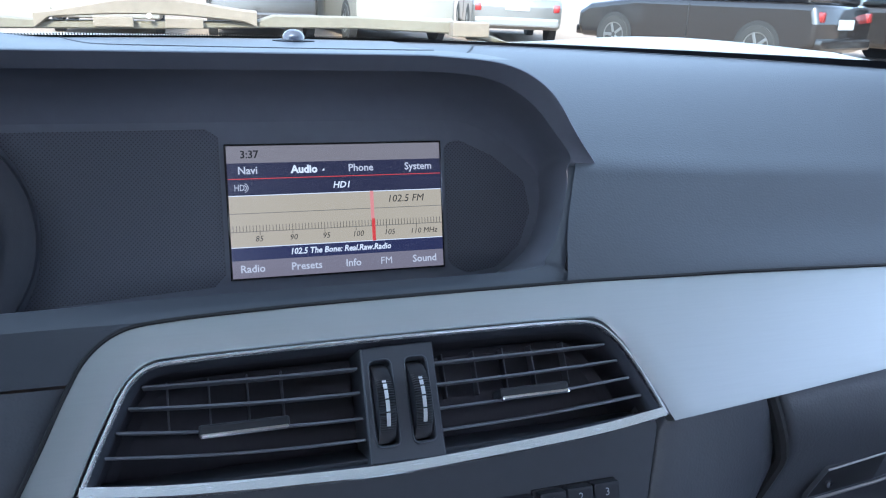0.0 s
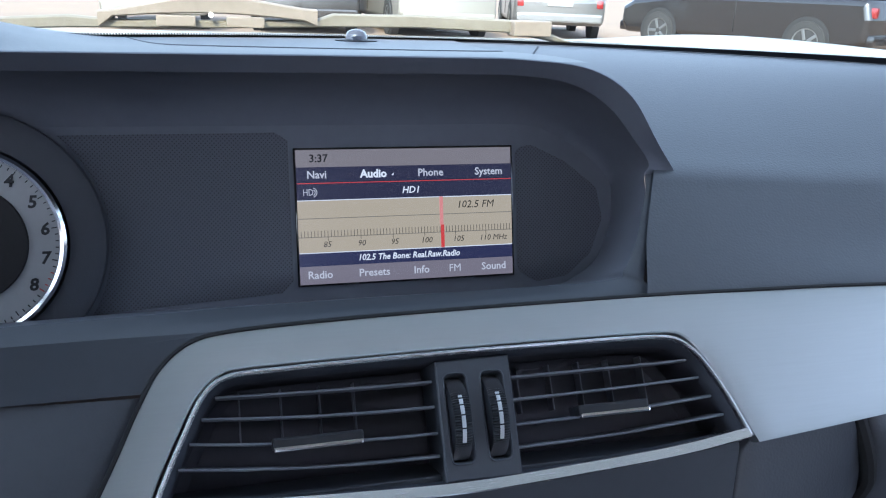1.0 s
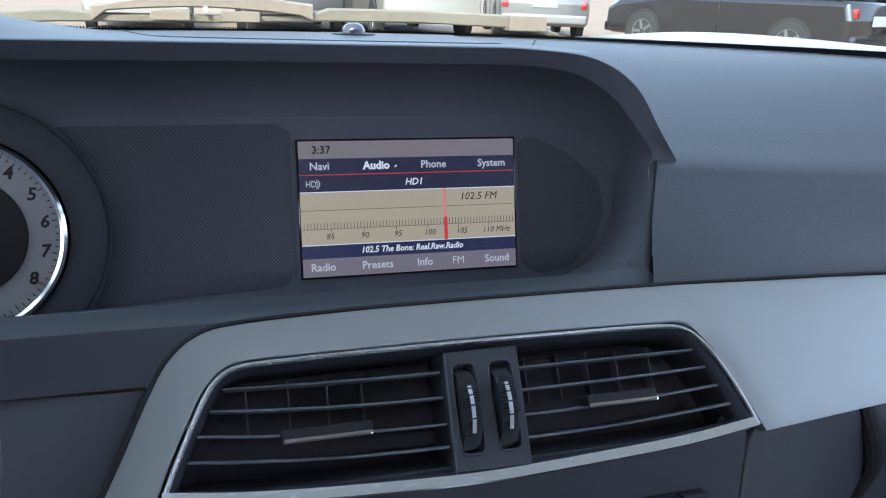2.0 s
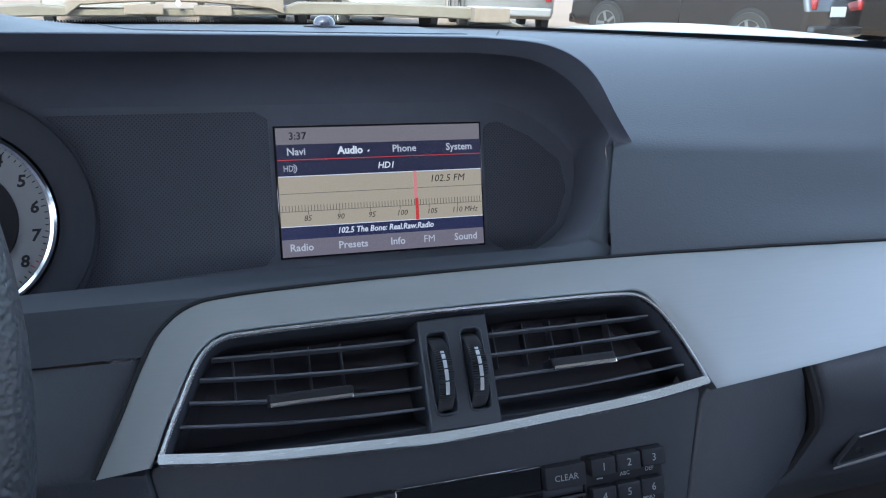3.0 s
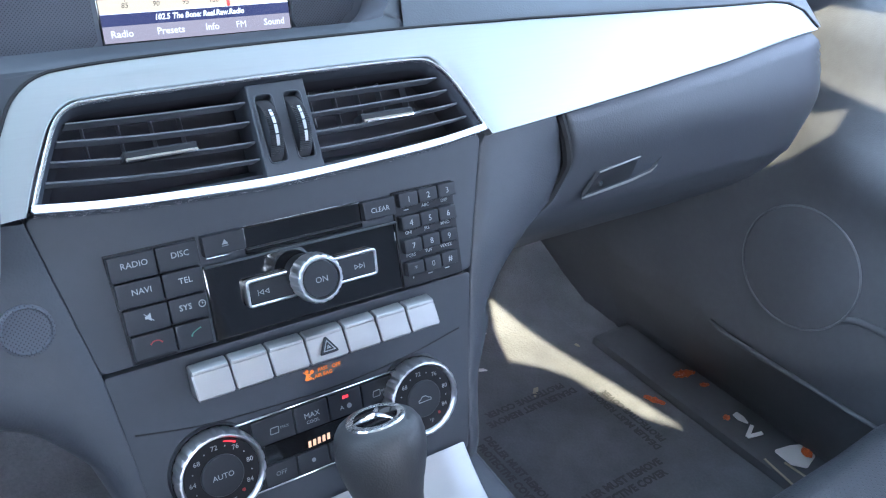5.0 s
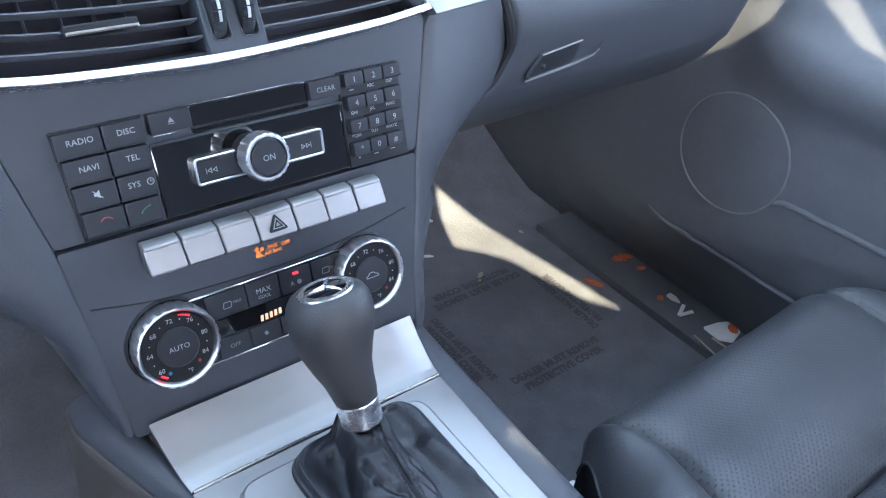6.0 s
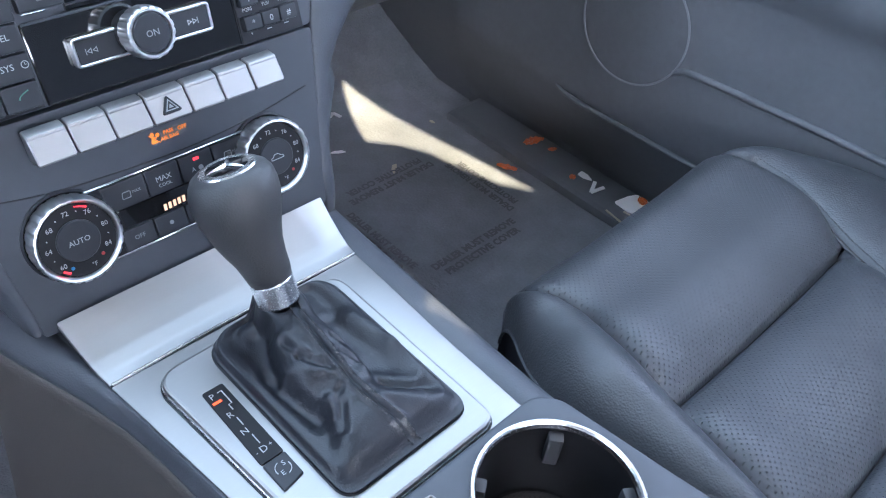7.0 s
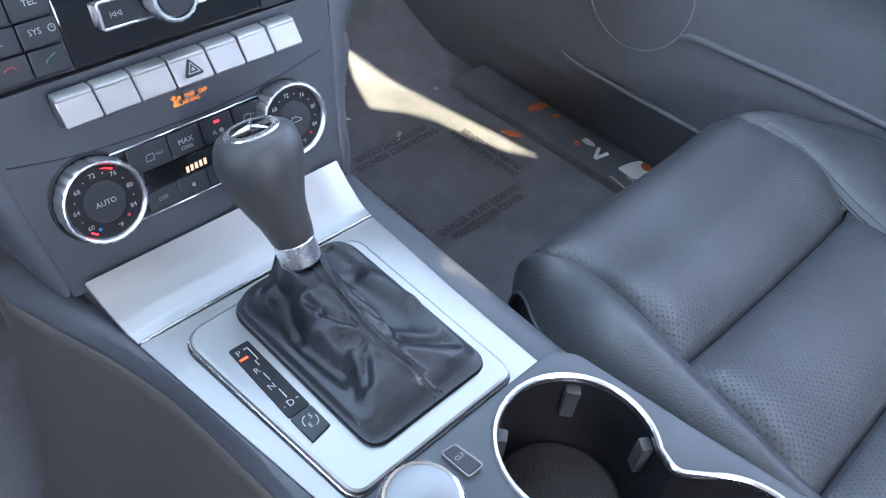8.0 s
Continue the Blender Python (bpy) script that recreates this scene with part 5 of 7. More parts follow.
for f, r in [(0.172, 0.0118), (0.180, 0.0132), (0.24, 0.0142), (0.34, 0.0154), (0.46, 0.0180), (0.58, 0.0212), (0.70, 0.0242), (0.79, 0.0256), (0.86, 0.0256), (0.92, 0.0244), (0.96, 0.0222), (0.984, 0.0192), (0.991, 0.0168)]:
    loop = []
    for i in range(n):
        a = 2 * math.pi * i / n
        rr = r * (1 + 0.06 * math.cos(a) * smooth(0.3, 0.8, f) * (1 - smooth(0.8, 1, f)))
        loop.append((rr * math.cos(a) + 0.0030 * math.sin(math.pi * smooth(0.18, 0.85, f)), rr * math.sin(a) * 1.06, f * LEN))
    loops.append(loop)
rings(bm, LEV, loops, cap_first=True, cap_last=True)
grip = part("grip", bm, KNOB_LEATHER, lever, "worn dark grey leather grip", 60)
part("cap_ring", lathe(bmesh.new(), LEV, [(0.0168, 0.978 * LEN), (0.0172, 0.990 * LEN), (0.0166, 1.002 * LEN), (0.0152, 1.008 * LEN), (0.0132, 1.007 * LEN), (0.0122, 1.001 * LEN)], 48), RAIL, lever, "broad silver ring")
cap = part("cap", lathe(bmesh.new(), LEV, [(0.0155, 0.985 * LEN), (0.0153, 0.999 * LEN), (0.010, 1.008 * LEN), (0.0, 1.012 * LEN)], 40), GLOSS, lever, "glossy black cap")
for k in range(3):
    a = radians(100 + 120 * k)
    tip = LEV @ Vector((0.0124 * math.cos(a), 0.0124 * math.sin(a), 1.005 * LEN))
    part("cap_ray", tube(bmesh.new(), [LEV @ Vector((0, 0, 1.012 * LEN)), LEV @ Vector((0.007 * math.cos(a), 0.007 * math.sin(a), 1.0115 * LEN)), tip], [0.0020, 0.0013, 0.0004], 6), CHROME, cap)
part("grip_seam", tube(bmesh.new(), [LEV @ Vector((-0.9 * r * math.cos(radians(25)), -1.07 * r * math.sin(radians(25)), f * LEN)) for f, r in [(0.19, 0.0142), (0.36, 0.0168), (0.50, 0.0202), (0.64, 0.0236), (0.76, 0.0256), (0.88, 0.0252)]], 0.0004, 5), THREAD, grip)

# folded boot: the leather drapes back from the collar, with a stitched seam along its neck
N = 420
total = [(boot_line[i] - boot_line[i - 1]).length for i in range(1, len(boot_line))] + [(boot_line[0] - boot_line[-1]).length]
length = sum(total)


def along(s):
    s = (s % 1.0) * length
    for i, t in enumerate(total):
        if s <= t:
            return boot_line[i].lerp(boot_line[(i + 1) % len(boot_line)], s / t)
        s -= t
    return boot_line[0]


ring = [along(i / N) for i in range(N)]
apex = FOOT + Vector((0, 0, 0.0005))
SEAM_LINE = [Vector(p) for p in ((0.0112, 0.1468), (0.0058, 0.1319), (0.0048, 0.1155), (0.0039, 0.0965), (0.0031, 0.0781), (0.0040, 0.0649), (0.0074, 0.0488), (0.0127, 0.0310))]
SEAM_X = sorted((q.y, q.x) for q in SEAM_LINE)
# folds: from, to, height, half width
FOLDS = [((-0.011, 0.1265), (-0.0102, 0.112), -0.0030, 0.0022), ((-0.0102, 0.112), (-0.0015, 0.094), -0.0028, 0.0022), ((-0.0226, 0.110), (0.0, 0.088), 0.0022, 0.0038), ((-0.0128, 0.137), (-0.0215, 0.110), 0.0018, 0.0020),
         ((-0.014, 0.080), (-0.0204, 0.067), 0.0026, 0.0030), ((-0.010, 0.073), (-0.019, 0.060), -0.0024, 0.0024), ((-0.003, 0.082), (-0.012, 0.076), -0.0014, 0.0018), ((-0.0145, 0.150), (-0.0250, 0.120), -0.0040, 0.0050), ((-0.0265, 0.118), (-0.0250, 0.078), -0.0034, 0.0050),
         ((0.0393, 0.127), (0.0494, 0.093), 0.0042, 0.0075), ((0.0494, 0.093), (0.0490, 0.068), 0.0026, 0.0070), ((0.0310, 0.134), (0.0335, 0.084), -0.0022, 0.0040),
         ((0.0187, 0.0836), (0.0375, 0.0635), 0.0030, 0.0048), ((0.0220, 0.0735), (0.0406, 0.0520), -0.0022, 0.0048), ((0.012, 0.062), (0.030, 0.045), 0.0016, 0.0040), ((0.0155, 0.112), (0.0215, 0.098), -0.0016, 0.0018), ((0.0125, 0.100), (0.0190, 0.088), -0.0014, 0.0016)]


def to_line(p, a, b):
    d = b - a
    u = max(0.0, min(1.0, (p - a).dot(d) / d.length_squared))
    return (p - (a + d * u)).length, u


def boot_height(p, t):
    d = min(to_line(p, a, b)[0] for a, b in zip(SEAM_LINE, SEAM_LINE[1:]))
    side = p.x - table(p.y, SEAM_X)
    neck = table(p.y, [(0.028, 0.0012), (0.0488, 0.0080), (0.0649, 0.0128), (0.0781, 0.0158), (0.0965, 0.0185), (0.1155, 0.0205), (0.1319, 0.0222), (0.1500, 0.0240)])
    reach = table(p.y, [(0.03, 0.040), (0.055, 0.030), (0.067, 0.0215), (0.076, 0.0200), (0.096, 0.0255), (0.109, 0.0265), (0.120, 0.0230), (0.135, 0.0185), (0.150, 0.0160)]) if side < 0 else table(p.y, [(0.03, 0.040), (0.055, 0.028), (0.066, 0.0165), (0.075, 0.0135), (0.092, 0.0165), (0.111, 0.0165), (0.121, 0.0145), (0.1355, 0.0125), (0.150, 0.0100)])
    a = abs(side) / reach
    inside = smooth(0.0, 0.12, t)
    z = 0.0066 * smooth(0.0, 0.10, t) * (1 - 0.95 * smooth(0.14, 0.50, t))
    z += neck * (1 - 0.40 * min(a, 1.25) ** 2) * (1 - smooth(0.86, 1.34, a)) * inside
    for f0, f1, high, half_w in FOLDS:
        f, v = to_line(p, Vector(f0), Vector(f1))
        z += high * (math.exp(-(f / half_w) ** 2) - 0.22 * math.exp(-((f - 2.0 * half_w) / half_w) ** 2)) * (1 - 0.40 * v) * inside * (1 - smooth(0.88, 1.0, t))
    warp = 2.6 * noise.noise(Vector((p.x * 90, p.y * 90, 2.0)))
    ripple = math.sin(p.y * 560 - 160 * abs(side) + warp) * math.exp(-((d - 0.007) / 0.006) ** 2) * smooth(0.062, 0.085, p.y)
    crumple = 1 - abs(noise.noise(Vector((p.x * 95 + 3.0, p.y * 70, 6.0)))) * 2.2
    z += (0.00050 * ripple + 0.0004 * crumple * (1 - smooth(1.0, 1.5, a)) + 0.0003 * noise.noise(Vector((p.x * 90, p.y * 90, 1.0))) + 0.00015 * noise.noise(Vector((p.x * 260, p.y * 190, 4.0)))) * math.sin(math.pi * t)
    z += (0.0020 * math.exp(-((d - 0.0030) / 0.0015) ** 2) - 0.0012 * math.exp(-(d / 0.0010) ** 2)) * inside
    z += 0.0060 * smooth(0.05, 1.0, t) ** 1.3
    z = 0.0016 + 0.5 * (z - 0.0016 + math.hypot(z - 0.0016, 0.0030))
    return 0.6965 + z + (apex.z - 0.6965 - z) * smooth(0.84, 1.0, t)


loops = []
for k in range(81):
    t = k / 80
    loop = []
    for i in range(N):
        p = ring[i]
        ang = math.atan2(p.y - apex.y + 0.02, p.x - apex.x)
        q = Vector((apex.x + 0.0122 * math.cos(ang), apex.y + 0.0122 * math.sin(ang)))
        flatp = p.lerp(q, t ** 0.9)
        loop.append((flatp.x, flatp.y, boot_height(flatp, t)))
    loops.append(loop)
bm = bmesh.new()
rings(bm, FLAT, loops)
boot = part("boot", bm, BOOT_LEATHER, lever, "wrinkled black leather boot with double stitching", 80)
cloud = np.array([p for loop in loops for p in loop])


def on_boot(x, y):
    """A point of the boot's skin over a place in plan."""
    gap = (cloud[:, 0] - x) ** 2 + (cloud[:, 1] - y) ** 2
    near = np.argsort(gap)[:5]
    weight = 1 / (gap[near] + 1e-8)
    return Vector((x, y, float((cloud[near, 2] * weight).sum() / weight.sum())))


# double stitch down the neck
seam_pts = spline([(p.x, p.y) for p in SEAM_LINE], 14)
for off in (-0.0030, 0.0030):
    bm = bmesh.new()
    for k in range(2, len(seam_pts) - 2, 2):
        a, b = [on_boot(seam_pts[j].x + off, seam_pts[j].y) + Vector((0, 0, 0.00035)) for j in (k, k + 1)]
        tube(bm, [a, a.lerp(b, 0.5) + Vector((0, 0, 0.0003)), b], 0.00065, 5)
    part("stitch_line", bm, THREAD, boot, "row of dark stitches")

# ---- cup holder console ----
cups = thing("cup_holder_console", (0.0, -0.15, 0.66), "dark console top with double cup holder and chrome rim", "cup holder")
CUP = level(0.720)
A_C, B_C, R_A, R_B = Vector((0.0353, -0.0489)), Vector((0.0465, -0.1440)), 0.0459, 0.0455
top_line = fillet([(-0.0760, 0.0045), (0.0735, 0.0035), (0.0855, -0.0080), (0.0945, -0.0800), (0.1050, -0.1520), (0.1100, -0.42), (-0.0900, -0.42)], [0.004, 0.016, 0.02, 0, 0, 0.01, 0.01], 5)


def eight(d, n=44):
    """Outline of the two joined cups, d metres wider."""
    ra, rb = R_A + d, R_B + d
    u = (B_C - A_C).normalized()
    v = Vector((-u.y, u.x))
    way = math.atan2(u.y, u.x)
    ta, tb = 0.66, 0.80
    mid = A_C.lerp(B_C, 0.5)
    side_a = [A_C + Vector((math.cos(way + ta + (2 * math.pi - 2 * ta) * k / (n - 1)), math.sin(way + ta + (2 * math.pi - 2 * ta) * k / (n - 1)))) * ra for k in range(n)]
    side_b = [B_C + Vector((math.cos(way + math.pi + tb + (2 * math.pi - 2 * tb) * k / (n - 1)), math.sin(way + math.pi + tb + (2 * math.pi - 2 * tb) * k / (n - 1)))) * rb for k in range(n)]
    neck = lambda sgn: [mid + u * s_ + v * (sgn * (0.0238 + d)) for s_ in ((-0.0035, 0.0035) if sgn < 0 else (0.0035, -0.0035))]
    low_side, high_side = neck(-1), neck(1)
    one = spline([side_a[-2], side_a[-1]] + low_side + [side_b[0], side_b[1]], 4)[8:-8]
    two = spline([side_b[-2], side_b[-1]] + high_side + [side_a[0], side_a[1]], 4)[8:-8]
    return side_a + one + side_b + two


bm = bmesh.new()
outer_v = [bm.verts.new(CUP @ Vector((p.x, p.y, 0))) for p in inset(top_line, 0.003)]
inner_v = [bm.verts.new(CUP @ Vector((p.x, p.y, 0))) for p in eight(0.0005)]
edges = [bm.edges.new((outer_v[i], outer_v[(i + 1) % len(outer_v)])) for i in range(len(outer_v))]
edges += [bm.edges.new((inner_v[i], inner_v[(i + 1) % len(inner_v)])) for i in range(len(inner_v))]
bmesh.ops.triangle_fill(bm, use_beauty=True, use_dissolve=False, edges=edges)
lift = lambda pts, w: [(p.x, p.y, w) for p in pts]
rings(bm, CUP, [lift(inset(top_line, 0.003), 0.0), lift(inset(top_line, 0.0010), -0.0009), lift(top_line, -0.003), lift(inset(top_line, -0.002), -0.04), lift(inset(top_line, -0.002), -0.30)])
part("console_top", bm, DASH_SMOOTH, cups, "satin dark grey top", 30)
lp = lambda d, w: [(p.x, p.y, w) for p in eight(d)]
bm = bmesh.new()
rings(bm, CUP, [lp(0.0016, -0.002), lp(0.0014, 0.0010), lp(0.0006, 0.0019), lp(-0.0010, 0.0019), lp(-0.0020, 0.0008), lp(-0.0022, -0.003)], close=True)
part("chrome_rim", bm, RAIL, cups, "chrome rim round both cups")
bm = bmesh.new()
rings(bm, CUP, [lp(-0.0008, -0.001), lp(-0.0022, -0.010), lp(-0.0050, -0.058), lp(-0.0060, -0.060)], cap_last=True)
part("cup_well", bm, CUP_BLACK, cups, "deep black wells")
part("cup_mat", lathe(bmesh.new(), CUP @ Matrix.Translation((A_C.x, A_C.y, -0.0598)), [(0.037, 0), (0.037, 0.002), (0.0, 0.002)], 48), material("ribbed_rubber", (0.022, 0.020, 0.019), 0.5, dots=(0.0022, 0.0006, 1, 0.25)), cups, "ribbed rubber mat")
for a in (40, 125, 325):
    fm = CUP @ Matrix.Translation((A_C.x, A_C.y, 0)) @ Matrix.Rotation(radians(a), 4, "Z")
    part("grip_finger", block(bmesh.new(), fm, (0.0375, 0.0450), (-0.0045, 0.0045), (-0.030, -0.006), 0.0018), material("finger_plastic", (0.032, 0.032, 0.034), 0.5) if a == 40 else bpy.data.materials["finger_plastic"], cups, "spring-loaded cup finger")

controller = thing("rotary_controller", (-0.058, -0.027, 0.72), "silver rotary controller knob on the console", "control knob")
CM = level(0.720, -0.0604, -0.0242)
bm = fluted(bmesh.new(), CM, [(0.0205, -0.002, 0), (0.0212, 0.004, 0), (0.0217, 0.010, 1), (0.0217, 0.020, 1), (0.0208, 0.0245, 0.7), (0.0192, 0.0260, 0), (0.0176, 0.0256, 0)], 24, 0.0009)
part("knurled_ring", bm, CHROME, controller, "notched silver ring")
part("knob_top", lathe(bmesh.new(), CM, [(0.0178, 0.024), (0.0176, 0.0262), (0.0160, 0.0272), (0.0, 0.0278)], 48), DISC_METAL, controller, "brushed silver top")
clr = thing("clear_button", (-0.020, -0.014, 0.72), "small black clear button in a chrome frame", "button")
quad = fillet([(-0.0262, -0.0040), (-0.0250, -0.0240), (-0.0135, -0.0245), (-0.0160, -0.0055)], 0.0022, 4)
part("button_frame", frame_strip(bmesh.new(), CUP, [(p.x, p.y) for p in quad], 0.0008, -0.002, 0.0032, 0.0003), ALU_SATIN, clr)
face = part("button_face", prism(bmesh.new(), CUP, inset(quad, 0.0010), -0.002, 0.0030, 0.0006), BUTTON, clr)
lettering("CLR", 0.0036, CUP, GREY_INK, face, 0.0032, (-0.0200, -0.0125))

# ---- glove box ----
glove = thing("glove_box", (0.40, 0.34, 0.75), "closed dark grey glove box with recessed handle", "glove box")


def glove_y(x, z):
    y = table(z, [(0.70, 0.47), (0.735, 0.405), (0.76, 0.365), (0.79, 0.336), (0.82, 0.3170), (0.85, 0.3110), (0.868, 0.3078), (0.880, 0.3068), (0.892, 0.3088), (0.945, 0.3260)])
    return y + 0.10 * smooth(0.53, 0.63, x) ** 2 - 0.004 * smooth(0.25, 0.35, x) * smooth(0.80, 0.88, z)


def glove_left(z):
    return right_out(z) + 0.0080


rows = []
for k in range(41):
    t = (0.0, 0.004, 0.010, 0.020)[k] if k < 4 else 0.020 + 0.980 * (k - 3) / 37
    line = []
    for j in range(29):
        a, b = glove_left(0.9 - 0.17 * j / 28), table(0.92 - 0.20 * j / 28, [(0.70, 0.50), (0.76, 0.53), (0.80, 0.565), (0.84, 0.595), (0.875, 0.598), (0.89, 0.590), (0.905, 0.560), (0.92, 0.5420)])
        x = a + (b - a) * t
        top = table(x, [(0.2, 0.9065), (0.2229, 0.9085), (0.30, 0.9150), (0.42, 0.9252), (0.50, 0.9345), (0.55, 0.9392), (0.60, 0.942)])
        z = top - (top - 0.715) * j / 28
        y = glove_y(x, z) + (0.02, 0.0028, 0.0006, 0.0)[min(k, 3)] + (0.006 if j == 0 else 0)
        line.append((x, y, z))
    rows.append(line)
# black cord laid in the gap beside the lid, standing for its shade
gap_shade = [(right_out(z) + 0.0048, glove_y(0.24, z) + 0.0012, z) for z in [0.905 - 0.16 * k / 30 for k in range(31)]]
part("gap_shade", tube(bmesh.new(), gap_shade, 0.0042, 8), RUBBER, glove, "black cord in the gap beside the lid, standing for its shade")
lid = part("lid", sheet(bmesh.new(), rows), DASH, glove, "grained lid", 70)
HM = slope(0.3130, 0.846, 0.0)
pull = [(0.2575, -0.0142), (0.3150, -0.0085), (0.3370, -0.0045), (0.3470, 0.0080), (0.3420, 0.0118), (0.3180, 0.0120), (0.2732, 0.0060)]
bm = bmesh.new()
lift = lambda d, w: [(q[0], q[1], w) for q in (inset(fillet(pull, 0.003, 4), d) if d else fillet(pull, 0.003, 4))]
rings(bm, HM, [lift(-0.001, 0.0030), lift(0, 0.0056), lift(0.0008, 0.0054), lift(0.0016, 0.0040)], cap_last=True)
handle = part("handle_recess", bm, DASH_SMOOTH, glove, "recessed release handle")
part("handle_flap", prism(bmesh.new(), HM, [(0.2605, -0.0120), (0.3110, -0.0070), (0.3180, 0.0102), (0.2745, 0.0045)], 0.0035, 0.0050, 0.0004), BLACK, handle, "black release flap")
part("handle_edge", tube(bmesh.new(), [HM @ Vector(q) for q in ((0.2575, -0.0142, 0.0058), (0.2850, -0.0112, 0.0062), (0.3120, -0.0085, 0.0062), (0.3350, -0.0050, 0.0056), (0.3430, -0.0005, 0.0050))], [0.0008, 0.0011, 0.0011, 0.0009, 0.0004], 7), SWITCH_METAL, handle, "bright lower edge")
part("handle_top", tube(bmesh.new(), [HM @ Vector(q) for q in ((0.2732, 0.0060, 0.0056), (0.2960, 0.0090, 0.0058), (0.3180, 0.0118, 0.0056))], 0.0007, 6), SWITCH_METAL, handle, "bright upper edge")
part("lock", lathe(bmesh.new(), HM @ Matrix.Translation((0.2755, -0.0040, 0.0046)), [(0.0026, 0), (0.0024, 0.0020), (0.0, 0.0022)], 18), CHROME, handle)
bm = bmesh.new()
rows = []
for k in range(30):
    z = 0.93 - 0.25 * k / 29
    rows.append([(right_out(z) - 0.004, glove_y(0.24, max(z, 0.70)) + 0.016, z), (0.62, glove_y(0.62, max(z, 0.70)) + 0.025, z)])
rows.append([(0.11, 0.70, 0.66), (0.66, 0.70, 0.66)])
rows.append([(0.11, 0.95, 0.62), (0.68, 0.95, 0.62)])
part("glove_body", sheet(bm, rows), VENT_BLACK, glove, "dark body behind the lid", 60)

# rounded end of the dashboard beside the door
rows = []
for k in range(25):
    z = 0.70 + 0.355 * k / 24
    x0 = table(z, [(0.70, 0.49), (0.80, 0.555), (0.88, 0.580), (0.90, 0.560), (0.93, 0.540), (0.96, 0.556), (1.0, 0.580), (1.055, 0.590)])
    y0 = table(z, [(0.70, 0.50), (0.80, 0.40), (0.88, 0.375), (0.94, 0.385), (1.0, 0.44), (1.055, 0.50)])
    rows.append([(x0 - 0.03, y0 - 0.005, z), (x0 - 0.005, y0 + 0.004, z), (x0 + 0.005, y0 + 0.03, z), (x0 + 0.012, y0 + 0.20, z)])
part("end_panel", sheet(bmesh.new(), rows), DASH_SMOOTH, dash, "plain rounded end of the dashboard", 60)

# embossed airbag word on the pad
for k in range(7):
    bar(slope(0.3515, 0.9785, 1.05), (0.455 + 0.0052 * k, 0.4585 + 0.0052 * k), (-0.002, 0.0025), 0.001, DASH_SMOOTH, dash, "embossed_mark", 0.0006)

# ---- side air vent at the end of the dashboard ----
side_vent = thing("side_air_vent", (0.60, 0.36, 0.955), "round silver side air vent at the dashboard end", "air vent")
SVM = Matrix.Translation((0.662, 0.390, 0.996)) @ Matrix.Rotation(radians(-25), 4, "Z") @ Matrix.Rotation(radians(62), 4, "X")
part("ring", lathe(bmesh.new(), SVM, [(0.042, -0.02), (0.042, 0.002), (0.039, 0.005), (0.035, 0.002), (0.034, -0.01)], 40), ALU_SATIN, side_vent, "satin silver ring")
part("core", lathe(bmesh.new(), SVM, [(0.035, -0.02), (0.035, -0.012), (0.0, -0.012)], 40), VENT_BLACK, side_vent)
for k in range(4):
    v = -0.021 + 0.014 * k
    hw = math.sqrt(0.034 ** 2 - v * v)
    part("slat", block(bmesh.new(), SVM, (-hw, hw), (v - 0.001, v + 0.001), (-0.012, 0.001), 0.0005), BLACK if k != 1 else CHROME, side_vent)

# ---- floor, tunnel and mat ----
rows = []
for i in range(37):
    x = -0.75 + 1.50 * i / 36
    line = []
    for k in range(41):
        y = -1.3 + 2.35 * k / 40
        z = 0.362 + 0.45 * smooth(0.66, 1.05, y) ** 1.3
        line.append((x, y, z))
    rows.append(line)
whole("floor", sheet(bmesh.new(), rows), CARPET, "dark grey carpeted cabin floor", "floor", "structure", sharp=70)

mat_ob = thing("floor_mat", (0.44, 0.45, 0.365), "dark protective floor mat with printed warning words", "floor mat")
rows = []
for i in range(25):
    x = 0.185 + 0.455 * i / 24
    line = []
    for k in range(25):
        y = 0.16 + 0.56 * k / 24
        z = 0.3665 + 0.45 * smooth(0.66, 1.05, y) ** 1.3 + 0.0022 * noise.noise(Vector((x * 14, y * 14, 3)))
        line.append((x, y, z + 0.001))
    rows.append(line)
part("mat_sheet", sheet(bmesh.new(), rows), MAT_FILM, mat_ob, "thin dark protective film", 70)
FM = level(0.3715, 0.455, 0.437)
for text, turn, offs in (("DEALER MUST REMOVE", 0, -0.083), ("PROTECTIVE COVER", 0, -0.100), ("DEALER MUST REMOVE", 180, -0.083), ("PROTECTIVE COVER", 180, -0.100), ("DEALER MUST REMOVE", 90, -0.095), ("PROTECTIVE COVER", 90, -0.112), ("DEALER MUST REMOVE", -90, -0.095), ("PROTECTIVE COVER", -90, -0.112)):
    lettering(text, 0.0150, FM @ Matrix.Rotation(radians(turn), 4, "Z"), MAT_PRINT, mat_ob, 0.0006, (0, offs), wide=1.0 if turn in (0, 180) else 0.85, bold=0.0008)

# ---- passenger door ----
door = thing("passenger_door", (0.70, 0.1, 0.42), "dark closed passenger door with speaker and armrest", "car door")


def door_x(y, z):
    x = table(z, [(0.36, 0.718), (0.390, 0.715), (0.430, 0.694), (0.47, 0.676), (0.52, 0.662), (0.60, 0.660), (0.70, 0.660), (0.735, 0.655), (0.760, 0.642), (0.785, 0.636), (0.805, 0.640), (0.825, 0.655), (0.87, 0.672), (0.92, 0.668), (0.95, 0.668), (0.965, 0.690)])
    arm = 1 - smooth(0.26, 0.40, y)
    plain = table(z, [(0.36, 0.718), (0.390, 0.715), (0.430, 0.694), (0.47, 0.676), (0.52, 0.662), (0.70, 0.660), (0.92, 0.668), (0.965, 0.690)])
    return plain + (x - plain) * arm


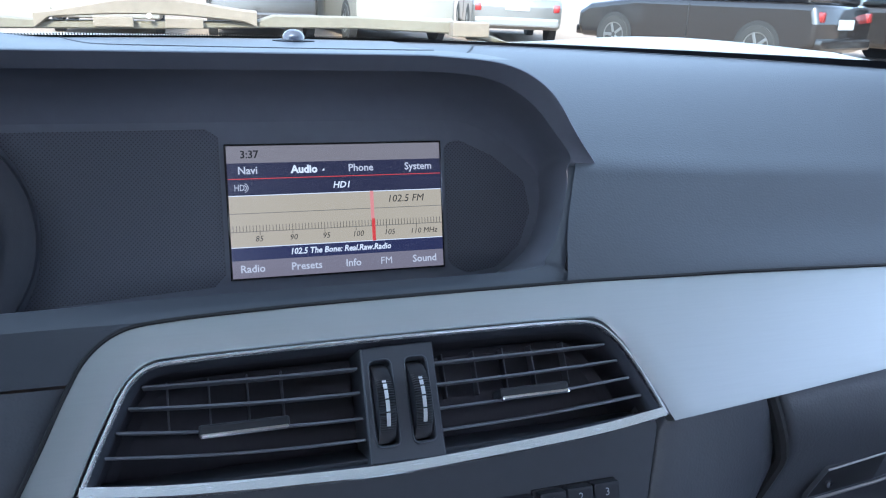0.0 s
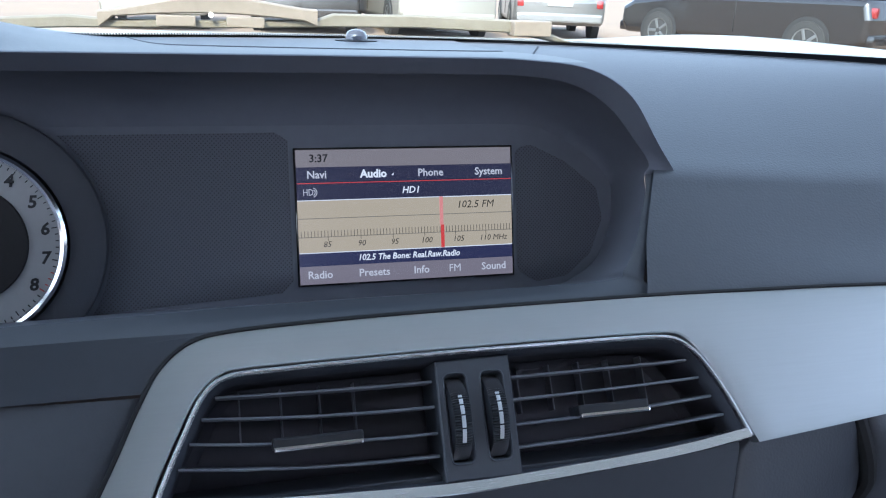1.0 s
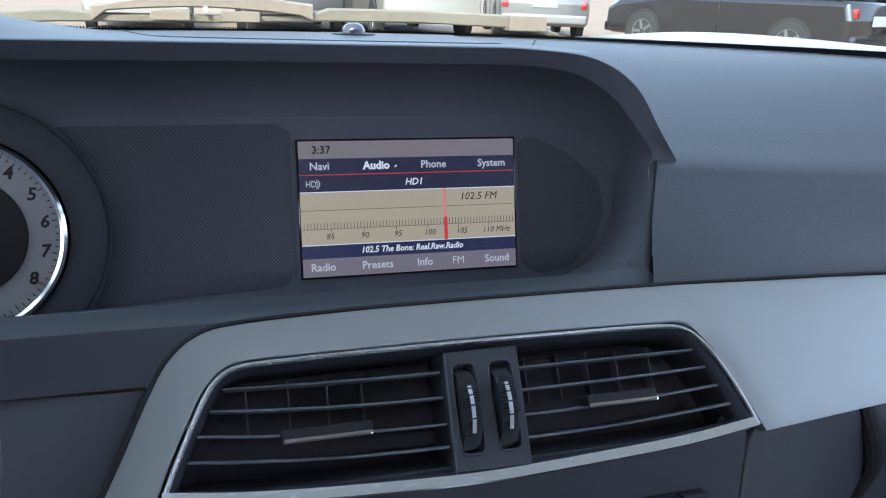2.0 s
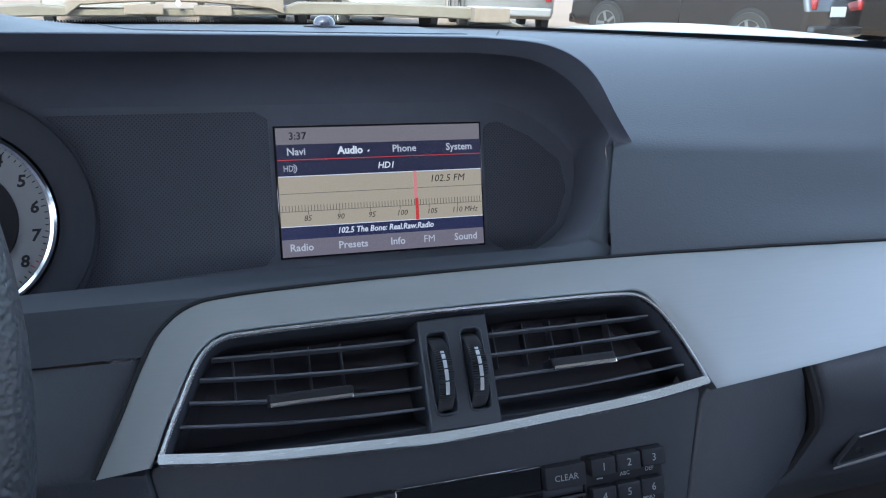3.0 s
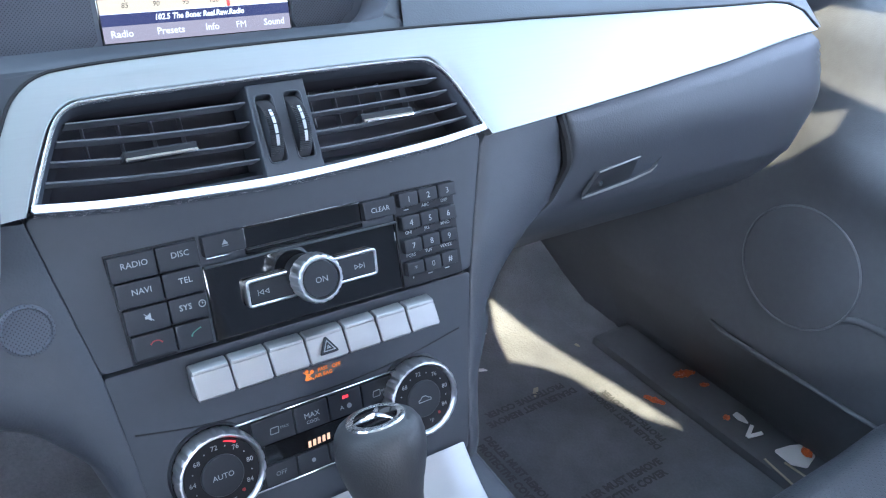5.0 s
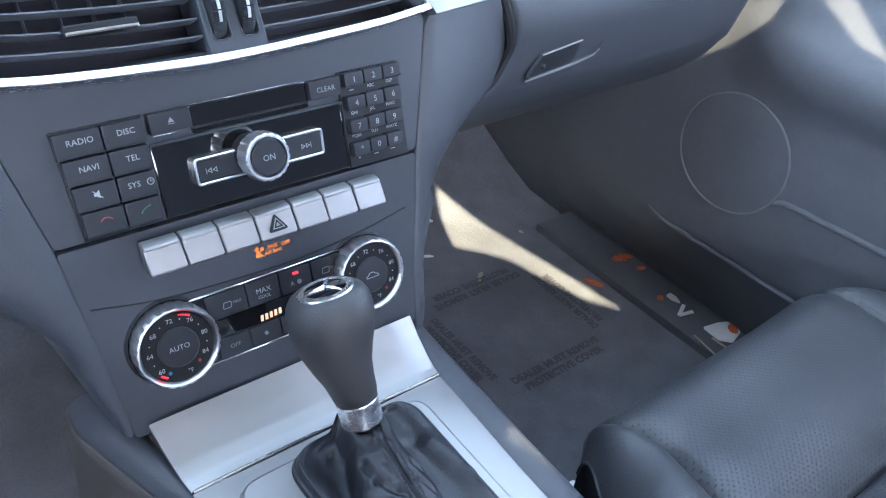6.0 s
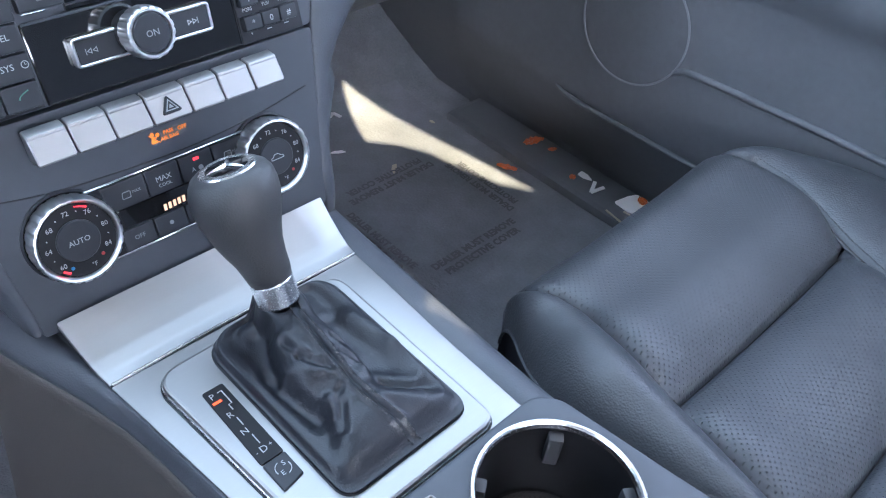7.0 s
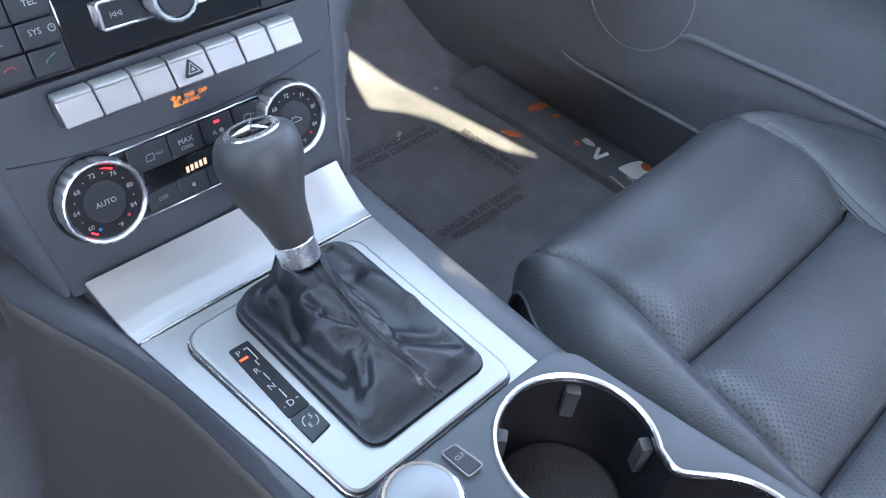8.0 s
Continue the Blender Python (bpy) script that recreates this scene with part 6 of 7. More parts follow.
rows = []
for i in range(49):
    y = 0.62 - 1.35 * i / 48
    rows.append([(door_x(y, z), y, z) for z in [0.36 + 0.605 * k / 60 for k in range(61)]] + [(0.74, y, 0.968)])
part("inner_panel", sheet(bmesh.new(), rows), DOOR, door, "grained dark door panel", 60)
DM = Matrix(((0, 0, -1, 0.6595), (-1, 0, 0, 0.3230), (0, 1, 0, 0.6470), (0, 0, 0, 1)))
spk = part("speaker", lathe(bmesh.new(), DM, [(0.0768, -0.004), (0.0766, 0.0006), (0.0758, 0.0016), (0.0750, 0.0008), (0.0740, 0.0012), (0.060, 0.0024), (0.0, 0.0036)], 72), DOOR, door, "round speaker cover")
part("speaker_ring", tube(bmesh.new(), [DM @ Vector((0.0764 * math.cos(2 * math.pi * k / 96), 0.0764 * math.sin(2 * math.pi * k / 96), 0.0012)) for k in range(96)], 0.0013, 8, True), RING_GREY, spk, "thin satin ring")
part("pocket_edge", tube(bmesh.new(), spline([(0.664, 0.262, 0.606), (0.6605, 0.245, 0.618), (0.660, 0.2272, 0.6225), (0.660, 0.1555, 0.6267), (0.660, 0.0, 0.632), (0.660, -0.5, 0.635)], 8), 0.0046, 10), DOOR, door, "rolled edge of the door pocket")
part("sill_strip", block(bmesh.new(), FLAT, (0.640, 0.735), (-0.6, 0.60), (0.355, 0.381), 0.010), DOOR, door, "plastic sill strip")

part("pocket_foot", tube(bmesh.new(), spline([(0.6660, 0.420, 0.512), (0.6640, 0.395, 0.506), (0.6625, 0.338, 0.5054), (0.6622, 0.171, 0.508), (0.6622, -0.5, 0.515)], 8), 0.0036, 10), DOOR, door, "rolled lower edge of the door pocket")
rows = [[(door_x(0.6, z) + 0.003 - 0.012 * smooth(0.62, 1.0, y), y, z) for z in [0.36 + 0.56 * k / 12 for k in range(13)]] for y in [0.60 + 0.45 * i / 12 for i in range(13)]]
part("kick_panel", sheet(bmesh.new(), rows), DOOR, dash, "plain dark kick panel at the end of the footwell", 60)

# scraps on the sill: the white and orange ones stand for sunlit spots
def scrap(name, at, size, mat, label, turn=0.0, tilt=0.0, category="scrap"):
    m = Matrix.Translation(at) @ Matrix.Rotation(radians(turn), 4, "Z") @ Matrix.Rotation(radians(tilt), 4, "X")
    bm = bmesh.new()
    a, b = size
    shape = [(-a, -b), (a * 0.2, -b * 0.8), (a, -b * 0.1), (a * 0.5, b * 0.9), (-a * 0.3, b * 0.4)]
    prism(bm, m, fillet(shape, b * 0.25, 3), 0.0, 0.0012, 0.0003)
    return whole(name, bm, mat, label, category)


def clip(name, at, mat, label, turn):
    """A bent strip: two short arms that meet at a point."""
    m = Matrix.Translation(at) @ Matrix.Rotation(radians(turn), 4, "Z")
    bm = bmesh.new()
    for way in (-1, 1):
        arm_m = m @ Matrix.Rotation(radians(24 * way), 4, "Z") @ Matrix.Rotation(radians(14), 4, "X")
        block(bm, arm_m, (-0.0028, 0.0028), (0.0, 0.022), (0.0, 0.0022), 0.0006)
    return whole(name, bm, mat, label, "scrap")


def foil(at, size, label, turn, seed):
    """A crumpled orange piece, standing for a sunlit spot: a small sheet bent at random."""
    m = Matrix.Translation(at) @ Matrix.Rotation(radians(turn), 4, "Z")
    bm = bmesh.new()
    rows = []
    for i in range(9):
        u = -1 + i / 4
        taper = 1 - 0.55 * abs(u) ** 1.5
        rows.append([m @ Vector((size[0] * u, size[1] * taper * (-1 + k / 3), 0.0008 + size[1] * abs(0.9 * noise.noise(Vector((u * 2.1 + seed, k * 0.8, seed)))))) for k in range(7)])
    sheet(bm, rows)
    solid = bmesh.ops.extrude_face_region(bm, geom=list(bm.faces))
    bmesh.ops.translate(bm, verts=[g for g in solid["geom"] if isinstance(g, bmesh.types.BMVert)], vec=(0, 0, 0.0005))
    return whole("orange_sun_bit", bm, ORANGE_SCRAP, label, "scrap", sharp=20)


foil((0.692, 0.456, 0.3810), (0.018, 0.0085), "crumpled orange scrap on the door sill, standing for a sunlit spot", -12, 1.3)
foil((0.6997, 0.4235, 0.3810), (0.007, 0.005), "tiny orange scrap on the door sill, standing for a sunlit spot", -25, 4.1)
foil((0.620, 0.445, 0.3690), (0.016, 0.006), "narrow orange scrap on the floor mat, standing for a sunlit spot", -62, 7.7)
foil((0.6694, 0.359, 0.3810), (0.006, 0.005), "small orange scrap beside a white one, standing for a sunlit spot", 30, 2.9)
foil((0.704, 0.2560, 0.3830), (0.009, 0.007), "small orange scrap lying on a white piece, standing for a sunlit spot", 60, 5.3)
scrap("plastic_scrap", (0.686, 0.3494, 0.3812), (0.013, 0.009), WHITE_SCRAP, "small white scrap on the door sill, standing for a sunlit spot", 60)
clip("plastic_clip", (0.6626, 0.3185, 0.3812), WHITE_SCRAP, "white forked scrap on the door sill, standing for a sunlit spot", -90)
bm = bmesh.new()
prism(bm, level(0.3812), fillet([(0.6720, 0.2840), (0.7000, 0.2785), (0.7150, 0.2720), (0.7140, 0.2480), (0.6836, 0.2400), (0.6700, 0.2550)], 0.005, 4), 0.0, 0.0016, 0.0004)
whole("plastic_piece", bm, WHITE_SCRAP, "white scrap under an orange one on the sill, standing for a sunlit spot", "scrap")
for a, b, label in (((0.648, 0.2800), (0.6400, 0.2280), "thin pale plastic strap lying beside the mat"), ((0.6660, 0.2620), (0.6680, 0.2280), "short thin pale strap beside the white piece")):
    bm = bmesh.new()
    along_it = (Vector(b) - Vector(a)).length
    turn_m = Matrix.Translation((*a, 0.3812)) @ Matrix.Rotation(math.atan2(b[1] - a[1], b[0] - a[0]), 4, "Z")
    block(bm, turn_m, (0.0, along_it), (-0.0016, 0.0016), (0.0, 0.0014), 0.0004)
    whole("plastic_strap", bm, PAPER, label, "strap")
clip("plastic_clip", (0.494, 0.706, 0.3745), WHITE_SCRAP, "bright plastic clip on the far end of the mat", 150)
scrap("plastic_scrap", (0.438, 0.626, 0.3705), (0.014, 0.004), WHITE_SCRAP, "thin pale plastic scrap on the floor mat", -35)
scrap("leaf_scrap", (0.479, 0.545, 0.3705), (0.013, 0.005), PAPER, "pale dry leaf scrap on the floor mat", 30)
scrap("leaf_scrap", (0.611, 0.601, 0.3705), (0.005, 0.004), PAPER, "tiny dry leaf scrap on the floor mat", 70)

# ---- passenger seat ----
seat = thing("passenger_seat", (0.42, -0.1, 0.37), "black leather passenger seat cushion with perforated middle", "car seat")


SEAT_LEFT = [(-0.6, 0.188), (-0.16, 0.199), (-0.0356, 0.2235), (0.018, 0.2330), (0.041, 0.2375), (0.069, 0.2440), (0.085, 0.2440), (0.095, 0.2425)]
SEAT_RIGHT = [(-0.6, 0.45), (-0.085, 0.498), (-0.040, 0.514), (0.006, 0.533), (0.054, 0.549), (0.088, 0.552), (0.107, 0.540)]


def seat_side(y, side):
    if side < 0:
        return table(y, [(-0.6, 0.150), (-0.16, 0.158), (0.02, 0.1645), (0.045, 0.1692), (0.060, 0.1755), (0.075, 0.1825), (0.088, 0.1905), (0.095, 0.1955)])
    return table(y, [(-0.6, 0.700), (-0.15, 0.692), (-0.01, 0.678), (0.02, 0.670), (0.055, 0.652), (0.080, 0.634), (0.095, 0.618)])


def seat_z(x, y):
    """Top of the cushion: raised bolsters either side, a seam valley across."""
    left = table(y, SEAT_LEFT)
    right = table(y, SEAT_RIGHT)
    z = 0.626 + 0.006 * smooth(-0.05, 0.05, y) - 0.02 * smooth(0.0, -0.5, y)
    z -= 0.009 * smooth(0.0, 0.10, y) * (1 - smooth(0.22, 0.42, x))
    mid_x = (left + right) / 2
    z -= 0.010 * (1 - ((x - mid_x) / 0.18) ** 2) * smooth(0.12, 0.0, abs(x - mid_x) - 0.06)
    if x < left:
        t = min(1.0, (left - x) / (left - seat_side(y, -1)))
        z += 0.014 * math.sin(math.pi * 0.8 * t) * (1 - 0.8 * smooth(0.0, 0.095, y)) - 0.036 * t ** 3.2
    if x > right:
        t = min(1.0, (x - right) / (seat_side(y, 1) - right))
        z += 0.016 * math.sin(math.pi * 0.8 * t) * (1 - 0.7 * smooth(-0.03, 0.095, y)) - 0.036 * t ** 3.0
    for s, w, dpt in ((left, 0.0030, 0.006), (right, 0.0030, 0.006)):
        z -= dpt * math.exp(-((x - s) / w) ** 2) + 0.004 * math.exp(-(abs(x - s) / 0.010) ** 1.5)
    if left < x < right:
        cross = -0.0335 - 0.005 * (x - 0.226) / 0.28
        z -= 0.008 * math.exp(-((y - cross) / 0.0028) ** 2) + 0.014 * math.exp(-(abs(y - cross) / 0.017) ** 1.5)
        z -= 0.008 * math.exp(-((y - cross + 0.127) / 0.0028) ** 2) + 0.014 * math.exp(-(abs(y - cross + 0.127) / 0.017) ** 1.5)
        z += 0.006 * math.exp(-((y - cross - 0.055) / 0.035) ** 2) + 0.006 * math.exp(-((y - cross + 0.063) / 0.035) ** 2)
    return z


def seat_sheet(x0f, x1f, nx, ys, tail=True):
    rows = []
    for y in ys:
        a, b = x0f(y), x1f(y)
        line = []
        for i in range(nx + 1):
            x = a + (b - a) * i / nx
            d = max(0.0, x - 0.53)
            line.append((x, y - 0.16 * d - 0.7 * d * d, seat_z(x, y)))
        rows.append(line)
    return rows


left_s = lambda y: table(y, SEAT_LEFT)
right_s = lambda y: table(y, SEAT_RIGHT)
ys = [0.095 - 0.0018 * k for k in range(160)] + [-0.1912 - 0.008 * k for k in range(1, 41)]


def front_roll(row, pull_in=0.0, nose=0.0, hinge=-1):
    """Rows that round the front edge over and down; pull_in narrows the outer edge towards the seam, nose bends the seam round."""
    last, first = row[hinge][0], row[0][0]
    bend = lambda x: nose * (1.0 if pull_in else math.exp(-(x - first) / 0.05))
    out = []
    for k in range(1, 9):
        a = radians(90 * k / 8)
        out.append([(x + (pull_in * (last - x) - bend(x)) * math.sin(a), y + (0.040 - 0.22 * pull_in * abs(last - x)) * math.sin(a), z - 0.040 * (1 - math.cos(a))) for x, y, z in row])
    out.append([(x + pull_in * (last - x) - bend(x), y + 0.030, z - 0.13) for x, y, z in row])
    out.append([(x + pull_in * (last - x) - bend(x), y + 0.000, z - 0.20) for x, y, z in row])
    return list(reversed(out))


grid = seat_sheet(left_s, right_s, 60, ys)
part("seat_insert", sheet(bmesh.new(), front_roll(grid[0], 0.0, 0.016) + grid), LEATHER_PERF, seat, "perforated leather middle with a cross seam", 80)
grid = seat_sheet(lambda y: seat_side(y, -1), left_s, 30, ys)
bm = bmesh.new()
full = front_roll(grid[0], 0.80, 0.016) + grid
# outer side wall of the bolster
part("left_bolster", sheet(bm, full), LEATHER, seat, "smooth leather side bolster", 80)
part("piping", tube(bmesh.new(), [p[0] for p in full[2:]], 0.0016, 6), LEATHER, seat, "leather piping along the bolster")
# wall made of dark plastic to stand for the shade under the bolster
wall_rows = [[(p[0][0] + 0.016, p[0][1] - 0.01, min(p[0][2], 0.60) - 0.22), (p[0][0] + 0.012, p[0][1] - 0.008, p[0][2] - 0.05), (p[0][0] + 0.006, p[0][1] - 0.002, p[0][2] - 0.010), (p[0][0] + 0.0005, p[0][1], p[0][2])] for p in full]
part("side_panel", sheet(bmesh.new(), wall_rows), GRILLE_PLAIN, seat, "side panel of the cushion, dark to stand for shade below the bolster", 80)
grid = seat_sheet(right_s, lambda y: seat_side(y, 1), 26, ys)
full = front_roll(grid[0], 0.75, 0.0, 0) + grid
full = [list(p) + [(p[-1][0] + 0.004, p[-1][1], p[-1][2] - 0.02), (p[-1][0], p[-1][1], p[-1][2] - 0.2)] for p in full]
part("right_bolster", sheet(bmesh.new(), full), LEATHER, seat, "smooth leather side bolster", 80)
part("piping", tube(bmesh.new(), [p[0] for p in full[2:]], 0.0019, 6), LEATHER, seat, "leather piping along the bolster")
for edge_of in (left_s, right_s):
    part("seam_cord", tube(bmesh.new(), [(edge_of(y), y - 0.16 * max(0, edge_of(y) - 0.53), seat_z(edge_of(y), y) + 0.0010) for y in [0.09 - 0.5 * k / 60 for k in range(61)]], 0.0012, 5), RUBBER, seat)
for back_by in (0.0, 0.127):
    cross_line = [(x, -0.0335 - back_by - 0.005 * (x - 0.226) / 0.28, seat_z(x, -0.0335 - back_by - 0.005 * (x - 0.226) / 0.28) + 0.0004) for x in [0.216 + 0.294 * k / 60 for k in range(61)]]
    part("seam_cord", tube(bmesh.new(), cross_line, 0.0009, 5), RUBBER, seat)
for edge_of, off in ((left_s, -0.0042), (right_s, 0.0042)):
    bm = bmesh.new()
    for k in range(90):
        a, b = [(edge_of(y) + off, y - 0.16 * max(0, edge_of(y) + off - 0.53), seat_z(edge_of(y) + off, y) + 0.0003) for y in (0.088 - 0.0045 * k, 0.0855 - 0.0045 * k)]
        tube(bm, [a, b], 0.0005, 4)
    part("stitch_line", bm, THREAD, seat, "row of dark stitches along the seam")
# backrest out of view, added to keep the gloss panel's reflection dark
rows = []
for k in range(25):
    t = k / 24
    z = 0.60 + 0.66 * t
    half_w = 0.255 - 0.05 * smooth(0.55, 1.0, t)
    y0 = -0.50 - 0.20 * t
    rows.append([(0.42 + half_w * u, y0 + 0.055 * (1 - abs(u) ** 3) * (-0.35) + 0.045 * abs(u) ** 2.2, z) for u in [-1 + 2 * i / 20 for i in range(21)]] + [(0.42 + half_w * u, y0 - 0.13, z) for u in (1.0, 0.5, 0.0, -0.5, -1.0)])
bm = bmesh.new()
rings(bm, FLAT, rows, cap_first=True, cap_last=True)
part("backrest", bm, LEATHER, seat, "unseen leather backrest, added to darken the reflection in the radio", 60)
part("seat_base", block(bmesh.new(), FLAT, (0.20, 0.70), (-0.5, 0.08), (0.37, 0.47), 0.02), BLACK, seat, "dark seat base")
catch = thing("seat_catch", (0.225, 0.135, 0.50), "small red and white catch beside the seat", "seat catch")
part("catch_body", lathe(bmesh.new(), Matrix.Translation((0.228, 0.133, 0.512)), [(0.006, -0.012), (0.007, 0.0), (0.005, 0.006), (0, 0.007)], 20), WHITE_SCRAP, catch)
part("catch_tip", lathe(bmesh.new(), Matrix.Translation((0.226, 0.128, 0.500)), [(0.006, -0.004), (0.006, 0.005), (0, 0.006)], 16), RED_INK, catch)

# ---- steering wheel ----
wheel_ob = thing("steering_wheel", (-0.353, 0.2, 0.79), "black leather steering wheel, rim edge in view", "steering wheel")
WM = Matrix.Translation((-0.3605, 0.170, 1.015)) @ Matrix.Rotation(radians(66), 4, "X")
part("rim", tube(bmesh.new(), [WM @ Vector((0.188 * math.cos(2 * math.pi * k / 72), 0.188 * math.sin(2 * math.pi * k / 72), 0)) for k in range(72)], 0.0145, 14, True), LEATHER, wheel_ob, "leather-wrapped rim")
part("hub", lathe(bmesh.new(), WM, [(0.085, -0.03), (0.085, -0.005), (0.07, 0.012), (0.0, 0.02)], 40), DASH_SMOOTH, wheel_ob, "dark hub")
for a in (0, 180, 250, 290):
    part("spoke", block(bmesh.new(), WM @ Matrix.Rotation(radians(a), 4, "Z"), (0.07, 0.185), (-0.018, 0.018), (-0.012, 0.004), 0.006), BLACK, wheel_ob)

# ---- windscreen, scuttle, wipers, bonnet ----
def glass_pt(x, f):
    g = glass_line(x)
    return Vector((x, g + 0.016 - 0.70 * f, 1.0735 + 0.39 * f - 0.02 * f * f))


rows = [[glass_pt(-0.68 + 1.36 * i / 30, k / 10) for k in range(11)] for i in range(31)]
pane = whole("windscreen", sheet(bmesh.new(), rows), GLASS, "clear curved windscreen", "windscreen", "structure", sharp=80)
pane.visible_shadow = False
rows = [[glass_pt(-0.68 + 1.36 * i / 60, f) + Vector((0, -0.002, 0.0)) for f in (-0.01, 0.0, 0.005, 0.0080)] for i in range(61)]
bm = sheet(bmesh.new(), rows)
for i in range(640):
    x = -0.63 + 1.26 * i / 640
    p, q = glass_pt(x, 0.0080) + Vector((0, -0.002, 0)), glass_pt(x, 0.0120) + Vector((0, -0.002, 0))
    bm.faces.new([bm.verts.new(v) for v in (p, p + Vector((0.0010, 0, 0)), q + Vector((0.0010, 0, 0)), q)])
whole("windscreen_border", bm, material("black_frit", (0.005, 0.005, 0.006), 0.5, stain=(30, 0.2)), "black toothed border of the windscreen", "border", "structure", sharp=80)

rows = []
for i in range(41):
    x = -0.72 + 1.44 * i / 40
    g = glass_line(x)
    rows.append([(x, g + 0.045, 1.058), (x, g + 0.055, 1.066), (x, g + 0.075, 1.0715), (x, g + 0.11, 1.070), (x, g + 0.14, 1.062), (x, g + 0.16, 1.045), (x, g + 0.17, 1.00)])
scuttle = whole("scuttle_panel", sheet(bmesh.new(), rows), COWL, "scuttle panel below the windscreen, coloured pale to read as sunlit", "scuttle", sharp=60)

def rail(stations, y, depth):
    """A flattened rail: stations of (x, lower z, upper z)."""
    bm = bmesh.new()
    rings(bm, FLAT, [[(x, y + depth, a), (x, y + 0.002, a), (x, y, a + 0.0012), (x, y, b - 0.0015), (x, y + 0.002, b), (x, y + depth, b)] for x, a, b in stations], cap_first=True, cap_last=True)
    return bm


wiper = thing("windscreen_wiper", (-0.05, 0.757, 1.07), "parked windscreen wiper with arched cover, coloured pale to read as sunlit", "wiper")
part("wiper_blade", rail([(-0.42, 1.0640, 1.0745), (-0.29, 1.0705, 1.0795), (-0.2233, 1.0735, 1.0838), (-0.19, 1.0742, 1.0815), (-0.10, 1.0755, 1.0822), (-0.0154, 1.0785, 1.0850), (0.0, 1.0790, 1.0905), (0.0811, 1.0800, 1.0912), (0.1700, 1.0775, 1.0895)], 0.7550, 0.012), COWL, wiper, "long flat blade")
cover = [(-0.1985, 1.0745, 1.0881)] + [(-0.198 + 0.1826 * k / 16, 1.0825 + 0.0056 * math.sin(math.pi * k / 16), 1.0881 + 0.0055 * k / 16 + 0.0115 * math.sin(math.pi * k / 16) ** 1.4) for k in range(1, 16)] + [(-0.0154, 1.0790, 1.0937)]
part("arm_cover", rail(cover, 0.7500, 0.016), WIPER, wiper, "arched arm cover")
for x in (-0.1358, -0.0782):
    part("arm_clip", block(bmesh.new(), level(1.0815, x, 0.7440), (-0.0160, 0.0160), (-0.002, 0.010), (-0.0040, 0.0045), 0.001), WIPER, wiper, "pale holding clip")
part("rivet", lathe(bmesh.new(), Matrix.Translation((-0.107, 0.7480, 1.0870)) @ Matrix.Rotation(radians(90), 4, "X"), [(0.0024, -0.002), (0.0022, 0.001), (0, 0.0014)], 12), WHITE_SCRAP, wiper)
wiper_b = thing("windscreen_wiper", (0.19, 0.755, 1.07), "second parked wiper with a square end", "wiper")
part("wiper_blade", rail([(0.190, 1.0740, 1.0850), (0.215, 1.0700, 1.0770), (0.235, 1.0650, 1.0700)], 0.7580, 0.010), COWL, wiper_b, "short stub of the blade")
part("arm_end", block(bmesh.new(), level(1.0825, 0.1885, 0.7560), (-0.0190, 0.0190), (-0.012, 0.006), (-0.0070, 0.0072), 0.0015), WIPER, wiper_b, "square end piece")

rows = []
for i in range(41):
    x = -0.85 + 1.70 * i / 40
    g = glass_line(x)
    line = []
    for k in range(25):
        y = g + 0.15 + (2.0 - g) * k / 24
        bulge_z = 0.020 * math.exp(-((abs(x) - 0.66) / 0.10) ** 2) * smooth(0.62, 0.80, y) * (1 - smooth(1.1, 1.7, y))
        z = 1.045 - 0.05 * smooth(0.9, 2.2, y) - 0.15 * smooth(0.72, 0.86, abs(x)) - 0.25 * smooth(1.7, 2.2, y) + bulge_z
        line.append((x, y, z))
    rows.append(line)
whole("bonnet", sheet(bmesh.new(), rows), PAINT_WHITE, "pale painted bonnet in full sun", "bonnet", sharp=60)

# ---- parking lot ----
GZ = 0.07
bm = bmesh.new()
size = 400
grid = [[(x, y, GZ) for y in (-size, -40, -8, 0, 8, 20, 40, size)] for x in (-size, -40, -8, 0, 8, 20, 40, size)]
whole("ground", sheet(bm, grid), GROUND, "sunlit pale concrete parking lot", "ground", "structure")


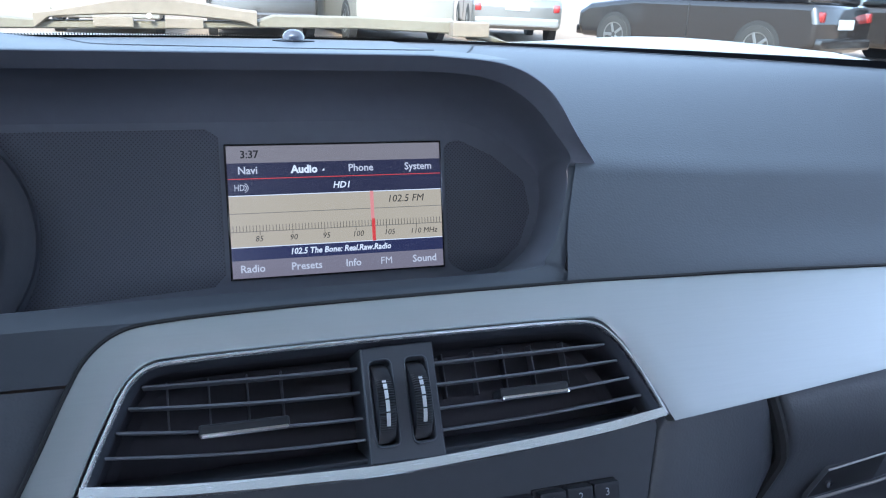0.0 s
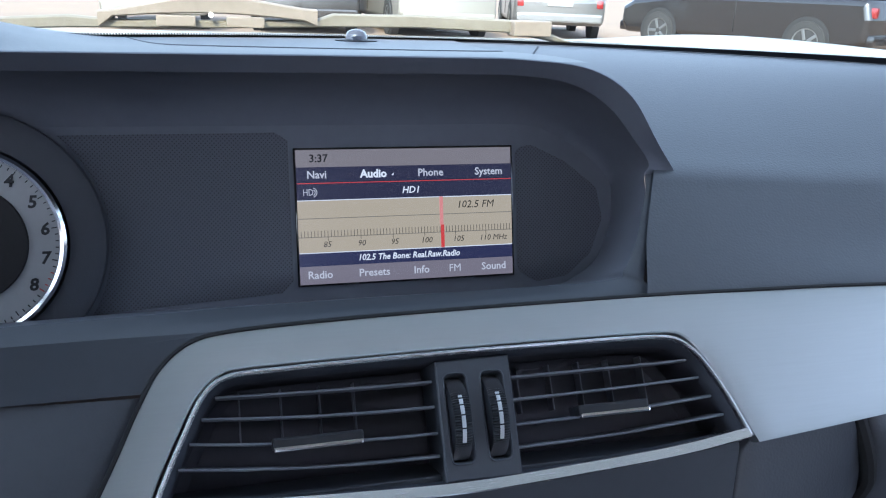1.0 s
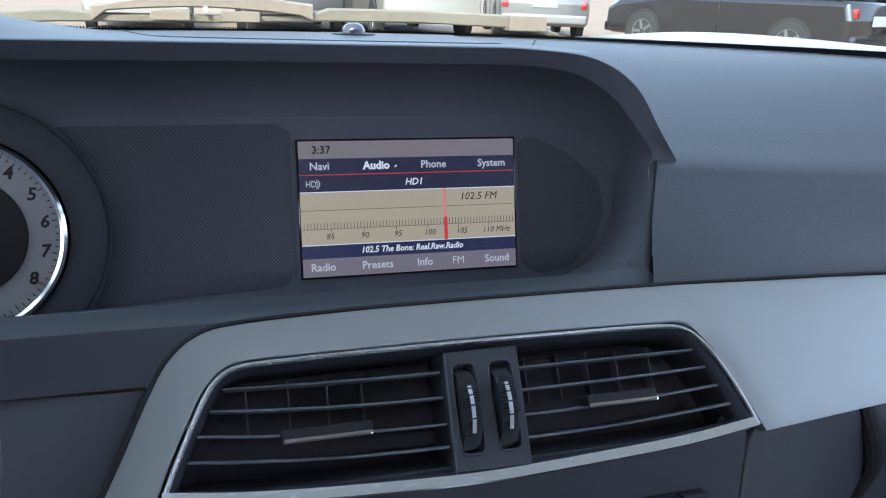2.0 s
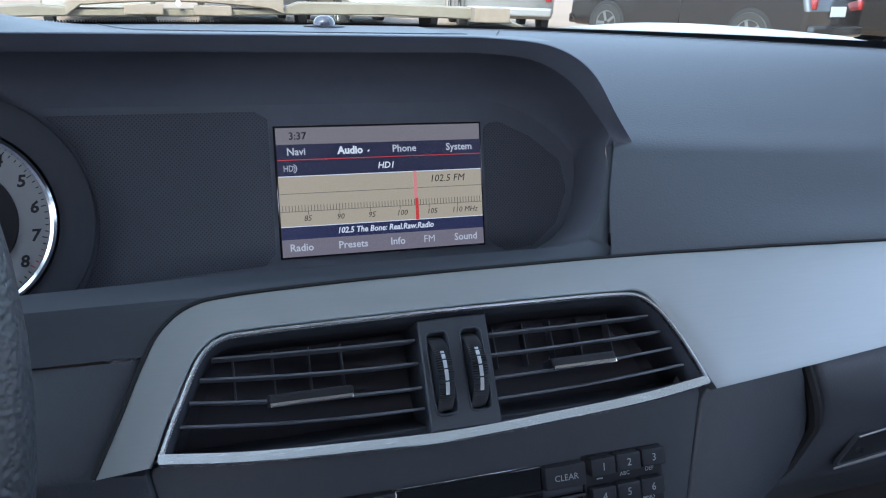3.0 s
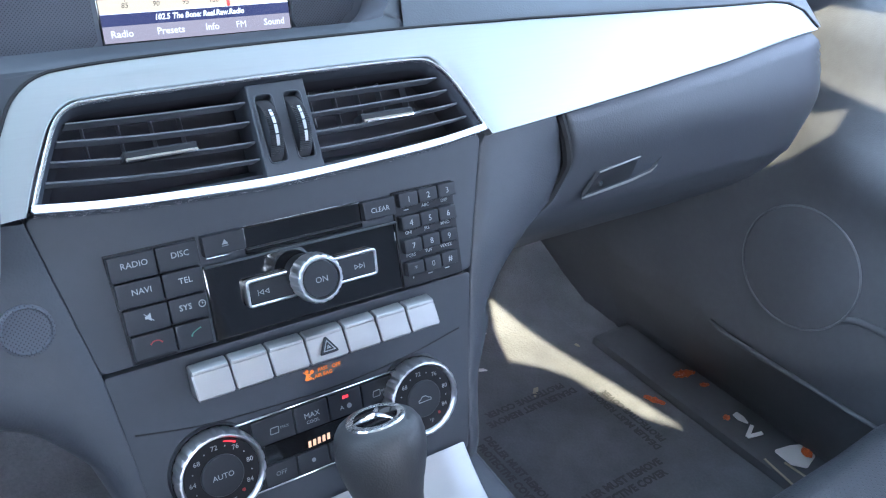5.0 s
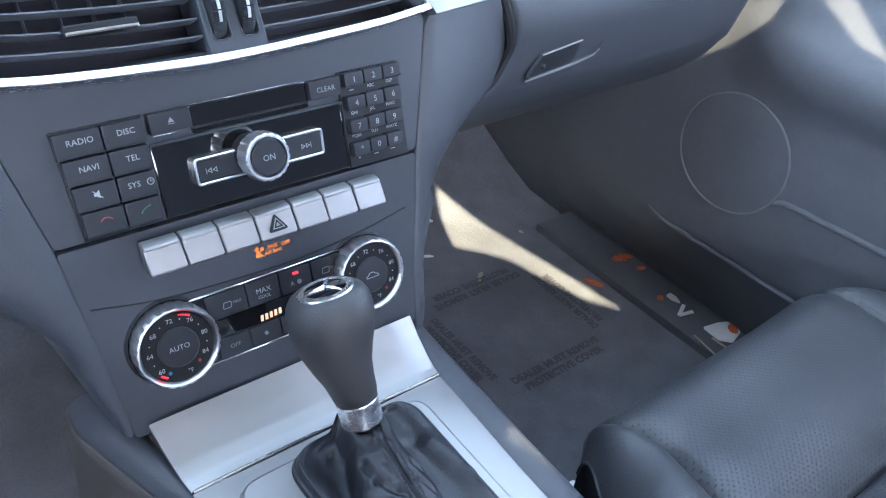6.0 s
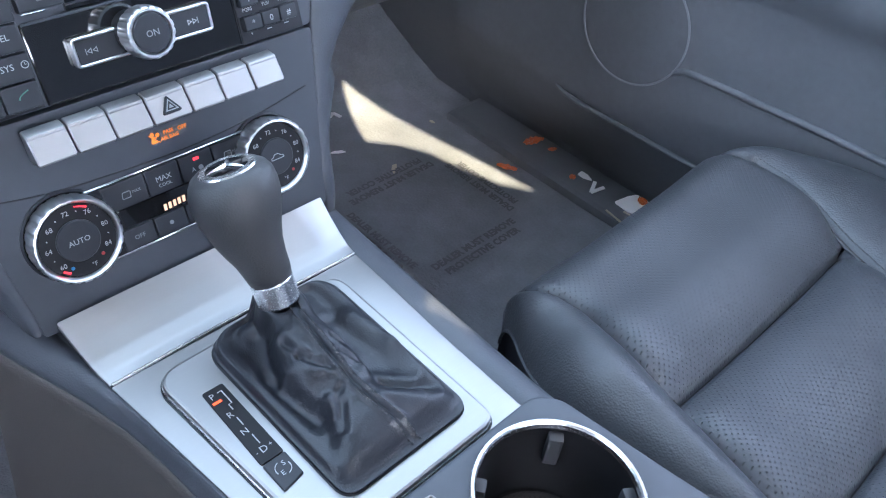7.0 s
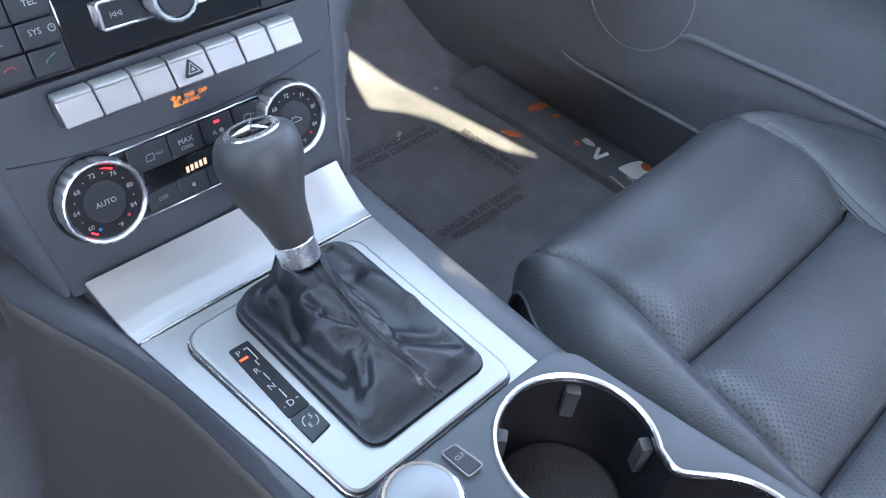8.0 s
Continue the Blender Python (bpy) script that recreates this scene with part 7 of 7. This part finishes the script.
def parked(name, m, paint, label, kind="suv", lamp=None):
    """A parked vehicle: long side along its x, front towards +x; m on the ground."""
    car = thing(name, m.translation, label, "car")
    L, Wd = (4.8, 1.9) if kind != "truck" else (5.6, 2.0)
    belt, roof = (1.05, 1.72) if kind != "sedan" else (0.92, 1.44)
    if kind == "truck":
        belt, roof = 1.15, 1.90
    front, rear = L / 2, -L / 2
    body_line = [(rear, 0.40), (rear - 0.03, 0.75), (rear + 0.05, belt - 0.02), (rear + 0.35, belt), (front - 1.35, belt - 0.02), (front - 0.25, belt - 0.16), (front, belt - 0.30), (front + 0.02, 0.45), (front - 0.10, 0.28), (rear + 0.15, 0.28)]
    line = fillet(body_line, 0.09, 5)
    bm = bmesh.new()
    loops = []
    for w, d in ((-Wd / 2, 0.10), (-Wd / 2 + 0.015, 0.04), (-Wd / 2 + 0.07, 0.0), (Wd / 2 - 0.07, 0.0), (Wd / 2 - 0.015, 0.04), (Wd / 2, 0.10)):
        loops.append([m @ Vector((p.x, w, p.y)) for p in (inset(line, d) if d else line)])
    rings(bm, FLAT, loops, cap_first=True, cap_last=True)
    part("body", bm, paint, car, sharp=50)
    cab = fillet([(rear + (0.12 if kind == "suv" else 0.75), belt - 0.04), (rear + (0.32 if kind == "suv" else 1.15), roof - 0.06), (rear + 0.8 if kind == "suv" else rear + 1.5, roof), (front - 2.2, roof), (front - 1.35, belt - 0.04)], 0.12, 5)
    if kind == "truck":
        cab = fillet([(rear + 2.2, belt - 0.04), (rear + 2.3, roof - 0.05), (front - 2.2, roof), (front - 1.4, belt - 0.04)], 0.12, 5)
    bm = bmesh.new()
    loops = []
    for w, d in ((-Wd / 2 + 0.06, 0.10), (-Wd / 2 + 0.16, 0.0), (Wd / 2 - 0.16, 0.0), (Wd / 2 - 0.06, 0.10)):
        loops.append([m @ Vector((p.x, w, p.y)) for p in (inset(cab, d) if d else cab)])
    rings(bm, FLAT, loops, cap_first=True, cap_last=True)
    roof_ob = part("cabin", bm, paint, car, sharp=50)
    for s in (-1, 1):
        for a, b in ((rear + (0.55 if kind == "suv" else 1.3), -0.15), (-0.05, front - 1.75)):
            if kind == "truck" and a < rear + 2.2:
                a = rear + 2.5
            if b - a < 0.3:
                continue
            win = fillet([(a, belt + 0.06), (b + 0.1, belt + 0.06), (b - 0.15, roof - 0.14), (a + 0.12, roof - 0.14)], 0.06, 4)
            bm = bmesh.new()
            rings(bm, m, [[(p.x, s * (Wd / 2 - 0.085), p.y) for p in win], [(p.x, s * (Wd / 2 - 0.055), p.y) for p in win]], cap_first=True, cap_last=True)
            part("window", bm, CAR_GLASS, roof_ob)
        part("door_seam", tube(bmesh.new(), [m @ Vector((-0.1, s * (Wd / 2 + 0.001), 0.42)), m @ Vector((-0.1, s * (Wd / 2 + 0.001), belt - 0.08))], 0.008, 5), RUBBER, car)
        for wx in (rear + 0.95, front - 0.92):
            wm = m @ Matrix.Translation((wx, s * (Wd / 2 - 0.10), 0.345)) @ Matrix.Rotation(radians(-90 * s), 4, "X")
            part("wheel_arch", lathe(bmesh.new(), wm, [(0.41, -0.05), (0.41, 0.105), (0.37, 0.112), (0.0, 0.06)], 36), RUBBER, car)
            wh = part("wheel", lathe(bmesh.new(), wm, [(0.20, 0.0), (0.33, 0.0), (0.345, 0.02), (0.345, 0.10), (0.33, 0.125), (0.235, 0.128), (0.225, 0.11)], 40), TYRE, car)
            part("rim", lathe(bmesh.new(), wm, [(0.235, 0.05), (0.232, 0.120), (0.21, 0.118), (0.20, 0.085), (0.05, 0.10), (0.0, 0.10)], 40), RIM, wh)
            for k in range(5):
                part("spoke", block(bmesh.new(), wm @ Matrix.Rotation(2 * math.pi * k / 5, 4, "Z"), (0.04, 0.215), (-0.028, 0.028), (0.08, 0.118), 0.01), RIM, wh)
    for s in (-1, 1):
        part("tail_lamp", block(bmesh.new(), m, (rear - 0.045, rear + 0.08), (s * 0.82 - 0.07, s * 0.82 + 0.07), (belt - 0.28, belt - 0.12), 0.03), LAMP_RED, car)
        part("head_lamp", block(bmesh.new(), m, (front - 0.22, front - 0.02), (s * 0.72 - 0.18, s * 0.72 + 0.18), (0.62, 0.76), 0.03), material("lamp_glass", (0.6, 0.6, 0.62), 0.1, coat=1.0) if "lamp_glass" not in bpy.data.materials else bpy.data.materials["lamp_glass"], car)
    part("plate", block(bmesh.new(), m, (rear - 0.045, rear - 0.02), (-0.26, 0.26), (0.66, 0.82), 0.01), GREY_INK, car, "blank pale plate")
    part("bumper", block(bmesh.new(), m, (rear - 0.09, rear + 0.1), (-Wd / 2 + 0.06, Wd / 2 - 0.06), (0.34, 0.52), 0.04), paint, car)
    part("bumper", block(bmesh.new(), m, (front - 0.1, front + 0.08), (-Wd / 2 + 0.06, Wd / 2 - 0.06), (0.30, 0.48), 0.04), paint, car)
    return car


parked("parked_suv", level(GZ, 9.35, 13.0, 112), PAINT_BLACK, "black sport utility car parked on the lot", "suv")
parked("parked_car", level(GZ, 13.6, 12.2, 100), PAINT_GREY, "dark grey car parked beside a black one", "suv")
parked("parked_sedan", level(GZ, 7.4, 18.4, 75), PAINT_SILVER, "silver car parked across the lot", "sedan")
parked("parked_truck", level(GZ, 4.2, 18.5, 272), PAINT_WHITE, "white pickup truck parked across the lot", "truck")
parked("parked_truck", level(GZ, 1.7, 18.8, 268), PAINT_GREY, "dark grey pickup truck parked beside a white one", "truck")
parked("parked_sedan", level(GZ, -1.2, 18.5, 271), PAINT_WHITE, "white car parked at the far side", "sedan")

# ---- unseen cabin shell round the camera, sized to shape the light ----
def wall(name, m, outline, holes, mat, label, thick=0.02):
    bm = bmesh.new()
    edges = []
    for ring_pts in [outline] + holes:
        vs = [bm.verts.new(m @ Vector((p[0], p[1], 0))) for p in ring_pts]
        edges += [bm.edges.new((vs[i], vs[(i + 1) % len(vs)])) for i in range(len(vs))]
    bmesh.ops.triangle_fill(bm, use_beauty=True, use_dissolve=False, edges=edges)
    solid = bmesh.ops.extrude_face_region(bm, geom=list(bm.faces))
    shift = m.to_3x3() @ Vector((0, 0, thick))
    bmesh.ops.translate(bm, verts=[g for g in solid["geom"] if isinstance(g, bmesh.types.BMVert)], vec=shift)
    return whole(name, bm, mat, label, "wall", "structure")


# made-up roof holes, traced back along the sun from patches on floor, tunnel, door
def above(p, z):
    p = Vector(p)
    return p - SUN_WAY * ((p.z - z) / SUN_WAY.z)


LEFT = Matrix(((0, 0, -1, -0.72), (1, 0, 0, 0), (0, 1, 0, 0), (0, 0, 0, 1)))
WALL = [(-1.10, 0.36), (1.0, 0.36), (1.0, 0.98), (0.66, 1.06), (0.04, 1.45), (-1.10, 1.45)]
# openings sized and shifted to tune fill light and reflections
left_opening = [(0.0, 0.97), (0.54, 0.97), (0.06, 1.36), (0.0, 1.36)]
side_window = [(-0.40, 0.975), (0.56, 0.98), (0.06, 1.40), (-0.40, 1.41)]
rear_window = [(-0.84, 1.02), (-0.50, 1.00), (-0.50, 1.38), (-0.84, 1.36)]
wall("wall_left", LEFT, WALL, [left_opening], SHELL, "unseen driver's side of the cabin, its opening sized to limit the light")
RIGHT = Matrix(((0, 0, 1, 0.745), (1, 0, 0, 0), (0, 1, 0, 0), (0, 0, 0, 1)))
wall("wall_right", RIGHT, WALL, [side_window, rear_window], SHELL, "unseen passenger's side of the cabin with openings sized for light")
BACKM = Matrix(((1, 0, 0, 0), (0, 0, -1, -1.10), (0, 1, 0, 0), (0, 0, 0, 1)))
wall("wall_back", BACKM, [(-0.75, 0.36), (0.77, 0.36), (0.77, 1.45), (-0.75, 1.45)], [[(-0.60, 1.14), (-0.10, 1.14), (-0.10, 1.40), (-0.55, 1.40)]], SHELL, "unseen rear wall of the cabin, with an opening added for fill light")
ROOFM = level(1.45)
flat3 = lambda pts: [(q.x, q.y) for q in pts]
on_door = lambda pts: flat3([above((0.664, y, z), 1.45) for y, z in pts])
door_light_cut = on_door([(0.430, 0.720), (0.379, 0.7617), (0.345, 0.800), (0.328, 0.842), (0.345, 0.834), (0.360, 0.826), (0.470, 0.800), (0.470, 0.720)])
pillar_light_cut = on_door([(0.205, 0.798), (0.245, 0.808), (0.264, 0.829), (0.284, 0.852), (0.366, 0.8615), (0.430, 0.858), (0.430, 0.960), (0.300, 0.960), (0.245, 0.866)])
floor_light_cut = flat3([above(q, 1.45) for q in ((0.545, 0.745, 0.397), (0.525, 0.702, 0.372), (0.508, 0.661, 0.367), (0.493, 0.624, 0.367), (0.529, 0.586, 0.367), (0.552, 0.545, 0.367), (0.566, 0.475, 0.367), (0.584, 0.422, 0.367), (0.615, 0.377, 0.367), (0.604, 0.462, 0.367), (0.589, 0.552, 0.367), (0.576, 0.636, 0.367), (0.567, 0.700, 0.373))])
tunnel_light_cut = flat3([above(q, 1.45) for q in ((0.0940, 0.1116, 0.6865), (0.1100, 0.1250, 0.6840), (0.1200, 0.1160, 0.6800), (0.1200, 0.0860, 0.6800), (0.1130, 0.0640, 0.6830), (0.1022, 0.0810, 0.6865), (0.1006, 0.0945, 0.6865))])
# unseen roof carried past the windscreen top to keep sun off the dashboard
wall("ceiling", ROOFM, [(-0.745, -1.12), (0.77, -1.12), (0.77, 0.25), (-0.745, 0.25)], [door_light_cut, pillar_light_cut, floor_light_cut, tunnel_light_cut], HEADLINER, "unseen headliner, made pale to bounce light, with holes cut for the sun patches", 0.003)
